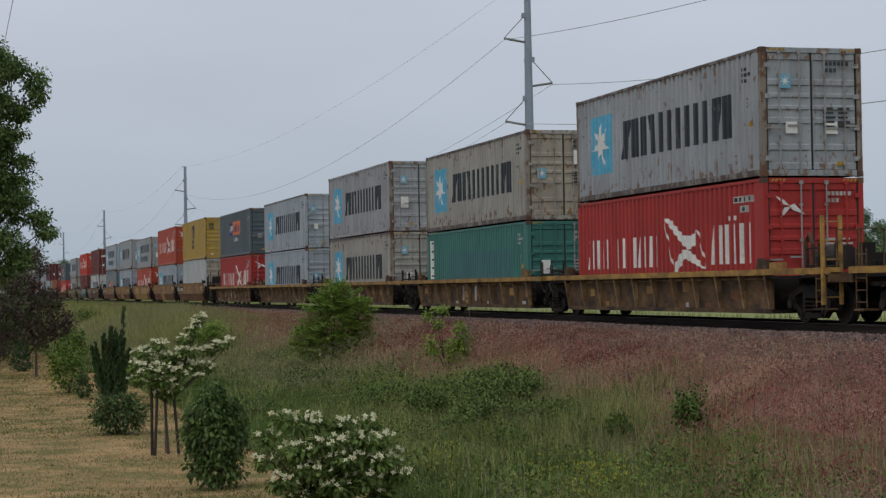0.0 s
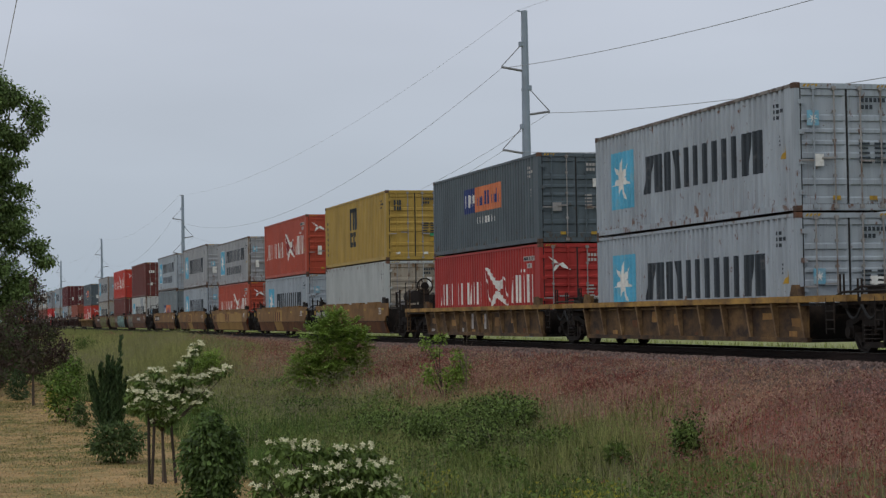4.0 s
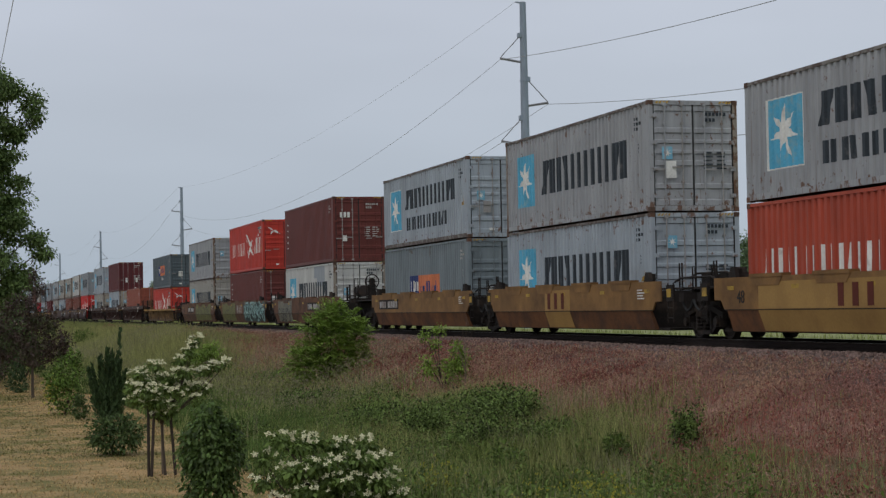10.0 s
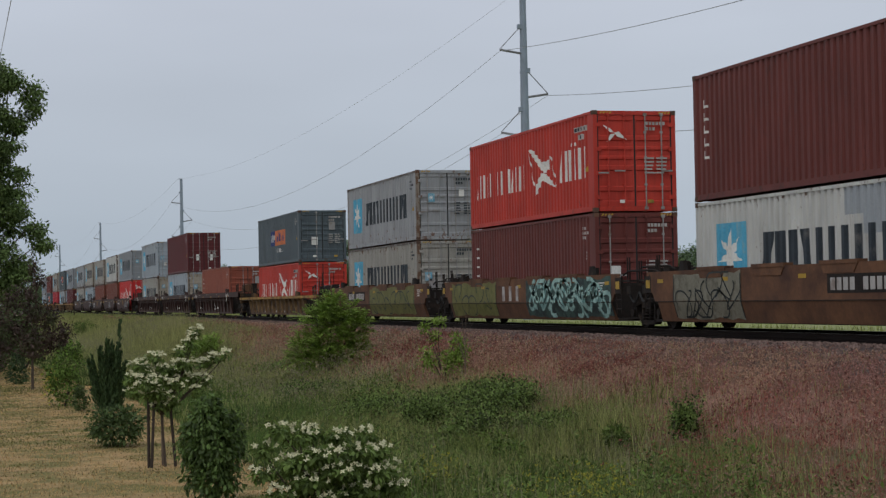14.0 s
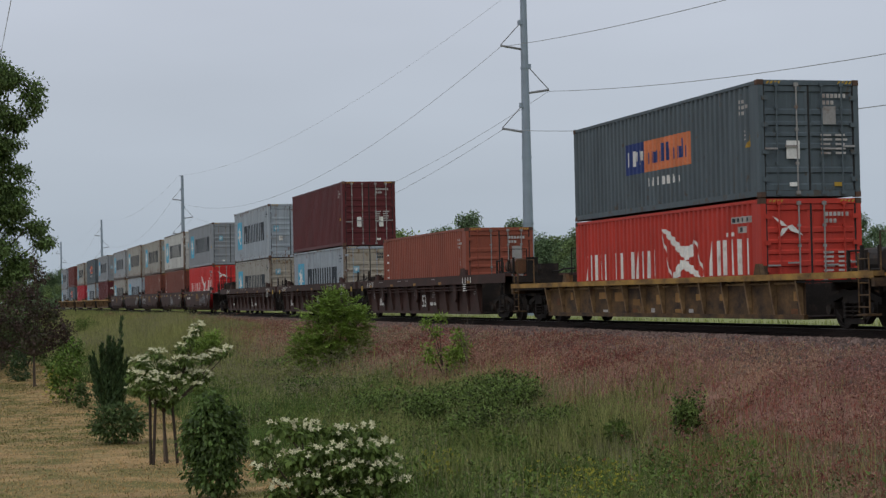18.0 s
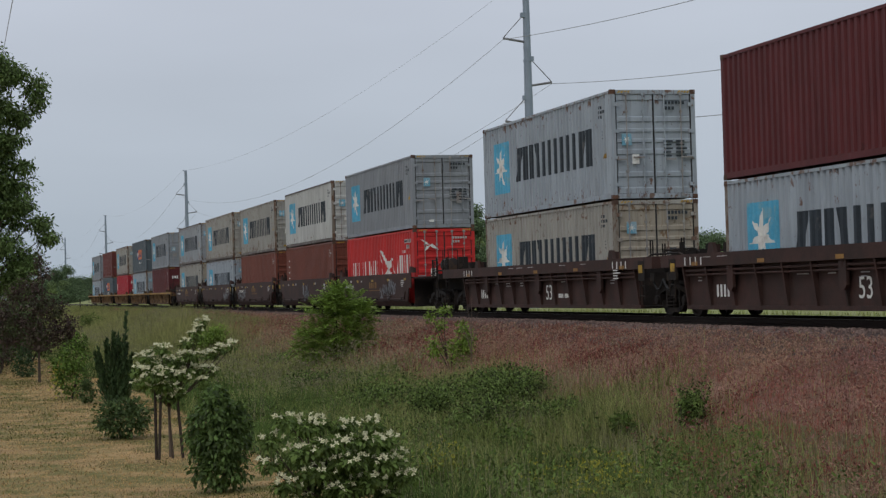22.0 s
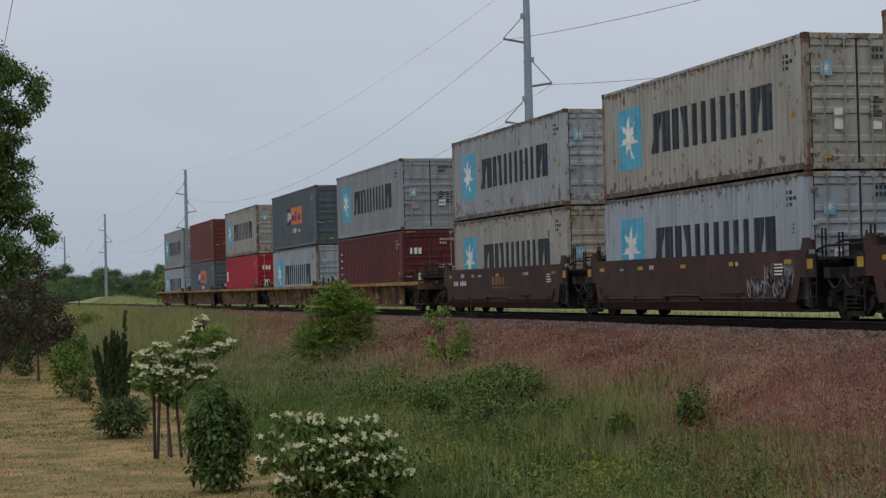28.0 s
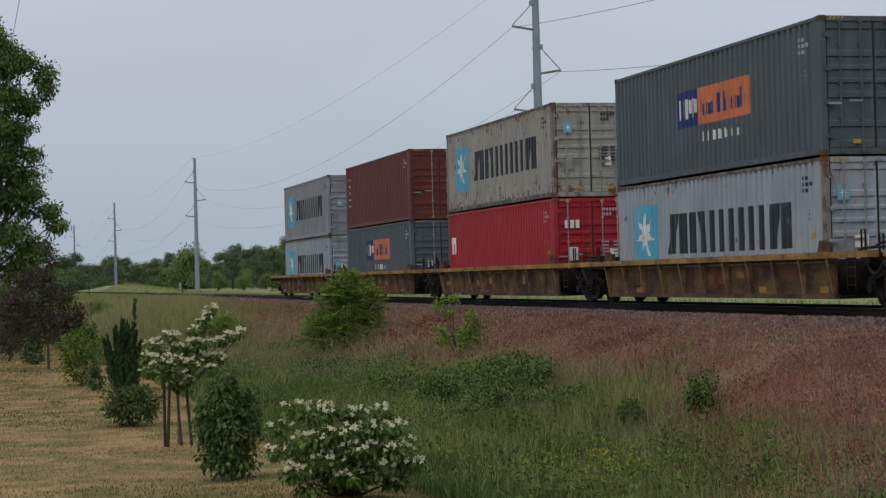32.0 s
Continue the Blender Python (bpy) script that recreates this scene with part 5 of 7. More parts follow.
def build_train():
    mids = [u[0] - HL for u in UNITS]
    for i, (x, zj, zt, upper, lower, style) in enumerate(UNITS):
        base = 0.29 if (zj or zt) < 3.1 else 0.3
        hl = (zj or zt) - base - 0.02
        c = container("", hl, lower[0], lower[1], seed=100 + i, rusty=i in (5, 15, 16, 21), door_logo="blocks" if i == 22 else DOOR_LOGO[lower[1]],
                      label="%s container in a well car, %s" % (COLOUR_WORDS[lower[0]], BRAND_WORDS[lower[1]]))
        MOVING.append((c, pose(mids[i], CY, base)))
        if upper:
            c = container("", zt - zj, upper[0], upper[1], seed=200 + i, rusty=i == 1, door_logo="blocks" if i == 10 else DOOR_LOGO[upper[1]],
                          label="%s stacked container, %s" % (COLOUR_WORDS[upper[0]], BRAND_WORDS[upper[1]]))
            MOVING.append((c, pose(mids[i], CY, zj)))
    cars = []
    for a, b in PACKS:
        for i in range(a, b + 1):
            ahead = (mids[i - 1] - mids[i]) / 2 if i else 10.0
            behind = (mids[i] - mids[i + 1]) / 2 if i < len(UNITS) - 1 else 10.0
            fe = "end" if i == a else "joint"
            be = "end" if i == b else "joint"
            car = well_car(UNITS[i][5], ahead, behind, fe, be, 300 + i, CAR_WORDS[UNITS[i][5]] + " under " + ("one container" if not UNITS[i][3] else "stacked containers"), 8.3 if i == 13 else None)
            cars.append(car)
            MOVING.append((car, pose(mids[i], CY, 0)))
    lead = well_car("rib", 10.0, 10.0, "end", "end", 299, "dirty yellow ribbed well car ahead of the first stack")
    MOVING.append((lead, pose(mids[0] + 20.2, CY, 0)))
    # paint on the cars' sides
    for i in (1, 2, 4, 23, 24):
        side_patch(cars[i], "logo_mark", [rect(-1.0, -0.78, 0.42, 0.92), rect(-0.25, -0.03, 0.42, 0.92), rect(0.5, 0.72, 0.42, 0.92)], M_FADED if i < 5 else M_MAROONLBL, -1.31)
    for i in (6, 7, 8):
        pa, pb = (-5.0, 5.2) if i == 7 else (-1.6, 0.6)
        side_patch(cars[i], "logo_panel", [rect(pa, pb, 0.72, 1.3)], M_PANEL, -1.5, "clean yellow panel")
        lo = MB()
        lo.v += [(pa, -1.513, 0.69), (pb, -1.513, 0.69), (pb + 0.05, -1.375, 0.24), (pa + 0.05, -1.375, 0.24)]
        lo.f.append((0, 3, 2, 1))
        part("logo_panel", lo, M_PANEL, cars[i], "clean yellow panel")
        side_patch(cars[i], "logo_mark", [rect(-1.35, -1.1, 0.76, 1.22), rect(-0.75, -0.5, 0.76, 1.22), rect(-0.15, 0.1, 0.76, 1.22)], M_MAROONLBL, -1.507)
    for i, x0 in ((5, -7.2), (9, -6.0), (10, 1.1), (12, -4.9)):
        side_patch(cars[i], "number_plate", [rect(x0, x0 + 3.2, 0.84, 1.22)], M_GEAR, -1.5)
        side_patch(cars[i], "number_marking", [rect(x0 + 0.15 + k * 0.27, x0 + 0.34 + k * 0.27, 0.9, 1.15) for k in range(11) if k != 4], M_FADED, -1.507)
    for i, half in ((14, 0.0), (15, 0.0), (16, 0.0)):
        car_side_text(cars[i], "53", bay(cars[i], 0.75), 0.45, 0.62, M_WHITE, -1.312)
        p, q = bay(cars[i], 2.6), bay(cars[i], -6.6)
        side_patch(cars[i], "number_marking", [rect(p - 0.48 + k * 0.11, p - 0.48 + k * 0.11 + 0.07, 0.5, 0.62) for k in range(9) if k != 4], M_WHITE, -1.305)
        side_patch(cars[i], "number_marking", [rect(q - 0.4 + k * 0.2, q - 0.4 + k * 0.2 + 0.1, 0.5, 0.78) for k in range(4)], M_WHITE, -1.305)
    car_side_text(cars[7], "48", -5.9, 0.85, 0.4, M_BLACK)
    car_side_text(cars[23], "48", bay(cars[23], -4.6), 0.42, 0.5, M_BLACK, -1.312)
    car_side_text(cars[12], "53", -6.9, 0.85, 0.4, M_BLACK)
    for i in (17, 19, 21):
        side_patch(cars[i], "logo_mark", [rect(-0.6 + 0.36 * k, -0.34 + 0.36 * k, 0.95, 1.2) for k in range(4)], M_CARTAN, -1.5)
        side_patch(cars[i], "logo_mark", [rect(-0.6, 1.4, 0.84, 0.88)], M_CARTAN, -1.5)
        side_patch(cars[i], "number_marking", [rect(-5.2 + k * 0.2, -5.2 + k * 0.2 + 0.12, 0.95, 1.1) for k in range(8) if k != 3], M_WHITE, -1.5)
    graffiti(cars[11], 0.7, 8.0, 0.3, 1.4, M_GRAFBASE, 1, "mint and black sprayed bulging shapes", line=M_GRAF_A, width=0.06, runs_per_m=3.2)
    graffiti(cars[11], -7.6, -2.4, 0.3, 1.4, M_GRAF_C, 8, "olive sprayed shapes")
    side_patch(cars[11], "logo_mark", [rect(-1.7 + 0.7 * k, -1.45 + 0.7 * k, 0.76, 1.22) for k in range(3)], M_FADED, -1.507)
    graffiti(cars[10], -6.85, -3.0, 0.27, 1.42, M_GRAF_D, 5, "olive-grey sprayed block with dark outlines", runs_per_m=2.6)
    graffiti(cars[12], -0.8, 6.6, 0.3, 1.4, M_GRAF_C, 2, "olive sprayed shapes")
    graffiti(cars[17], 1.5, 4.0, 0.3, 1.45, M_GRAF_B, 3, "silver sprayed scrawl", True)
    graffiti(cars[20], 3.6, 5.9, 0.3, 1.45, M_GRAF_B, 4, "silver sprayed scrawl", True)
    graffiti(cars[18], -0.2, 1.3, 0.3, 1.4, M_GRAF_B, 6, "pale sprayed figure", True)
    graffiti(cars[19], -5.6, -2.8, 0.35, 1.2, M_GRAF_B, 7, "silver sprayed scrawl", True)


def graffiti(car, x0, x1, z0, z1, material, seed, label, flat=False, line=None, width=0.022, runs_per_m=1.1):
    """Overlapping bulging sprayed shapes that read as no word."""
    rng = random.Random(seed)
    if flat:
        sc = MB()
        for r in range(5):
            x, z = x0 + (x1 - x0) * (r + 0.5) / 5, rng.uniform(0.6, 1.1)
            ph, tall, wide = rng.uniform(0, 6), rng.uniform(0.2, 0.34), (x1 - x0) / 5 * rng.uniform(0.5, 0.8)
            pts = [(x + wide * (0.7 * math.sin(0.9 * k + ph) + 0.08 * (k - 7)), min(z1, max(0.47, z + tall * math.sin(1.7 * k + 2 * ph)))) for k in range(14)]
            for (xa, za), (xb, zb) in zip(pts, pts[1:]):
                d = max(0.01, math.hypot(xb - xa, zb - za))
                nx, nz = -(zb - za) / d * 0.026, (xb - xa) / d * 0.026
                b = len(sc.v)
                sc.v += [(xa - nx, -1.506, za - nz), (xb - nx, -1.506, zb - nz), (xb + nx, -1.506, zb + nz), (xa + nx, -1.506, za + nz)]
                sc.f.append((b, b + 1, b + 2, b + 3))
        tagged(part("sprayed_paint", sc, material, car, label), kind="stuff")
        return
    zk = 0.73
    m = max(6, int((x1 - x0) / 0.35))
    up, lo = MB(), MB()
    slope = lambda z: -1.512 + 0.14 * (0.7 - z) / 0.48
    edge = [x0 + (x1 - x0) * k / m for k in range(m + 1)]
    tops = [z1 - rng.uniform(0.0, 0.1) for _ in edge]
    feet = [0.26 + rng.uniform(0.0, 0.08) for _ in edge]
    for k in range(m):
        up.prism([(edge[k], zk - 0.01), (edge[k + 1], zk - 0.01), (edge[k + 1], tops[k + 1]), (edge[k], tops[k])], "y", -1.506, -1.501)
        b = len(lo.v)
        lo.v += [(edge[k], -1.513, 0.705), (edge[k + 1], -1.513, 0.705), (edge[k + 1], slope(feet[k + 1]), feet[k + 1]), (edge[k], slope(feet[k]), feet[k])]
        lo.f.append((b, b + 3, b + 2, b + 1))
    for field in (up, lo):
        tagged(part("sprayed_paint", field, material, car, label), kind="stuff")
    ln = MB()
    face = lambda z: (-1.516 if z >= 0.7 else slope(z) - 0.006)
    runs = []
    count = int((x1 - x0) * runs_per_m)
    for r in range(count):
        ph, cx = rng.uniform(0, 6), x0 + 0.3 + (x1 - x0 - 0.8) * (r + 0.3) / count
        mid = rng.choice((0.62, 0.85, 1.08))
        runs.append([(min(x1, max(x0, cx + 0.34 * math.sin(0.45 * k + ph) + 0.03 * k)), min(z1 - 0.06, max(0.33, mid + 0.34 * math.sin(0.33 * k + 1.7 * ph)))) for k in range(16)])
    if line is None:
        runs += [[(x0, 0.33), (x0, 0.7), (x0 + 0.02, z1 - 0.1)], [(x1, 0.33), (x1, 0.7), (x1 - 0.02, z1 - 0.1)]]
    for pts in runs:
        for (xa, za), (xb, zb) in zip(pts, pts[1:]):
            d = max(0.01, math.hypot(xb - xa, zb - za))
            nx, nz = -(zb - za) / d * width, (xb - xa) / d * width
            b = len(ln.v)
            ln.v += [(q, face(z), z) for q, z in ((xa - nx, za - nz), (xb - nx, zb - nz), (xb + nx, zb + nz), (xa + nx, za + nz))]
            ln.f.append((b, b + 1, b + 2, b + 3))
    tagged(part("sprayed_outline", ln, line or M_GRAFLINE, car, "sprayed looping lines"), kind="stuff")


build_train()

# ---- power line ----
POLES = [(45, 34.0), (-105, 34.0), (-269.5, 34.0), (-413, 34.0), (-560, 34.0)]
POLE_TOP = 19.25


def power_pole(x, y):
    p = new("power_pole")
    base = float(ground_z(x, y))
    part("shaft", MB().tube((0, 0, base - 0.3), (0, 0, POLE_TOP), 0.36, 12, 0.19), M_POLE, p)
    for s, z, name in ((-1, 15.55, "a"), (1, 12.9, "b"), (-1, 10.55, "c")):
        a = MB().tube((0, s * 0.2, z + 0.05), (0, s * 1.5, z + 0.25), 0.07, 8)
        part("arm", a, M_INSUL, p, "grey post insulator arm")
        st = MB().tube((0, s * 0.2, z + 1.65), (0, s * 1.5, z + 0.28), 0.03, 6)
        part("arm_stay", st, M_INSUL, p)
        part("bracket", MB().box(-0.16, 0.16, s * 0.2 - 0.15, s * 0.2 + 0.15, z + 1.52, z + 1.8), M_POLE, p)
    part("cap_arm", MB().tube((0, 0, POLE_TOP - 0.1), (0, -0.45, POLE_TOP), 0.05, 6), M_POLE, p)
    for z in (5.0, 9.0, 14.4):
        part("flange", MB().tube((0, 0, z), (0, 0, z + 0.12), 0.36 - 0.17 * z / POLE_TOP + 0.03, 12), M_POLE, p)
    p.location = (x, y, 0)
    return tagged(p, "tall grey tubular steel power pole with insulator arms", "power pole", "power poles along the railway")


def wire(a, b, sag, r, label, material=None):
    pts = []
    for i in range(41):
        k = i / 40
        p = Vector(a).lerp(Vector(b), k)
        p.z -= 4 * sag * k * (1 - k)
        pts.append(p)
    mb, n = MB(), 5
    for p in pts:
        mb.v += [(p.x, p.y + r * math.cos(6.2832 * i / n), p.z + r * math.sin(6.2832 * i / n)) for i in range(n)]
    mb.f = [(k * n + i, k * n + (i + 1) % n, (k + 1) * n + (i + 1) % n, (k + 1) * n + i) for k in range(len(pts) - 1) for i in range(n)]
    ob = new("overhead_wire", mb.mesh("overhead_wire", material or M_WIRE))
    return tagged(ob, label, "wire", "overhead wires")


for px_, py_ in POLES:
    power_pole(px_, py_)
for (xa, ya), (xb, yb) in zip(POLES, POLES[1:]):
    for dy, z, sag in ((-1.5, 15.72, 3.6 if xa > 0 else 4.5), (1.5, 13.07, 4.0), (-1.5, 10.72, 4.0)):
        wire((xa, ya + dy, z), (xb, yb + dy, z), sag, 0.017 if xa > 0 else 0.012, "sagging dark conductor between the steel poles")
    wire((xa, ya - 0.45, POLE_TOP), (xb, yb - 0.45, POLE_TOP), 2.4, 0.009, "thin shield wire along the pole tops", M_WIREPALE)
wire((-28.00, 1.40, 7.29), (-72.00, 2.23, 10.52), 0.0, 0.011, "thin service wire running into the garden tree", M_WIREPALE)

# ---- plants ----
M_BARK = mat("bark", (0.09, 0.07, 0.055), 0.9, vary=0.35, size=3, stretch=(3, 3, 0.6), bump=0.6)
M_STAKE = mat("stake_wood", (0.055, 0.042, 0.034), 0.85, vary=0.3, stretch=(4, 4, 0.6))
M_TWIG = mat("dry_twig", (0.17, 0.13, 0.1), 0.9)


def leaf_mat(name, base, vary=0.45, isl=0.7, tr=0.3, rough=0.6, second=None, amount=0.3, size=1.3):
    return mat(name, base, rough=rough, vary=vary, size=size, fine=6.0, island=isl, translucent=tr, bump=0.0, second=second, amount=amount)


ML = {
    "dogwood": leaf_mat("leaf_dogwood", (0.128, 0.188, 0.048)),
    "hornbeam": leaf_mat("leaf_hornbeam", (0.105, 0.165, 0.046), 0.5, rough=0.45),
    "darkbush": leaf_mat("leaf_dark_bush", (0.086, 0.130, 0.044), 0.4),
    "juniper": leaf_mat("leaf_juniper", (0.050, 0.085, 0.032), 0.35, tr=0.1),
    "lime": leaf_mat("leaf_lime", (0.130, 0.205, 0.042), 0.5),
    "plum": leaf_mat("leaf_plum", (0.080, 0.054, 0.046), 0.5, tr=0.15, second=(0.07, 0.085, 0.035), amount=0.4),
    "tree": leaf_mat("leaf_tree", (0.124, 0.185, 0.058), 0.5),
    "locust": leaf_mat("leaf_locust", (0.225, 0.330, 0.064), 0.4),
    "bramble": leaf_mat("leaf_bramble", (0.130, 0.186, 0.050), 0.75),
    # distant leaves: haze is put into the colour as paler, greyer greens
    "far": leaf_mat("leaf_far_hazed", (0.180, 0.245, 0.100), 0.45),
    "far_dark": leaf_mat("leaf_far_dark_hazed", (0.142, 0.205, 0.102), 0.45),
    "far_light": leaf_mat("leaf_far_light_hazed", (0.205, 0.270, 0.092), 0.4),
    "bract": leaf_mat("flower_bract", (0.640, 0.620, 0.400), 0.2, 0.5, tr=0.25),
    "grass": leaf_mat("grass_green", (0.168, 0.206, 0.057), 0.6, 0.45, size=0.6),
    "deep": leaf_mat("grass_lush", (0.102, 0.160, 0.040), 0.6, 0.45, size=0.6),
    "grass_dry": leaf_mat("grass_yellow_green", (0.305, 0.312, 0.120), 0.5, 0.45, size=0.6),
    "pink": leaf_mat("grass_reddish", (0.272, 0.102, 0.078), 0.6, 0.45, size=0.5),
    "dock": leaf_mat("dock_stalk", (0.190, 0.080, 0.066), 0.5, 0.6, tr=0.1),
    "tan": leaf_mat("grass_tan", (0.420, 0.268, 0.185), 0.4, 0.45, size=0.5),
    "seed": leaf_mat("grass_seed_head", (0.355, 0.196, 0.162), 0.4, 0.5, size=0.5),
    "lawn": leaf_mat("lawn_blade", (0.445, 0.292, 0.132), 0.55, 0.9, size=0.6),
    "lawn_green": leaf_mat("lawn_blade_green", (0.175, 0.165, 0.052), 0.55, 0.9, size=0.6),
    "yellow": leaf_mat("flower_yellow", (0.440, 0.410, 0.060), 0.3, 0.5),
    "weed": leaf_mat("weed_leaf", (0.125, 0.182, 0.044), 0.5, 0.8),
    "haze": leaf_mat("grass_grey_tan", (0.285, 0.262, 0.155), 0.35, 0.5, size=0.5),
    "strip": leaf_mat("verge_grass", (0.255, 0.285, 0.098), 0.35, 0.8),
}


def unit(v):
    return v / np.maximum(np.linalg.norm(v, axis=-1, keepdims=True), 1e-9)


def leaf_arrays(c, d, nrm, length, width, fold=0.25):
    """Folded diamond leaves: c base, d way along the leaf, nrm its upper side."""
    d = unit(d)
    s = unit(np.cross(d, nrm))
    up = np.cross(s, d)
    length, width = length[:, None], width[:, None]
    a = c
    m = c + d * length * 0.5 - up * width * fold
    l = c + d * length * 0.45 + s * width * 0.5
    r = c + d * length * 0.45 - s * width * 0.5
    t = c + d * length - up * length * 0.12
    v = np.stack([a, l, m, r, t], 1).reshape(-1, 3)
    k = 5 * np.arange(len(c))[:, None, None]
    tri = (np.array([(0, 2, 1), (0, 3, 2), (1, 2, 4), (2, 3, 4)])[None] + k).reshape(-1, 3)
    return v, tri


def join(arrs):
    vs, ts, o = [], [], 0
    for v, t in arrs:
        vs.append(v)
        ts.append(t + o)
        o += len(v)
    return np.concatenate(vs), np.concatenate(ts)


def lobe_leaves(rng, lobes, n, size, droop=0.2, shell=0.55, aspect=0.5):
    """Leaves scattered through ellipsoid lobes (cx, cy, cz, rx, ry, rz), thicker towards the outside."""
    w = np.array([l[3] * l[4] + l[4] * l[5] for l in lobes])
    pick = rng.choice(len(lobes), n, p=w / w.sum())
    L = np.array(lobes)[pick]
    u = unit(rng.normal(size=(n, 3)))
    rad = (shell + (1 - shell) * rng.random(n)) * (1 + 0.12 * rng.normal(size=n))
    c = L[:, :3] + u * L[:, 3:] * rad[:, None]
    d = u * 0.8 + rng.normal(size=(n, 3)) * 0.7 + np.array([0, 0, -droop])
    nrm = u * 0.6 + np.array([0, 0, 0.8]) + rng.normal(size=(n, 3)) * 0.45
    ln = size * rng.uniform(0.65, 1.3, n)
    return leaf_arrays(c, d, nrm, ln, ln * aspect)


def stems(base, tips, r0, r1, rng, bend=0.15):
    mb = MB()
    for tip in tips:
        a, b = Vector(base), Vector(tip)
        k = 5
        off = Vector((rng.uniform(-1, 1), rng.uniform(-1, 1), 0)) * bend * (b - a).length
        mb.path([a.lerp(b, i / k) + off * math.sin(math.pi * i / k) for i in range(k + 1)], r0, 6, r1)
    return mb


def trunked(fork, tips, r0, r1, rng, bend=0.06):
    """A single trunk up to the fork, and branches from it to the tips."""
    mb = MB().tube((0, 0, -0.1), fork, r0, 8, r0 * 0.75)
    b = stems(fork, tips, r0 * 0.55, r1, rng, bend)
    o = len(mb.v)
    mb.v += b.v
    mb.f += [tuple(i + o for i in f) for f in b.f]
    return mb


def plant(name, x, y, label, category, stem, crown, leaf, z=None, group=""):
    p = new(name)
    p.location = (x, y, float(ground_z(x, y)) if z is None else z)
    if stem:
        part("stem" if category != "tree" else "trunk", stem, M_BARK, p)
    part("crown", big_mesh("crown", crown[0], crown[1], leaf), None, p)
    return tagged(p, label, category, group)


def flowers(rng, c, size, face=(0.7, -0.15, 0.7)):
    """Four-bracted star flowers, turned up and out towards the light."""
    n = len(c)
    nrm = unit(np.array(face) + rng.normal(size=(n, 3)) * 0.35)
    u = unit(np.cross(nrm, np.array([0.3, 1.0, 0.1])))
    v = np.cross(nrm, u)
    a0 = rng.random(n) * 6.28
    arrs = []
    for k in range(4):
        a = a0 + k * math.pi / 2
        d = u * np.cos(a)[:, None] + v * np.sin(a)[:, None] + nrm * 0.15
        arrs.append(leaf_arrays(c, d, nrm, np.full(n, size) * rng.uniform(0.8, 1.1, n), np.full(n, size * 0.6), 0.05))
    return join(arrs)


def tier_tops(rng, tiers, n):
    """Places for blooms on the upper side of flat sprays (x, y, z, radius)."""
    c = []
    for a, b, z, r in tiers:
        k = max(4, int(n * r / 0.2))
        t, q = rng.random(k) * 6.28, np.sqrt(rng.random(k)) * r * 1.1
        c.append(np.stack([a + q * np.cos(t), b + q * np.sin(t), z + 0.045 - 0.25 * q * q / r + rng.normal(size=k) * 0.018], 1))
    return np.concatenate(c)


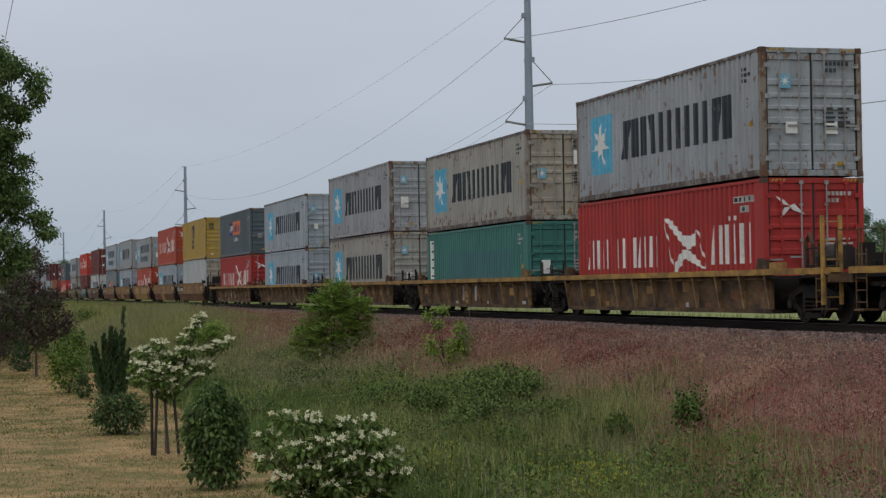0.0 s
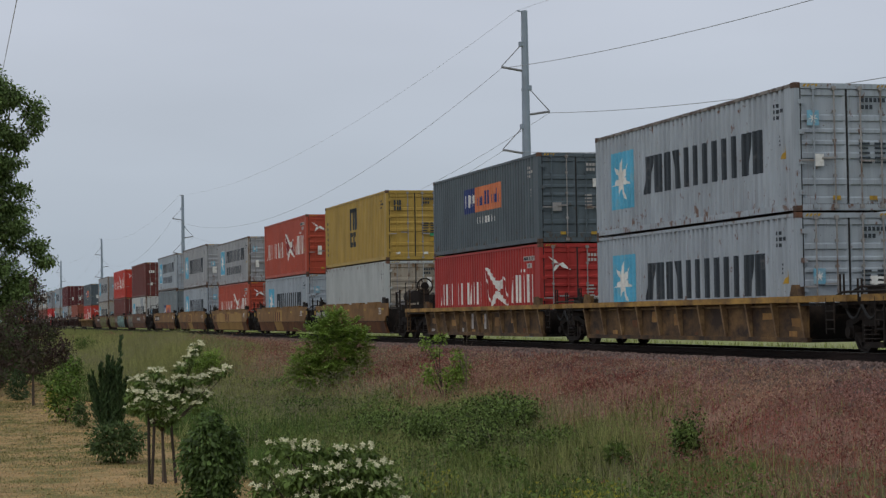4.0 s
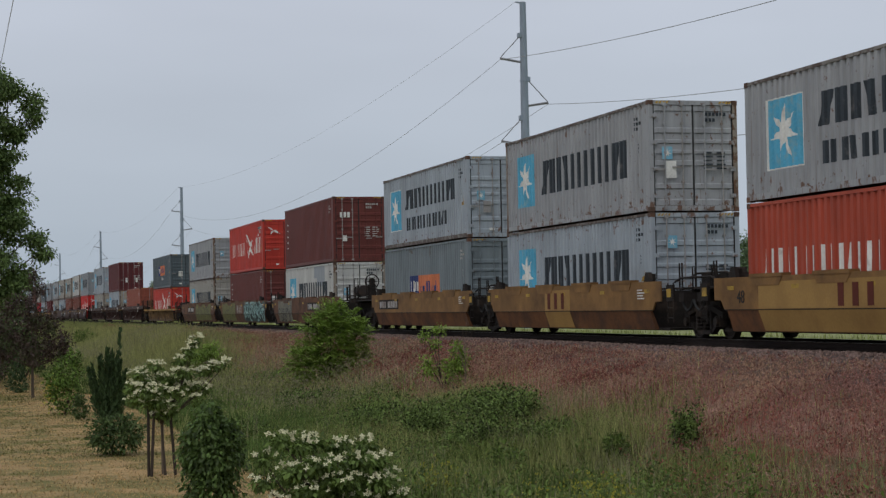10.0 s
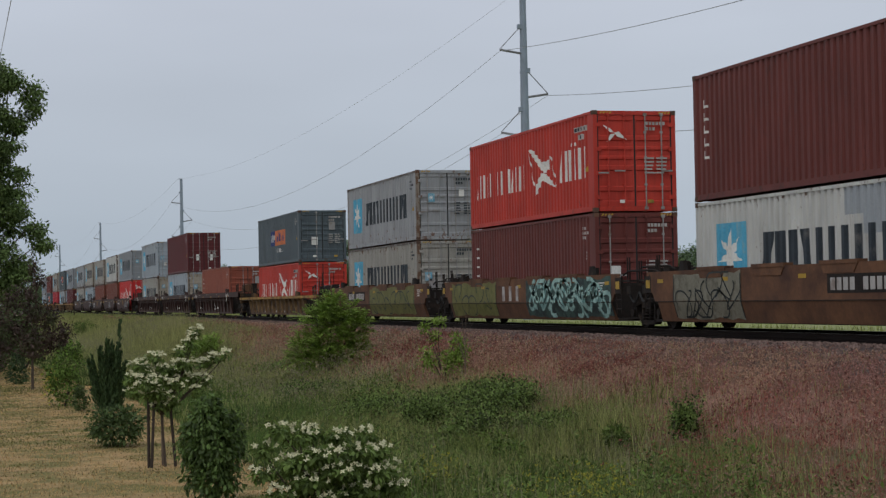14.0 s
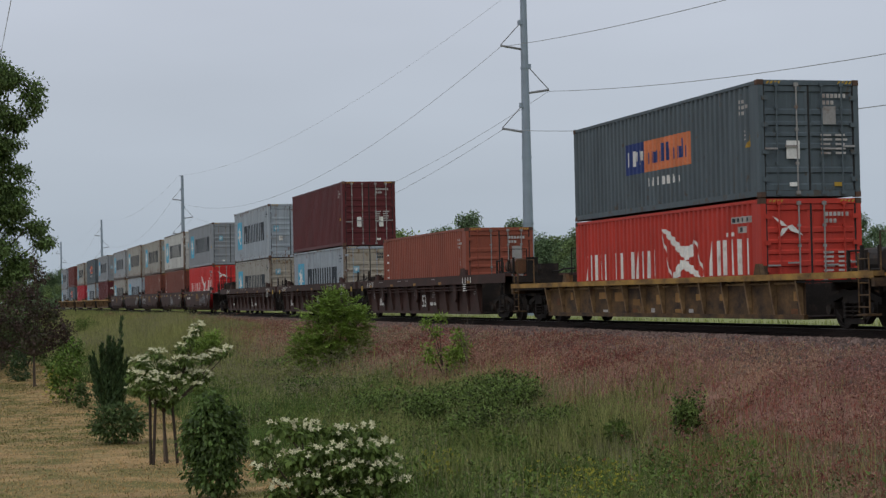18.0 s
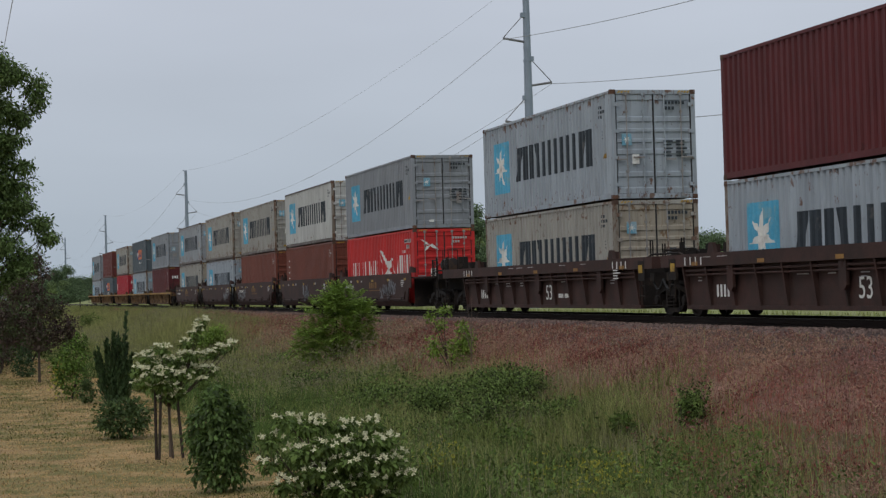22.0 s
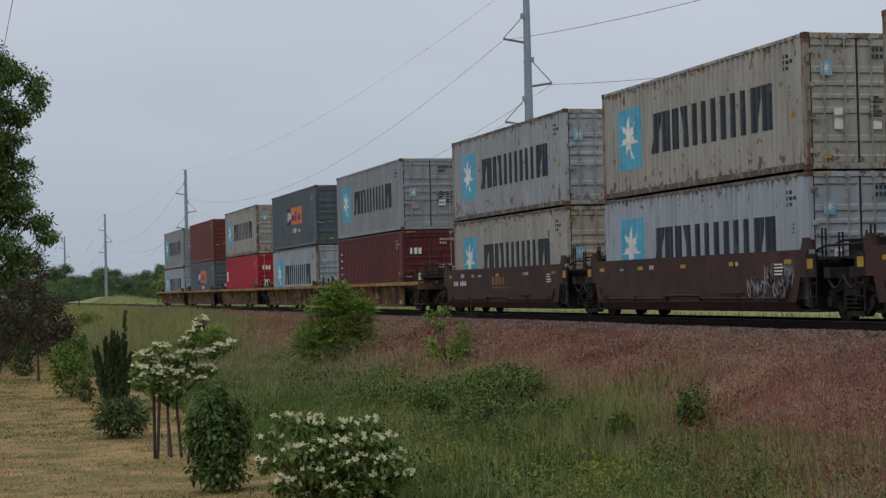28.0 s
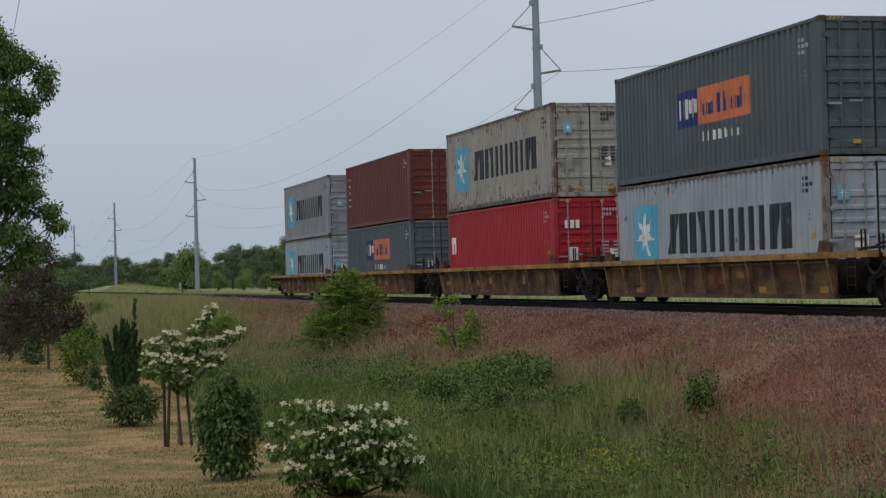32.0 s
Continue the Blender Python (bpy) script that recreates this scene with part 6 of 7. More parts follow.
def build_garden():
    R = np.random.default_rng(21)
    rr = random.Random(5)
    # flowering dogwood bush nearest the viewer: leafy sprays in tiers, blooms along their upper sides
    x, y = -22.3, 4.62
    core = [(0, 0, 0.55, 0.5, 0.52, 0.38), (0, -0.42, 0.58, 0.34, 0.3, 0.32), (0.1, 0.42, 0.5, 0.36, 0.32, 0.28), (0.25, -0.1, 0.34, 0.36, 0.55, 0.22)]
    tiers = [(0.1, -0.66, 1.17, 0.17), (0.15, -0.42, 1.08, 0.2), (0.0, -0.22, 1.13, 0.16), (0.1, 0.06, 1.06, 0.2), (0.0, 0.44, 1.06, 0.17), (0.1, 0.6, 0.86, 0.18), (0.0, 0.76, 0.66, 0.15), (0.1, -0.86, 0.94, 0.15), (0.2, -0.88, 0.66, 0.18),
             (0.35, 0.28, 0.9, 0.22), (0.4, -0.2, 0.88, 0.24), (0.4, -0.55, 0.8, 0.22), (0.5, 0.05, 0.68, 0.24), (0.45, 0.5, 0.64, 0.22), (0.5, -0.4, 0.55, 0.24), (0.5, -0.75, 0.42, 0.2), (0.55, 0.25, 0.42, 0.22), (0.5, -0.1, 0.34, 0.22), (0.4, 0.72, 0.44, 0.2), (0.4, -0.6, 0.22, 0.2), (0.3, 0.5, 0.24, 0.2)]
    lobes = core + [(a_, b_, c_ - 0.06, r_, r_, 0.085) for a_, b_, c_, r_ in tiers]
    cr = join([lobe_leaves(R, core, 1800, 0.1, 0.8, 0.6), lobe_leaves(R, lobes[4:], 3400, 0.092, 0.75, 0.1)])
    p = plant("dogwood_shrub", x, y, "bushy dogwood shrub covered in creamy white blooms", "shrub", stems((0, 0, -0.05), [l[:3] for l in lobes], 0.022, 0.007, rr), cr, ML["dogwood"])
    tagged(part("blossom", big_mesh("blossom", *flowers(R, tier_tops(R, tiers, 13), 0.043, (0.75, -0.15, 0.55)), ML["bract"]), None, p, "creamy white four-petalled blooms"), kind="stuff")
    # dense upright shrub
    x, y = -25.1, 3.54
    lobes = [(0, 0, 0.35, 0.4, 0.4, 0.32), (0, 0.02, 0.7, 0.44, 0.44, 0.4), (0, -0.04, 1.02, 0.36, 0.36, 0.34), (0.02, -0.06, 1.3, 0.2, 0.2, 0.2), (0.1, 0.22, 0.95, 0.2, 0.2, 0.3), (0, -0.3, 0.8, 0.18, 0.18, 0.3)]
    cr = lobe_leaves(R, lobes, 5000, 0.086, 0.95, 0.55)
    plant("upright_shrub", x, y, "dense upright dark green shrub with drooping leaves", "shrub", stems((0, 0, -0.05), [(0, 0, 1.0), (0.1, 0.1, 0.9), (-0.1, -0.1, 0.9)], 0.025, 0.01, rr), cr, ML["hornbeam"])
    # young flowering dogwood tree between stakes: flat tiers of leaves topped with blooms
    x, y = -30.7, 3.55
    tiers = [(0.1, -0.54, 1.52, 0.17), (0.0, -0.42, 1.74, 0.17), (0.2, -0.2, 1.5, 0.26), (0.1, -0.48, 1.3, 0.2), (0.25, -0.15, 1.26, 0.26), (0.1, 0.1, 1.4, 0.26), (-0.1, 0.05, 1.66, 0.26), (0.0, -0.18, 1.86, 0.18), (0.1, 0.3, 1.74, 0.22), (0.0, 0.36, 1.5, 0.22),
             (0.0, 0.28, 1.95, 0.16), (0.1, 0.42, 2.08, 0.14), (0.0, 0.53, 2.28, 0.11), (0.1, 0.46, 2.18, 0.1), (-0.1, 0.7, 1.74, 0.16), (0.0, 0.86, 1.82, 0.13), (0.1, 1.02, 1.88, 0.1), (0.0, 0.66, 1.46, 0.16), (0.1, 0.52, 1.3, 0.14), (0.2, -0.1, 1.06, 0.14), (0.2, 0.06, 1.12, 0.16), (-0.3, -0.3, 1.6, 0.24), (-0.3, 0.2, 1.55, 0.26), (0.3, -0.3, 1.42, 0.2)]
    lobes = [(a_, b_, c_ - 0.05, r_, r_, 0.075) for a_, b_, c_, r_ in tiers]
    cr = lobe_leaves(R, lobes, 2500, 0.09, 0.7, 0.1)
    p = plant("dogwood_tree", x, y, "young staked dogwood tree with creamy white blooms", "tree", trunked((0, -0.06, 0.85), [(l[0], l[1], l[2]) for l in lobes], 0.024, 0.005, rr), cr, ML["dogwood"])
    tagged(part("blossom", big_mesh("blossom", *flowers(R, tier_tops(R, tiers, 21), 0.05, (0.4, -0.1, 0.85)), ML["bract"]), None, p, "white four-petalled blooms"), kind="stuff")
    for sx, sy, hh, tilt, m_ in ((0.1, -0.29, 1.16, 0.0, M_STAKE), (0.15, -0.26, 1.08, 0.06, M_STAKE), (-0.2, -0.02, 0.85, -0.01, M_TWIG), (0.05, 0.17, 1.0, -0.09, M_STAKE)):
        z = float(ground_z(x + sx, y + sy))
        st = new("tree_stake", MB().tube((0, 0, -0.2), (0.02, tilt, hh), 0.026, 8, 0.024).mesh("tree_stake", m_))
        st.location = (x + sx, y + sy, z)
        tagged(st, "pale weathered wooden stake beside a young tree" if m_ is M_TWIG else "dark wooden stake beside a young tree", "stake", "stakes round the young tree")
    # low round bush
    x, y = -35.3, 3.15
    lobes = [(0, 0, 0.36, 0.5, 0.5, 0.36), (0, -0.25, 0.45, 0.3, 0.3, 0.3), (0, 0.28, 0.42, 0.3, 0.3, 0.28), (0, 0.0, 0.6, 0.3, 0.3, 0.18)]
    plant("round_bush", x, y, "low rounded dark green garden bush", "bush", stems((0, 0, -0.05), [(0, 0.2, 0.4), (0, -0.2, 0.4)], 0.03, 0.01, rr), lobe_leaves(R, lobes, 1900, 0.09, 0.2), ML["darkbush"])
    # columnar juniper: plumes of upright sprays
    x, y = -47.8, 4.05
    arrs = []
    for k in range(34):
        a, rad = R.random() * 6.28, 0.5 * math.sqrt(R.random())
        top = 2.05 - 2.3 * rad * R.uniform(0.6, 1.2) if k else 2.35
        bx, by = rad * math.cos(a), rad * math.sin(a)
        n = 240
        f = R.random(n) ** 0.8
        c = np.stack([bx * (0.5 + 0.6 * f), by * (0.5 + 0.6 * f), 0.05 + f * (top - 0.1)], 1) + R.normal(size=(n, 3)) * (0.07 * (1.05 - f))[:, None]
        d = np.stack([bx + R.normal(size=n) * 0.3, by + R.normal(size=n) * 0.3, np.full(n, 1.1)], 1)
        ln = R.uniform(0.08, 0.16, n)
        arrs.append(leaf_arrays(c, d, R.normal(size=(n, 3)), ln, ln * 0.35, 0.1))
    plant("juniper", x, y, "narrow upright dark juniper with spiky plumes", "juniper", None, join(arrs), ML["juniper"])
    # lime-green shrub with yellow bloom, and a small companion
    x, y = -50.6, 3.15
    lobes = [(0, 0, 0.55, 0.5, 0.5, 0.5), (0, 0.1, 1.15, 0.45, 0.42, 0.45), (0, -0.2, 0.9, 0.4, 0.35, 0.4), (0, 0.25, 1.5, 0.25, 0.25, 0.25)]
    p = plant("lime_shrub", x, y, "light green garden shrub with some yellow bloom", "shrub", stems((0, 0, -0.05), [(0, 0, 1.0), (0, 0.2, 0.8)], 0.03, 0.01, rr), lobe_leaves(R, lobes, 2100, 0.1, 0.1), ML["lime"])
    c = np.array([0, -0.38, 0.55]) + R.normal(size=(60, 3)) * np.array([0.15, 0.12, 0.25])
    tagged(part("blossom", big_mesh("blossom", *flowers(R, c, 0.045), ML["yellow"]), None, p, "small yellow flowers"), kind="stuff")
    plant("small_shrub", -48.5, 3.4, "small dark green shrub at the lawn's edge", "shrub", None, lobe_leaves(R, [(0, 0, 0.25, 0.22, 0.22, 0.26), (0, 0, 0.5, 0.15, 0.15, 0.15)], 500, 0.09), ML["darkbush"])
    # purple-leaved tree
    x, y = -61.3, 2.8
    lobes = [(0, 0, 1.6, 0.85, 0.85, 0.6), (0, -0.6, 2.0, 0.6, 0.6, 0.5), (0, 0.65, 1.7, 0.6, 0.55, 0.5), (0, 0.1, 2.5, 0.75, 0.7, 0.55), (0, -0.15, 3.1, 0.55, 0.5, 0.5), (0, 0.2, 3.6, 0.35, 0.32, 0.45), (0, 0.05, 4.1, 0.18, 0.18, 0.35), (0, 0.9, 1.3, 0.35, 0.35, 0.3), (0, -0.9, 1.4, 0.35, 0.35, 0.3),
             (0, 1.0, 1.85, 0.42, 0.38, 0.4), (0, 1.12, 1.5, 0.3, 0.28, 0.26), (0, -1.15, 2.2, 0.55, 0.55, 0.55), (0, -1.3, 1.6, 0.4, 0.4, 0.4), (0, 0.6, 2.35, 0.5, 0.45, 0.5), (0, -0.7, 2.9, 0.45, 0.45, 0.5)]
    tips = [(l[0], l[1], l[2]) for l in lobes]
    plant("plum_tree", x, y, "young purple-leaved plum tree on a thin trunk", "tree", trunked((0, 0, 1.0), tips, 0.05, 0.012, rr), lobe_leaves(R, lobes, 6200, 0.11, 0.4, 0.15), ML["plum"])
    plant("dwarf_conifer", -66.0, 2.5, "small dark green conical conifer on the lawn", "conifer", None, lobe_leaves(R, [(0, 0, 0.3, 0.42, 0.42, 0.34), (0, 0, 0.75, 0.3, 0.3, 0.35), (0, 0, 1.15, 0.16, 0.16, 0.3)], 900, 0.1), ML["juniper"])
    plant("plum_shrub", -70.0, 1.75, "purple-leaved shrub beside the lawn", "shrub", stems((0, 0, -0.05), [(0, 0, 1.5)], 0.05, 0.02, rr), lobe_leaves(R, [(0, 0, 1.0, 0.8, 0.7, 0.8), (0, -0.3, 1.9, 0.7, 0.6, 0.6), (0, 0.3, 2.3, 0.5, 0.5, 0.5)], 1600, 0.12), ML["plum"])
    plant("hedge_shrub", -76.0, 2.3, "green hedge shrub behind the young trees", "shrub", None, lobe_leaves(R, [(0, 0, 0.7, 0.8, 0.8, 0.7), (0, 0.4, 1.2, 0.6, 0.6, 0.6), (0, -0.6, 1.1, 0.6, 0.6, 0.7)], 1500, 0.12), ML["darkbush"])
    for hx, hy, hs in ((-79, 0.4, 1.6), (-82, -0.6, 1.9), (-81, 2.0, 1.3), (-108, 1.2, 2.2), (-120, 3.0, 2.0), (-128, 0.4, 2.6), (-84, 1.6, 1.5), (-88, 3.4, 1.3), (-92, 0.8, 1.9), (-99, 2.9, 1.6), (-80, 3.3, 0.9)):
        lobes = [(0, R.uniform(-0.6, 0.6) * hs, hs * R.uniform(0.4, 1.7), 0.8 * hs, 0.65 * hs, 0.6 * hs) for _ in range(6)]
        plant("hedge_shrub", hx, hy, "dark green hedge shrub behind the garden", "shrub", stems((0, 0, -0.05), [l[:3] for l in lobes], 0.05, 0.02, rr), lobe_leaves(R, lobes, 2200, 0.15), ML["darkbush"], group="hedge shrubs")
    # large broadleaf tree at the edge of the view: lobed crown on a forked trunk
    x, y = -72.0, 0.3
    lobes = []
    tips = []
    for zc, reach, m in ((4.2, 2.6, 7), (5.8, 2.8, 7), (7.4, 2.6, 7), (9.1, 2.4, 6), (10.8, 2.2, 6), (12.2, 1.4, 4)):
        for k in range(m):
            a = 6.28 * k / m + R.random() * 0.7
            q = reach * R.uniform(0.65, 1.0)
            r = R.uniform(0.55, 1.0)
            lobes.append((q * math.cos(a), q * math.sin(a), zc + R.uniform(-0.6, 0.6), r, r, r * 0.75))
            tips.append(lobes[-1][:3])
    rim = ((1.5, 10.35, 0.6), (2.0, 9.95, 0.6), (2.6, 9.5, 0.6), (3.2, 9.0, 0.6), (3.35, 8.4, 0.45), (2.7, 7.8, 0.6), (2.4, 7.1, 0.55), (2.2, 6.4, 0.55), (2.75, 6.0, 0.45), (2.2, 5.2, 0.65),
           (2.7, 4.5, 0.55), (3.3, 3.9, 0.5), (3.6, 3.2, 0.5), (2.8, 2.4, 0.75), (2.3, 1.6, 0.75), (1.9, 9.4, 0.8), (1.8, 8.2, 0.9), (1.6, 6.9, 0.8), (1.6, 5.8, 0.8), (1.7, 4.2, 0.9), (1.9, 3.0, 0.9))
    for yy, zz, r in rim:
        for dx in (-0.7, 0.1, 0.8):
            q = (dx * R.uniform(0.6, 1.3), yy - 0.15 + R.uniform(-0.2, 0.15), zz + 1.85 + R.uniform(-0.2, 0.2))
            lobes.append((*q, r, r * 0.95, r * 0.7))
        tips.append((0, yy - 0.4, zz + 1.85))
    trunk = MB().tube((0, 0, -0.2), (0, 0.05, 3.0), 0.3, 12, 0.22).tube((0, 0.05, 3.0), (0.1, 0, 8.5), 0.22, 10, 0.08)
    limb = stems((0, 0.05, 2.6), tips, 0.08, 0.015, rr, 0.08)
    t = plant("broadleaf_tree", x, y, "tall green broadleaf tree with a ragged leafy crown", "tree", trunk, lobe_leaves(R, lobes, 40000, 0.155, 0.6, 0.2), ML["tree"])
    part("limb", limb, M_BARK, t)
    # second crown further back
    plant("background_tree", -95, 0.6, "green tree behind the garden shrubs", "tree", MB().tube((0, 0, -0.2), (0, 0, 4), 0.2, 8, 0.1), lobe_leaves(R, [(0, 0, 2.2, 2.0, 2.0, 1.5), (0, 1.0, 3.6, 1.6, 1.5, 1.3), (0, -0.5, 4.6, 1.6, 1.5, 1.3), (0, 0.8, 1.2, 1.6, 1.4, 1.0)], 3600, 0.2), ML["tree"])


def build_bank_shrubs():
    R = np.random.default_rng(31)
    rr = random.Random(9)
    # feathery bush on the bank
    x, y = -57.5, 11.9
    lobes = [(0, 0, 0.8, 0.75, 0.8, 0.7), (0, -0.55, 1.0, 0.5, 0.5, 0.55), (0, 0.6, 1.1, 0.5, 0.5, 0.55), (0, 0.1, 1.6, 0.65, 0.65, 0.5), (0, 0.5, 1.9, 0.4, 0.4, 0.35), (0, -0.4, 1.75, 0.4, 0.4, 0.3), (0, 0.1, 2.15, 0.35, 0.3, 0.25), (0, 0.95, 1.5, 0.3, 0.3, 0.3), (0, -0.9, 0.7, 0.3, 0.35, 0.4), (0, 0.85, 0.6, 0.4, 0.4, 0.4), (0.2, 0.3, 0.4, 0.6, 0.6, 0.4), (0.2, -0.4, 0.4, 0.5, 0.5, 0.4), (0.3, 0.0, 1.1, 0.5, 0.6, 0.5)]
    n = 1300
    L = np.array(lobes)[R.choice(len(lobes), n)]
    u = unit(R.normal(size=(n, 3)))
    c = L[:, :3] + u * L[:, 3:] * R.uniform(0.3, 1.12, (n, 1))
    d = unit(u + np.array([0, 0, 0.5]) + R.normal(size=(n, 3)) * 0.3)
    side = unit(np.cross(d, np.array([0.1, 0.2, 1.0])))
    arrs = []
    for k in range(9):
        f = 0.06 + 0.4 * (k + 0.5) / 9
        for s in (-1, 1):
            ln = R.uniform(0.08, 0.13, n)
            arrs.append(leaf_arrays(c + d * f - np.array([0, 0, 1.0]) * f * f * 0.6, d * 0.5 + side * s + R.normal(size=(n, 3)) * 0.2, np.array([0, 0, 1.0]) + R.normal(size=(n, 3)) * 0.3, ln, ln * 0.36))
    plant("ash_bush", x, y, "leafy bright green bush growing on the railway bank", "bush", stems((0, 0, -0.05), [l[:3] for l in lobes], 0.04, 0.01, rr, 0.1), join(arrs), ML["locust"])
    # sparse sapling, dead stalk beside it
    x, y = -46.2, 12.6
    tips = [(0.1, -0.5, 1.45), (0, -0.1, 1.6), (0, 0.35, 1.15), (0, 0.5, 0.9), (0, -0.45, 0.8), (0, 0.15, 0.7), (0, -0.25, 1.2)]
    lobes = [(t[0], t[1], t[2], 0.22, 0.22, 0.2) for t in tips] + [(0, 0.45, 0.8, 0.3, 0.3, 0.35), (0, -0.4, 0.55, 0.3, 0.3, 0.3), (0, 0.1, 0.45, 0.3, 0.35, 0.35), (0, 0.5, 0.4, 0.25, 0.25, 0.3), (0, 0.3, 0.25, 0.3, 0.3, 0.25), (0, 0.4, 0.65, 0.28, 0.28, 0.25)]
    plant("sapling", x, y, "thin sparse green sapling on the bank", "sapling", stems((0, 0, -0.05), tips, 0.018, 0.008, rr, 0.05), lobe_leaves(R, lobes, 1700, 0.1, 0.2, 0.1), ML["locust"])
    tw = MB()
    for k in range(9):
        f = 0.3 + 0.7 * k / 9
        tw.tube((0, 0, 1.9 * f * 0.6), (rr.uniform(-0.2, 0.2), rr.uniform(-0.28, 0.28), 1.9 * f * 0.6 + 0.5), 0.008, 4, 0.003)
    tw.tube((0, 0, -0.1), (0.02, 0.05, 1.8), 0.014, 5, 0.005)
    st = new("dead_stalk", tw.mesh("dead_stalk", M_TWIG))
    st.location = (-45.4, 12.95, float(ground_z(-45.4, 12.95)))
    tagged(st, "bare grey dead weed stalk on the bank", "stalk")
    # bramble thickets in the ditch
    for x, y, w, h, n in ((-41.3, 10.0, 1.5, 0.8, 3000), (-38.6, 11.2, 1.4, 0.85, 3200), (-37.0, 10.2, 1.6, 1.0, 4200), (-35.2, 11.0, 1.3, 1.0, 3600), (-33.9, 10.3, 1.3, 0.75, 2600), (-35.1, 9.4, 1.4, 0.55, 2200), (-32.3, 10.9, 0.8, 0.55, 1000), (-43.5, 9.3, 1.7, 0.5, 1600), (-52, 10.6, 1.8, 0.5, 1600), (-46.5, 11.0, 1.2, 0.5, 1000), (-63, 11.2, 1.6, 0.6, 1100), (-27.9, 11.7, 0.42, 0.95, 900)):
        lobes = [(R.uniform(-w, w) * 0.6, R.uniform(-w, w) * 0.6, h * R.uniform(0.3, 0.6), w * R.uniform(0.2, 0.4), w * R.uniform(0.2, 0.4), h * R.uniform(0.25, 0.45)) for _ in range(15)]
        plant("bramble_thicket", x, y, "low tangled green bramble thicket in the ditch", "bramble", stems((0, 0, -0.05), [l[:3] for l in lobes[:8]], 0.012, 0.006, rr, 0.2), lobe_leaves(R, lobes, int(n * 1.5), 0.07, 0.2, 0.3), ML["bramble"], group="thickets in the ditch")
    lobes = [(R.uniform(-0.8, 0.8), R.uniform(-0.7, 0.7), R.uniform(0.4, 1.2), 0.5, 0.5, 0.4) for _ in range(9)]
    plant("verge_bush", -76, 10.2, "fresh light green bush at the foot of the bank", "bush", stems((0, 0, -0.05), [l[:3] for l in lobes], 0.02, 0.008, rr, 0.1), lobe_leaves(R, lobes, 2600, 0.12, 0.1, 0.3), ML["locust"])
    for x, y, s in ((-28.9, 11.0, 0.5), (-150, 10.9, 1.7), (-30.0, 9.3, 0.6)):
        lobes = [(R.uniform(-0.4, 0.4) * s, R.uniform(-0.4, 0.4) * s, s * R.uniform(0.3, 0.7), 0.3 * s, 0.3 * s, 0.35 * s) for _ in range(6)]
        plant("weed_bush", x, y, "leafy green weed clump in the long grass", "weeds", stems((0, 0, -0.05), [l[:3] for l in lobes], 0.012, 0.006, rr, 0.1), lobe_leaves(R, lobes, int(700 * max(1, s)), 0.1 * max(0.8, s ** 0.5), 0.1), ML["weed"], group="weed clumps")


def blades(rng, x, y, h, w, lean, seg=2):
    """Curved grass blades standing on the ground."""
    n = len(x)
    z = ground_z(x, y) - 0.02
    a = rng.random(n) * 6.28
    b = rng.random(n) * 6.28
    ln = lean * rng.random(n) * h
    sx, sy = np.cos(a) * w / 2, np.sin(a) * w / 2
    dx, dy = np.cos(b) * ln, np.sin(b) * ln
    p0 = np.stack([x - sx, y - sy, z], 1)
    p1 = np.stack([x + sx, y + sy, z], 1)
    top = np.stack([x + dx, y + dy, z + h * (1 - 0.25 * (ln / np.maximum(h, 1e-6)) ** 2)], 1)
    k = np.arange(n)[:, None, None]
    if seg == 1:
        return np.stack([p0, p1, top], 1).reshape(-1, 3), (np.array([[(0, 1, 2)]])[0][None] + 3 * k).reshape(-1, 3)
    m0 = np.stack([x - sx * 0.8 + dx * 0.3, y - sy * 0.8 + dy * 0.3, z + h * 0.55], 1)
    m1 = np.stack([x + sx * 0.8 + dx * 0.3, y + sy * 0.8 + dy * 0.3, z + h * 0.55], 1)
    return np.stack([p0, p1, m1, m0, top], 1).reshape(-1, 3), (np.array([(0, 1, 2), (0, 2, 3), (3, 2, 4)])[None] + 5 * k).reshape(-1, 3)


def seeds(rng, x, y, h, size):
    """Loose seed heads: three crossed slivers at a stalk's top."""
    n = len(x)
    z = ground_z(x, y) + h
    c = np.stack([x, y, z], 1) + rng.normal(size=(n, 3)) * 0.02
    arrs = []
    for k in range(3):
        d = rng.normal(size=(n, 3)) * 0.75 + np.array([0, 0, 0.7])
        arrs.append(leaf_arrays(c, d, rng.normal(size=(n, 3)), size * rng.uniform(0.6, 1.3, n), size * 0.36 * rng.uniform(0.7, 1.3, n), 0.1))
    return join(arrs)


def scatter(rng, n, x0, x1, y0, y1, power=1.0):
    x = x1 - (x1 - x0) * rng.random(n) ** power
    y = rng.uniform(y0, y1, n)
    ok = (y < -0.60 * x + 1.0)
    return x[ok], y[ok]


def patch(x, y, f, s):
    """Patchy noise from -1 to 1."""
    return 2 * (0.65 * value_noise(x * f, y * f, s) + 0.35 * value_noise(x * f * 2.7, y * f * 2.7, s + 3)) - 1


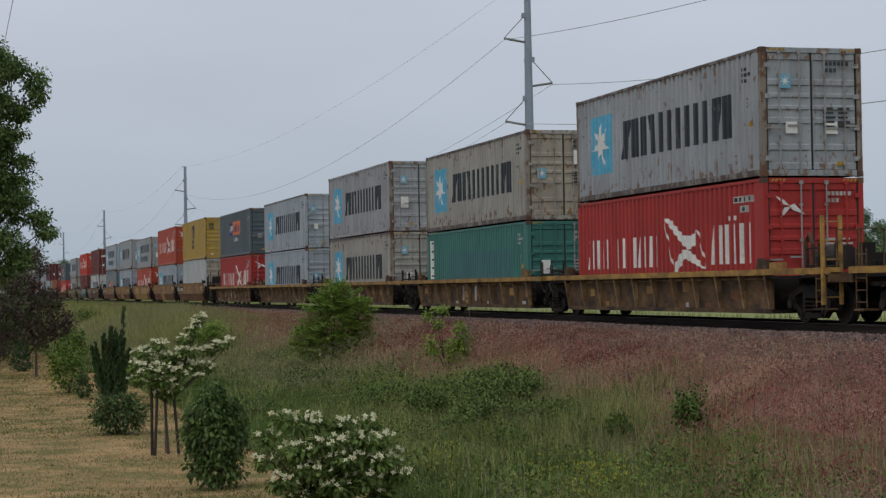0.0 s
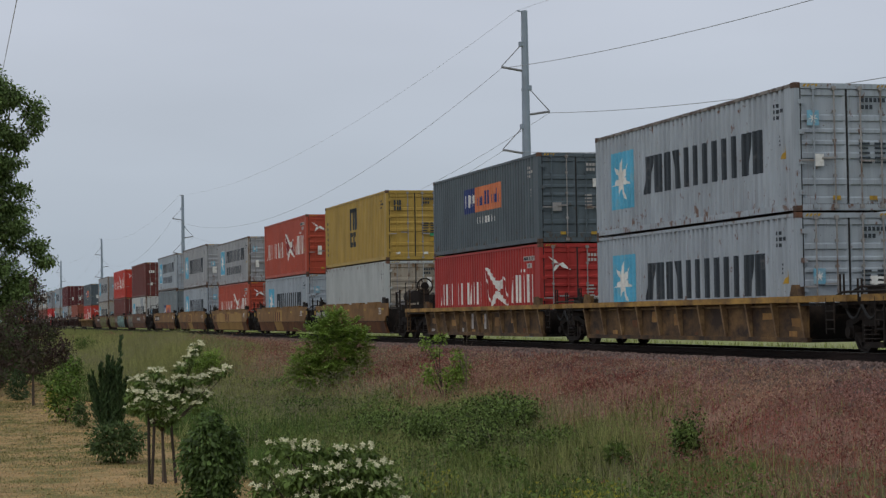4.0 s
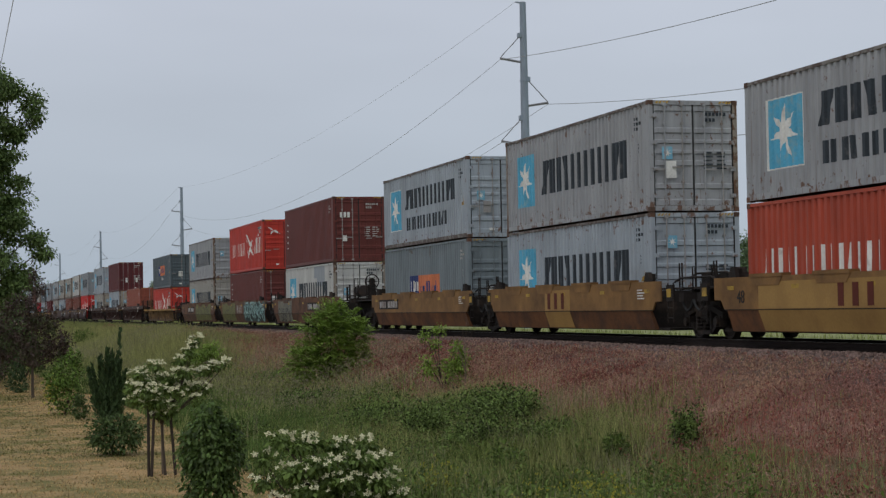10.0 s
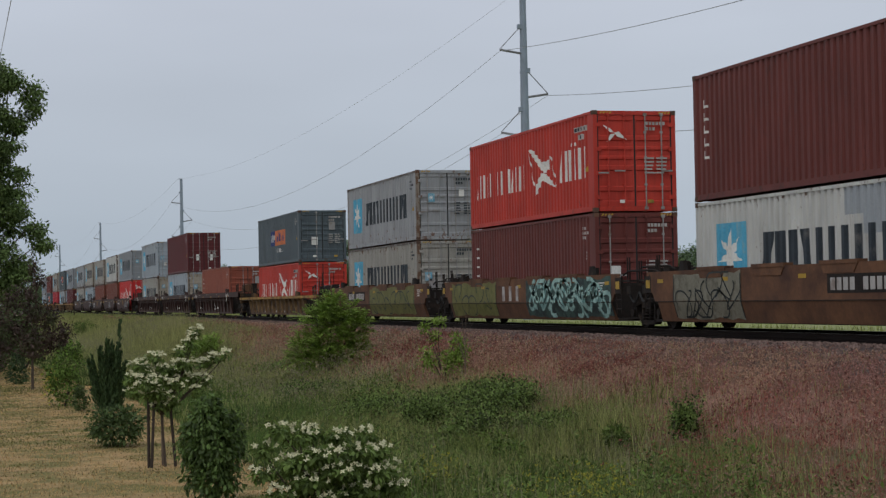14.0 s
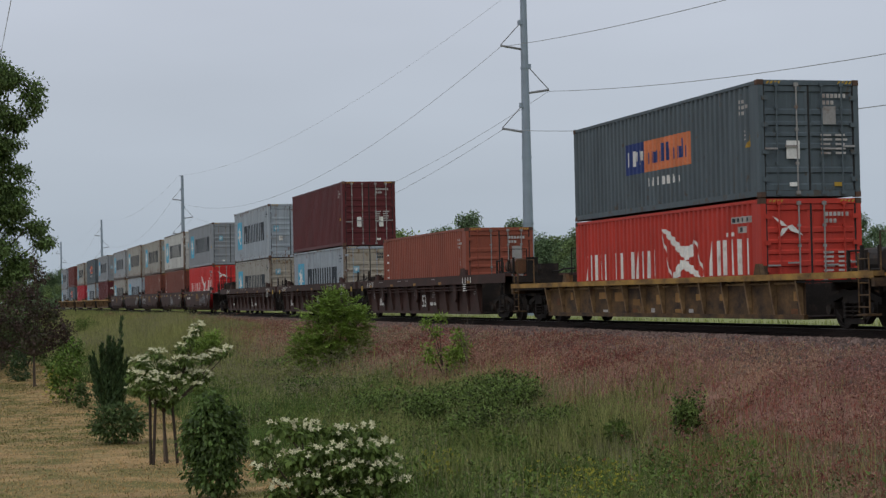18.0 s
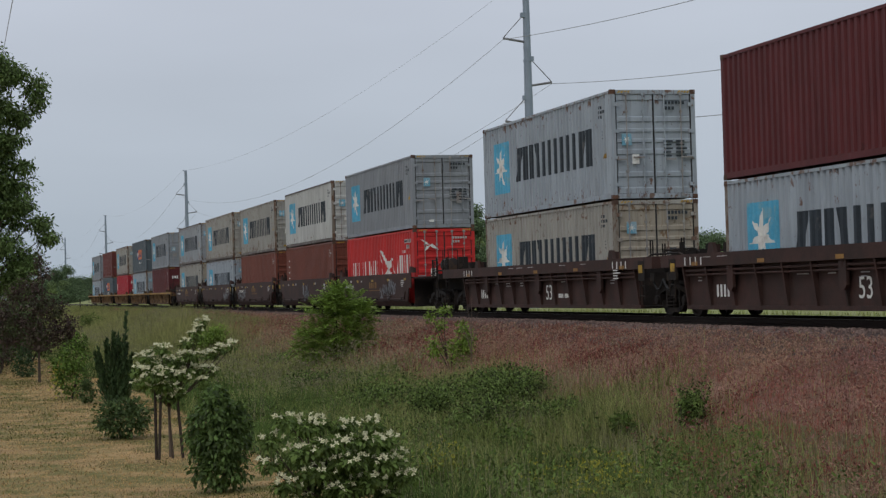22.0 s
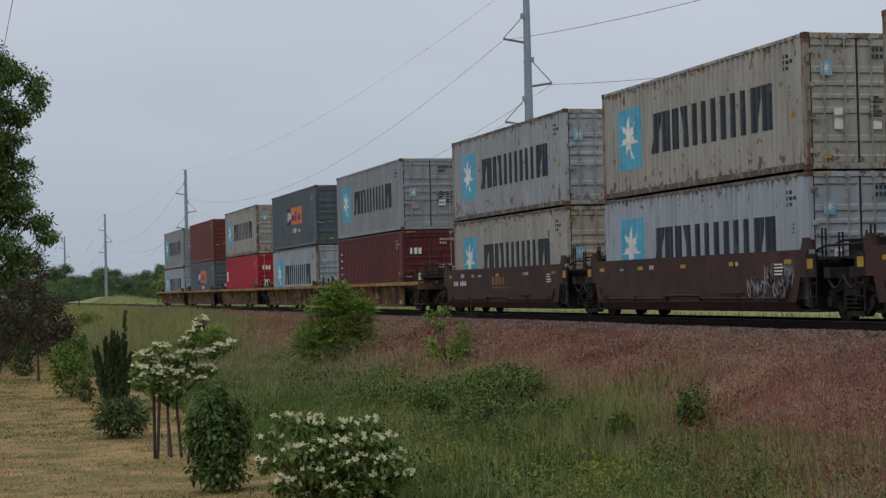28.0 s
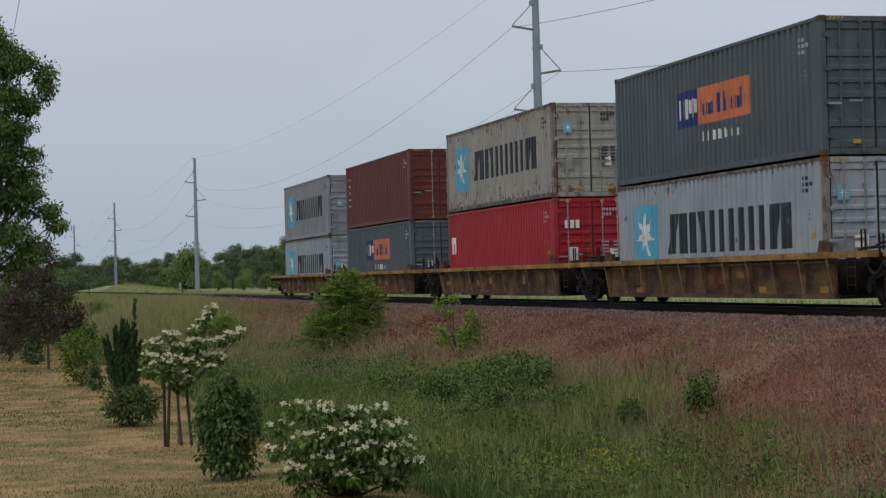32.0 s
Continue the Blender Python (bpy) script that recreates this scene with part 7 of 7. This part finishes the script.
def build_grass():
    R = np.random.default_rng(41)
    bound = lambda x: np.interp(x, [-110, -95, -80, -70, -51, -45, -38, -35, -32.8, -30, -27, -24, -20], [14.0, 12.8, 11.7, 11.8, 11.6, 11.8, 12.0, 11.8, 12.6, 12.3, 11.4, 10.5, 9.6])
    arr = {"dock": [], "grass": [], "deep": [], "grass_dry": [], "pink": [], "tan": [], "seed": [], "lawn": [], "lawn_green": [], "weed": [], "yellow": [], "haze": [], "strip": []}
    for (xa, xb, n, seg, wid) in ((-46, -17, 150000, 2, 0.011), (-92, -46, 110000, 2, 0.02), (-180, -92, 60000, 1, 0.04)):
        x, y = scatter(R, n, xa, xb, 3.6, 16.35, 1.25)
        keep = (y > lawn_edge(x) + 0.15 + 0.25 * patch(x, y, 2.0, 3))
        x, y = x[keep], y[keep]
        b = bound(x) + R.normal(size=len(x)) * 0.6 + 0.9 * patch(x, y, 0.5, 4)
        pk = y > b
        top = (y > 14.8)
        tall = np.clip((-78 - x) / 14, 0, 1) * np.clip((y - 7) / 3, 0, 1) * np.clip((15.4 - y) / 1.0, 0, 1)
        # green zone
        g = ~pk
        xg, yg = x[g], y[g]
        h = np.clip(0.34 + 0.42 * patch(xg, yg, 0.6, 1), 0.1, 1) * R.uniform(0.5, 1.4, len(xg)) + 0.22 * tall[g]
        dry = (1.3 * patch(xg, yg, 0.4, 7) + 0.75 * np.exp(-np.maximum(b[g] - yg, 0) / 0.9) + R.normal(size=len(xg)) * 0.4 + 1.2 * tall[g] + 0.7 * np.clip((-50 - xg) / 30, 0, 1)) > 0.5
        dry = dry | (R.random(len(xg)) < 0.3 * np.clip((yg - 9.2) / 1.5, 0, 1))
        lush = ~dry & (1.2 * patch(xg, yg, 0.55, 13) + 0.55 * np.clip((8.8 - yg) / 2, -0.4, 1) + R.normal(size=len(xg)) * 0.25 > 0.05)
        for key, sel in (("grass", ~dry & ~lush), ("deep", lush)):
            arr[key].append(blades(R, xg[sel], yg[sel], h[sel], wid * R.uniform(0.7, 1.6, sel.sum()), 0.9, seg))
        arr["grass_dry"].append(blades(R, xg[dry], yg[dry], h[dry] * 1.15, wid * R.uniform(0.6, 1.1, dry.sum()), 0.6, seg))
        # reddish dry zone on the slope; thinner towards the stones
        th = pk & (R.random(len(x)) < np.where(top, np.interp(y, [15.2, 15.7, 16.35], [0.9, 0.6, 0.2]), 0.95))
        xp, yp = x[th], y[th]
        tp = tall[th]
        h = (0.24 + 0.08 * patch(xp, yp, 2.2, 5)) * R.uniform(0.5, 1.4, len(xp)) * np.interp(yp, [14.0, 14.6, 15.6, 16.3], [1.0, 0.75, 0.7, 0.45]) + 0.28 * tp
        isg = R.random(len(xp)) < np.clip(0.05 + tp * 1.1, 0, 0.9)
        tn = (~isg) & (1.5 * patch(xp, yp, 0.45, 2) + R.normal(size=len(xp)) * 0.3 + 1.0 * np.clip((-31 - xp) / 7, 0, 1) > 0.45)
        rd = (~isg) & ~tn
        sparse = R.random(len(xp)) < 0.5
        for key, sel in (("pink", rd & sparse), ("tan", tn & sparse)):
            arr[key].append(blades(R, xp[sel], yp[sel], h[sel], wid * 0.8 * R.uniform(0.6, 1.2, sel.sum()), 0.9, seg))
        arr["grass_dry"].append(blades(R, xp[isg], yp[isg], h[isg], wid * R.uniform(0.6, 1.2, isg.sum()), 0.6, seg))
        lot = R.random(len(xp))
        sd = (lot < np.where(yp > 13.6, 0.95, 0.7) * np.clip(0.75 + 0.8 * patch(xp, yp, 0.7, 6), 0.35, 1.2) * np.clip(0.75 + 1.7 * patch(xp, yp, 2.4, 33), 0.15, 1.3)) & ~isg
        red = sd & (R.random(len(xp)) < np.clip(0.45 - 1.5 * patch(xp, yp, 0.55, 8) - 0.25 * np.clip((yp - 14.2) / 0.8, 0, 1), 0.05, 0.9))
        at = h * R.uniform(0.35, 1.0, len(xp)) * np.interp(yp, [15.0, 16.0], [1.0, 0.4])
        for key, sel in (("seed", sd & ~red & ~tn), ("pink", red), ("tan", sd & ~red & tn)):
            arr[key].append(seeds(R, xp[sel], yp[sel], at[sel] * np.clip(1.15 + 1.2 * patch(xp[sel], yp[sel], 2.4, 33), 0.35, 2.1), 0.036 + 1.4 * wid))
    # greyish haze of spent grass heads on the far swell of the bank
    x, y = scatter(R, 34000, -135, -46, 7.0, 14.2, 1.0)
    ok = patch(x, y, 0.22, 19) + R.normal(size=len(x)) * 0.2 > -0.05
    x, y = x[ok], y[ok]
    arr["haze"].append(seeds(R, x, y, R.uniform(0.25, 0.75, len(x)), 0.055))
    x, y = scatter(R, 6000, -46, -18, 9.8, 12.8, 1.0)
    ok = patch(x, y, 0.4, 23) + R.normal(size=len(x)) * 0.2 > 0.05
    x, y = x[ok], y[ok]
    arr["haze"].append(blades(R, x, y, R.uniform(0.35, 0.7, len(x)), np.full(len(x), 0.007), 0.5, 2))
    # dark red-brown dock stalks in clumps
    x, y = scatter(R, 7000, -60, -20, 12.6, 15.6, 1.3)
    ok = patch(x, y, 0.75, 15) > 0.22
    x, y = x[ok], y[ok]
    h = R.uniform(0.12, 0.42, len(x))
    arr["dock"].append(seeds(R, x, y, h * 0.8, 0.048))
    # broad weed leaves low among the grass
    x, y = scatter(R, 24000, -60, -17, 4.8, 11.5, 1.3)
    ok = (patch(x, y, 0.5, 11) > 0.0) & (y > lawn_edge(x) + 0.4)
    x, y = x[ok], y[ok]
    c = np.stack([x, y, ground_z(x, y) + R.uniform(0.05, 0.5, len(x))], 1)
    ln = R.uniform(0.045, 0.1, len(x))
    arr["weed"].append(leaf_arrays(c, R.normal(size=(len(x), 3)) + np.array([0, 0, 0.3]), np.array([0, 0, 1.0]) + R.normal(size=(len(x), 3)) * 0.5, ln, ln * 0.45))
    # dark leafy clumps low in the ditch, with pale stalks standing in them
    for k in range(70):
        cx = R.uniform(-46, -19)
        cy = R.uniform(5.8, 10.8)
        if cy > -0.60 * cx or cy < lawn_edge(cx) + 0.5:
            continue
        m = int(R.uniform(60, 170))
        x, y = cx + R.normal(size=m) * 0.2, cy + R.normal(size=m) * 0.2
        c = np.stack([x, y, ground_z(x, y) + R.uniform(0.08, 0.62, m)], 1)
        ln = R.uniform(0.05, 0.11, m)
        arr["weed"].append(leaf_arrays(c, R.normal(size=(m, 3)) + np.array([0, 0, 0.5]), np.array([0, 0, 1.0]) + R.normal(size=(m, 3)) * 0.5, ln, ln * 0.4))
        if R.random() < 0.5:
            j = int(m / 7)
            arr["haze"].append(blades(R, x[:j], y[:j], R.uniform(0.5, 0.95, j), np.full(j, 0.009), 0.25, 2))
    # yellow-flowered weeds
    for cx, cy, sp, n in ((-25.6, 6.8, 0.2, 70), (-26.2, 7.2, 0.16, 30), (-22.2, 7.2, 0.14, 50), (-22.6, 8.0, 0.2, 90), (-21.7, 8.1, 0.16, 80), (-20.7, 7.3, 0.2, 40)):
        x, y = cx + R.normal(size=n) * sp, cy + R.normal(size=n) * sp
        h = R.uniform(0.4, 0.75, n)
        arr["grass"].append(blades(R, x, y, h, np.full(n, 0.008), 0.2, 2))
        arr["yellow"].append(seeds(R, x, y, h * R.uniform(0.6, 1.0, n), 0.042))
    # cut lawn
    x, y = scatter(R, 230000, -85, -20, -1.0, 5.9, 1.6)
    ok = y < lawn_edge(x) + 0.3
    x, y = x[ok], y[ok]
    u, v = 0.86 * x + 0.5 * y, 0.86 * y - 0.5 * x
    green = 1.25 * patch(u, v, 0.75, 5) + 1.0 * patch(v, u, 0.21, 9) + 1.0 * patch(u * 0.7 + v * 0.7, v * 0.7 - u * 0.7, 3.2, 12) + R.normal(size=len(x)) * 0.2 + 0.85 * np.clip((x + 26) / 3, 0, 1) - 0.35 * np.clip((-30 - x) / 12, 0, 1) > 0.0
    h = 0.04 * R.uniform(0.4, 1.5, len(x))
    w = 0.009 + 0.0005 * np.abs(x)
    arr["lawn"].append(blades(R, x[~green], y[~green], h[~green], w[~green], 1.8, 1))
    arr["lawn_green"].append(blades(R, x[green], y[green], h[green] * 1.2, w[green], 1.6, 1))
    # long grass at the foot of the stones further along
    x = R.uniform(-300, -100, 16000)
    y = 14.6 + 1.9 * R.random(16000) - 0.8 * np.clip((x + 130) / 30, 0, 1)
    arr["strip"].append(blades(R, x, y, R.uniform(0.15, 0.4, 16000), np.full(16000, 0.045), 0.5, 1))
    x = R.uniform(-310, -140, 14000)
    y = R.uniform(8.5, 15.0, 14000)
    arr["strip"].append(blades(R, x, y, R.uniform(0.2, 0.5, 14000), np.full(14000, 0.06), 0.5, 1))
    # verge beyond the track
    x = R.uniform(-330, -40, 30000)
    y = 21.8 + 9 * R.random(30000) ** 1.5
    arr["strip"].append(blades(R, x, y, R.uniform(0.15, 0.4, 30000), np.full(30000, 0.05), 0.5, 1))
    for key, (name, label, cat) in {
            "grass": ("long_grass", "long green grass filling the ditch", "grass"), "deep": ("lush_grass", "lush dark green grass in the ditch", "grass"), "grass_dry": ("yellowing_grass", "tall yellow-green grass on the bank", "grass"),
            "dock": ("dock_stalks", "dark red-brown dock stalks on the bank", "weeds"), "pink": ("reddish_grass", "dry reddish-brown grass on the railway bank", "grass"), "tan": ("tan_grass", "pale tan dry grass on the railway bank", "grass"), "seed": ("seed_heads", "pale pinkish grass seed heads on the bank", "grass"),
            "lawn": ("lawn_grass", "short dry mown lawn grass", "grass"), "lawn_green": ("lawn_turf", "greener streaks of short mown lawn grass", "grass"), "weed": ("weed_leaves", "broad green weed leaves in the long grass", "weeds"),
            "haze": ("spent_grass", "greyish tan spent grass heads on the bank", "grass"), "yellow": ("yellow_wildflowers", "small yellow wildflowers in the ditch", "wildflowers"), "strip": ("verge_grass", "pale green verge grass beyond the track", "grass")}.items():
        v, t = join(arr[key])
        tagged(new(name, big_mesh(name, v, t, ML[key])), label, cat, kind="stuff")


def far_tree(seed, h, w, leaf, label):
    R = np.random.default_rng(seed)
    rr = random.Random(seed)
    lobes = []
    for k in range(15):
        a, f = R.random() * 6.28, R.random()
        q = w * 0.5 * R.uniform(0.2, 0.85) * (1.05 - 0.75 * f)
        r = w * R.uniform(0.13, 0.25)
        lobes.append((q * math.cos(a), q * math.sin(a), h * (0.22 + 0.66 * f), r, r, r * 0.8))
    t = new("field_tree")
    tr = MB().tube((0, 0, -0.4), (0, 0, h * 0.4), w * 0.035, 8, w * 0.02)
    part("trunk", tr, M_BARK, t)
    part("limb", stems((0, 0, h * 0.3), [l[:3] for l in lobes], w * 0.014, 0.02, rr, 0.06), M_BARK, t)
    part("crown", big_mesh("crown", *lobe_leaves(R, lobes, 5600, 0.27, 0.2, 0.3, 0.7), leaf), None, t)
    return tagged(t, label, "tree", "trees beyond the track")


def field_hedge(seed, leaf):
    """A long thicket of scrub, leafy down to the ground, with a rolling top."""
    R = np.random.default_rng(seed)
    rr = random.Random(seed)
    lobes = []
    for k in range(34):
        u, v = R.uniform(-7, 7), R.uniform(-2.5, 2.5)
        hh = 2.6 + 1.4 * math.sin(u * 0.6 + seed) + R.uniform(-0.4, 0.6)
        r = R.uniform(1.0, 1.9)
        lobes.append((v, u, max(0.7, hh * R.uniform(0.25, 0.85)), r, r, r * 0.75))
    t = new("field_hedge")
    part("stem", stems((0, 0, -0.2), [l[:3] for l in lobes[:8]], 0.08, 0.02, rr, 0.06), M_BARK, t)
    part("crown", big_mesh("crown", *lobe_leaves(R, lobes, 7600, 0.3, 0.2, 0.3, 0.7), leaf), None, t)
    return tagged(t, "continuous leafy green scrub along the field's edge", "hedge", "scrub beyond the track")


def build_hedges():
    rr = random.Random(23)
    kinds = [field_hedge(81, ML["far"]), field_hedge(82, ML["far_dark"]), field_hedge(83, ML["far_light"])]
    spots = [(-440 - 40 * rr.random(), 24 + 2.7 * i, rr.uniform(0.85, 1.25), rr.uniform(-12, 12)) for i in range(27)]
    spots += [(-205 - 13.5 * i, 126 - 1.3 * i + rr.uniform(-3, 3), rr.uniform(1.1, 1.6), 90 + rr.uniform(-25, 25)) for i in range(27)]
    for i, (x, y, s, a) in enumerate(spots):
        m = pose(x, y, float(ground_z(x, y)), 0, 0, a)
        k = rr.randrange(3) if i > 2 else i
        ob = kinds[k] if i < 3 else copy_thing(kinds[k], m)
        ob.matrix_basis = m
        ob.scale = (s, s, s * rr.uniform(0.85, 1.15))


def build_far_trees():
    rr = random.Random(17)
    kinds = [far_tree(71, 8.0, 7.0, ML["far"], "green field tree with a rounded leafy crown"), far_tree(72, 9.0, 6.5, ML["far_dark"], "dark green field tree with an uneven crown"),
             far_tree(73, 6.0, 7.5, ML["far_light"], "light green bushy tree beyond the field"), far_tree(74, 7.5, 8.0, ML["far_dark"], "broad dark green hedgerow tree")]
    used = set()

    def put(x, y, s, k=None):
        k = rr.randrange(4) if k is None else k
        m = pose(x, y, float(ground_z(x, y)), 0, 0, rr.uniform(0, 360))
        if k in used:
            ob = copy_thing(kinds[k], m)
        else:
            used.add(k)
            ob = kinds[k]
            ob.matrix_basis = m
        ob.scale = (s, s, s * rr.uniform(0.88, 1.12))

    # wood behind the train, running away to the horizon, tallest along its middle
    rise = lambda f: 1.0 + 0.5 * max(0.0, 1 - abs(f - 0.58) / 0.2) ** 0.6
    for i in range(74):
        f = i / 73
        x = -205 - 365 * f + rr.uniform(-3, 3)
        put(x, 134 - 52 * f + rr.uniform(-5, 5), rr.uniform(1.1, 1.6) * rise(f))
    for i in range(22):
        put(-215 - 16 * i + rr.uniform(-4, 4), 122 - 2.3 * i + rr.uniform(-3, 3), rr.uniform(0.6, 0.95), 2)
    for i in range(46):
        f = i / 45
        put(-200 - 370 * f + rr.uniform(-4, 4), 146 - 52 * f + rr.uniform(-3, 3), rr.uniform(1.2, 1.5) * rise(f), rr.choice((0, 3, 1)))
    # distant wood at the end of the line, its top rising and falling
    for i in range(48):
        f = i / 47
        put(-470 - 150 * rr.random(), 24 + 60 * f + rr.uniform(-2, 2), rr.uniform(0.86, 1.12) * (1.0 + 0.25 * math.sin(f * 21 + 0.4)), rr.choice((1, 3, 0)))
    for i in range(80):
        put(-445 - 60 * rr.random(), 24 + 66 * i / 79, rr.uniform(0.65, 0.95), rr.choice((0, 2, 1, 3)))
    # field trees and willow scrub near the second pole
    for x, y, s, k in ((-326, 39.0, 1.3, 2), (-340, 43.0, 0.8, 0), (-322, 44.5, 0.78, 1), (-330, 48.0, 0.95, 3), (-318, 51.5, 0.85, 1), (-326, 55.0, 1.0, 0), (-340, 60.0, 1.1, 1), (-330, 65.0, 1.0, 3), (-345, 70.0, 1.15, 0), (-335, 76.0, 1.1, 2)):
        put(x, y, s, k)
    for i in range(9):
        put(-292 - 14 * rr.random(), 41.5 + 2.6 * i + rr.uniform(-0.8, 0.8), rr.uniform(0.36, 0.55), 2)


def build_marker_posts():
    for x, y, h, r, m, label in ((-199, 23.5, 1.25, 0.06, M_STAKE, "dark slim line marker post beside the track"), (-230, 15.6, 1.2, 0.06, M_STAKE, "dark slim line marker post beside the track"),
                                 (-219, 21.6, 0.5, 0.07, M_STAKE, "short dark stump of a post by the track"), (-322, 37.6, 1.5, 0.17, M_FADED, "stout pale wooden post at the field's edge")):
        p = new("marker_post", MB().tube((0, 0, -0.3), (0, 0, h), r, 8).tube((0, 0, h), (0, 0, h + 0.05), r, 8, r * 0.5).mesh("marker_post", m))
        p.location = (x, y, float(ground_z(x, y)))
        tagged(p, label, "post", "marker posts")


build_garden()
build_bank_shrubs()
build_grass()
build_far_trees()
build_hedges()
build_marker_posts()


# ---- movement ----
def motions():
    """The train rolls past at a slowly falling speed; its wheels turn with it."""
    times = [2.0 * i for i in range(17)]
    for thing, m in MOVING:
        walk(thing, [(t, Matrix.Translation((travel(t), 0, 0)) @ m) for t in times])
    steps = [0.04 * i for i in range(801)]
    done = {}
    for axle, dx in AXLES:
        if dx not in done:
            walk(axle, [(t, pose(dx, 0, 0.42, 0, math.degrees(travel(t) / 0.42), 0)) for t in steps])
            done[dx] = axle
        else:
            lead = done[dx].animation_data
            axle.rotation_mode = "QUATERNION"
            own = axle.animation_data_create()
            own.action = lead.action
            own.action_slot = lead.action_slot


motions()
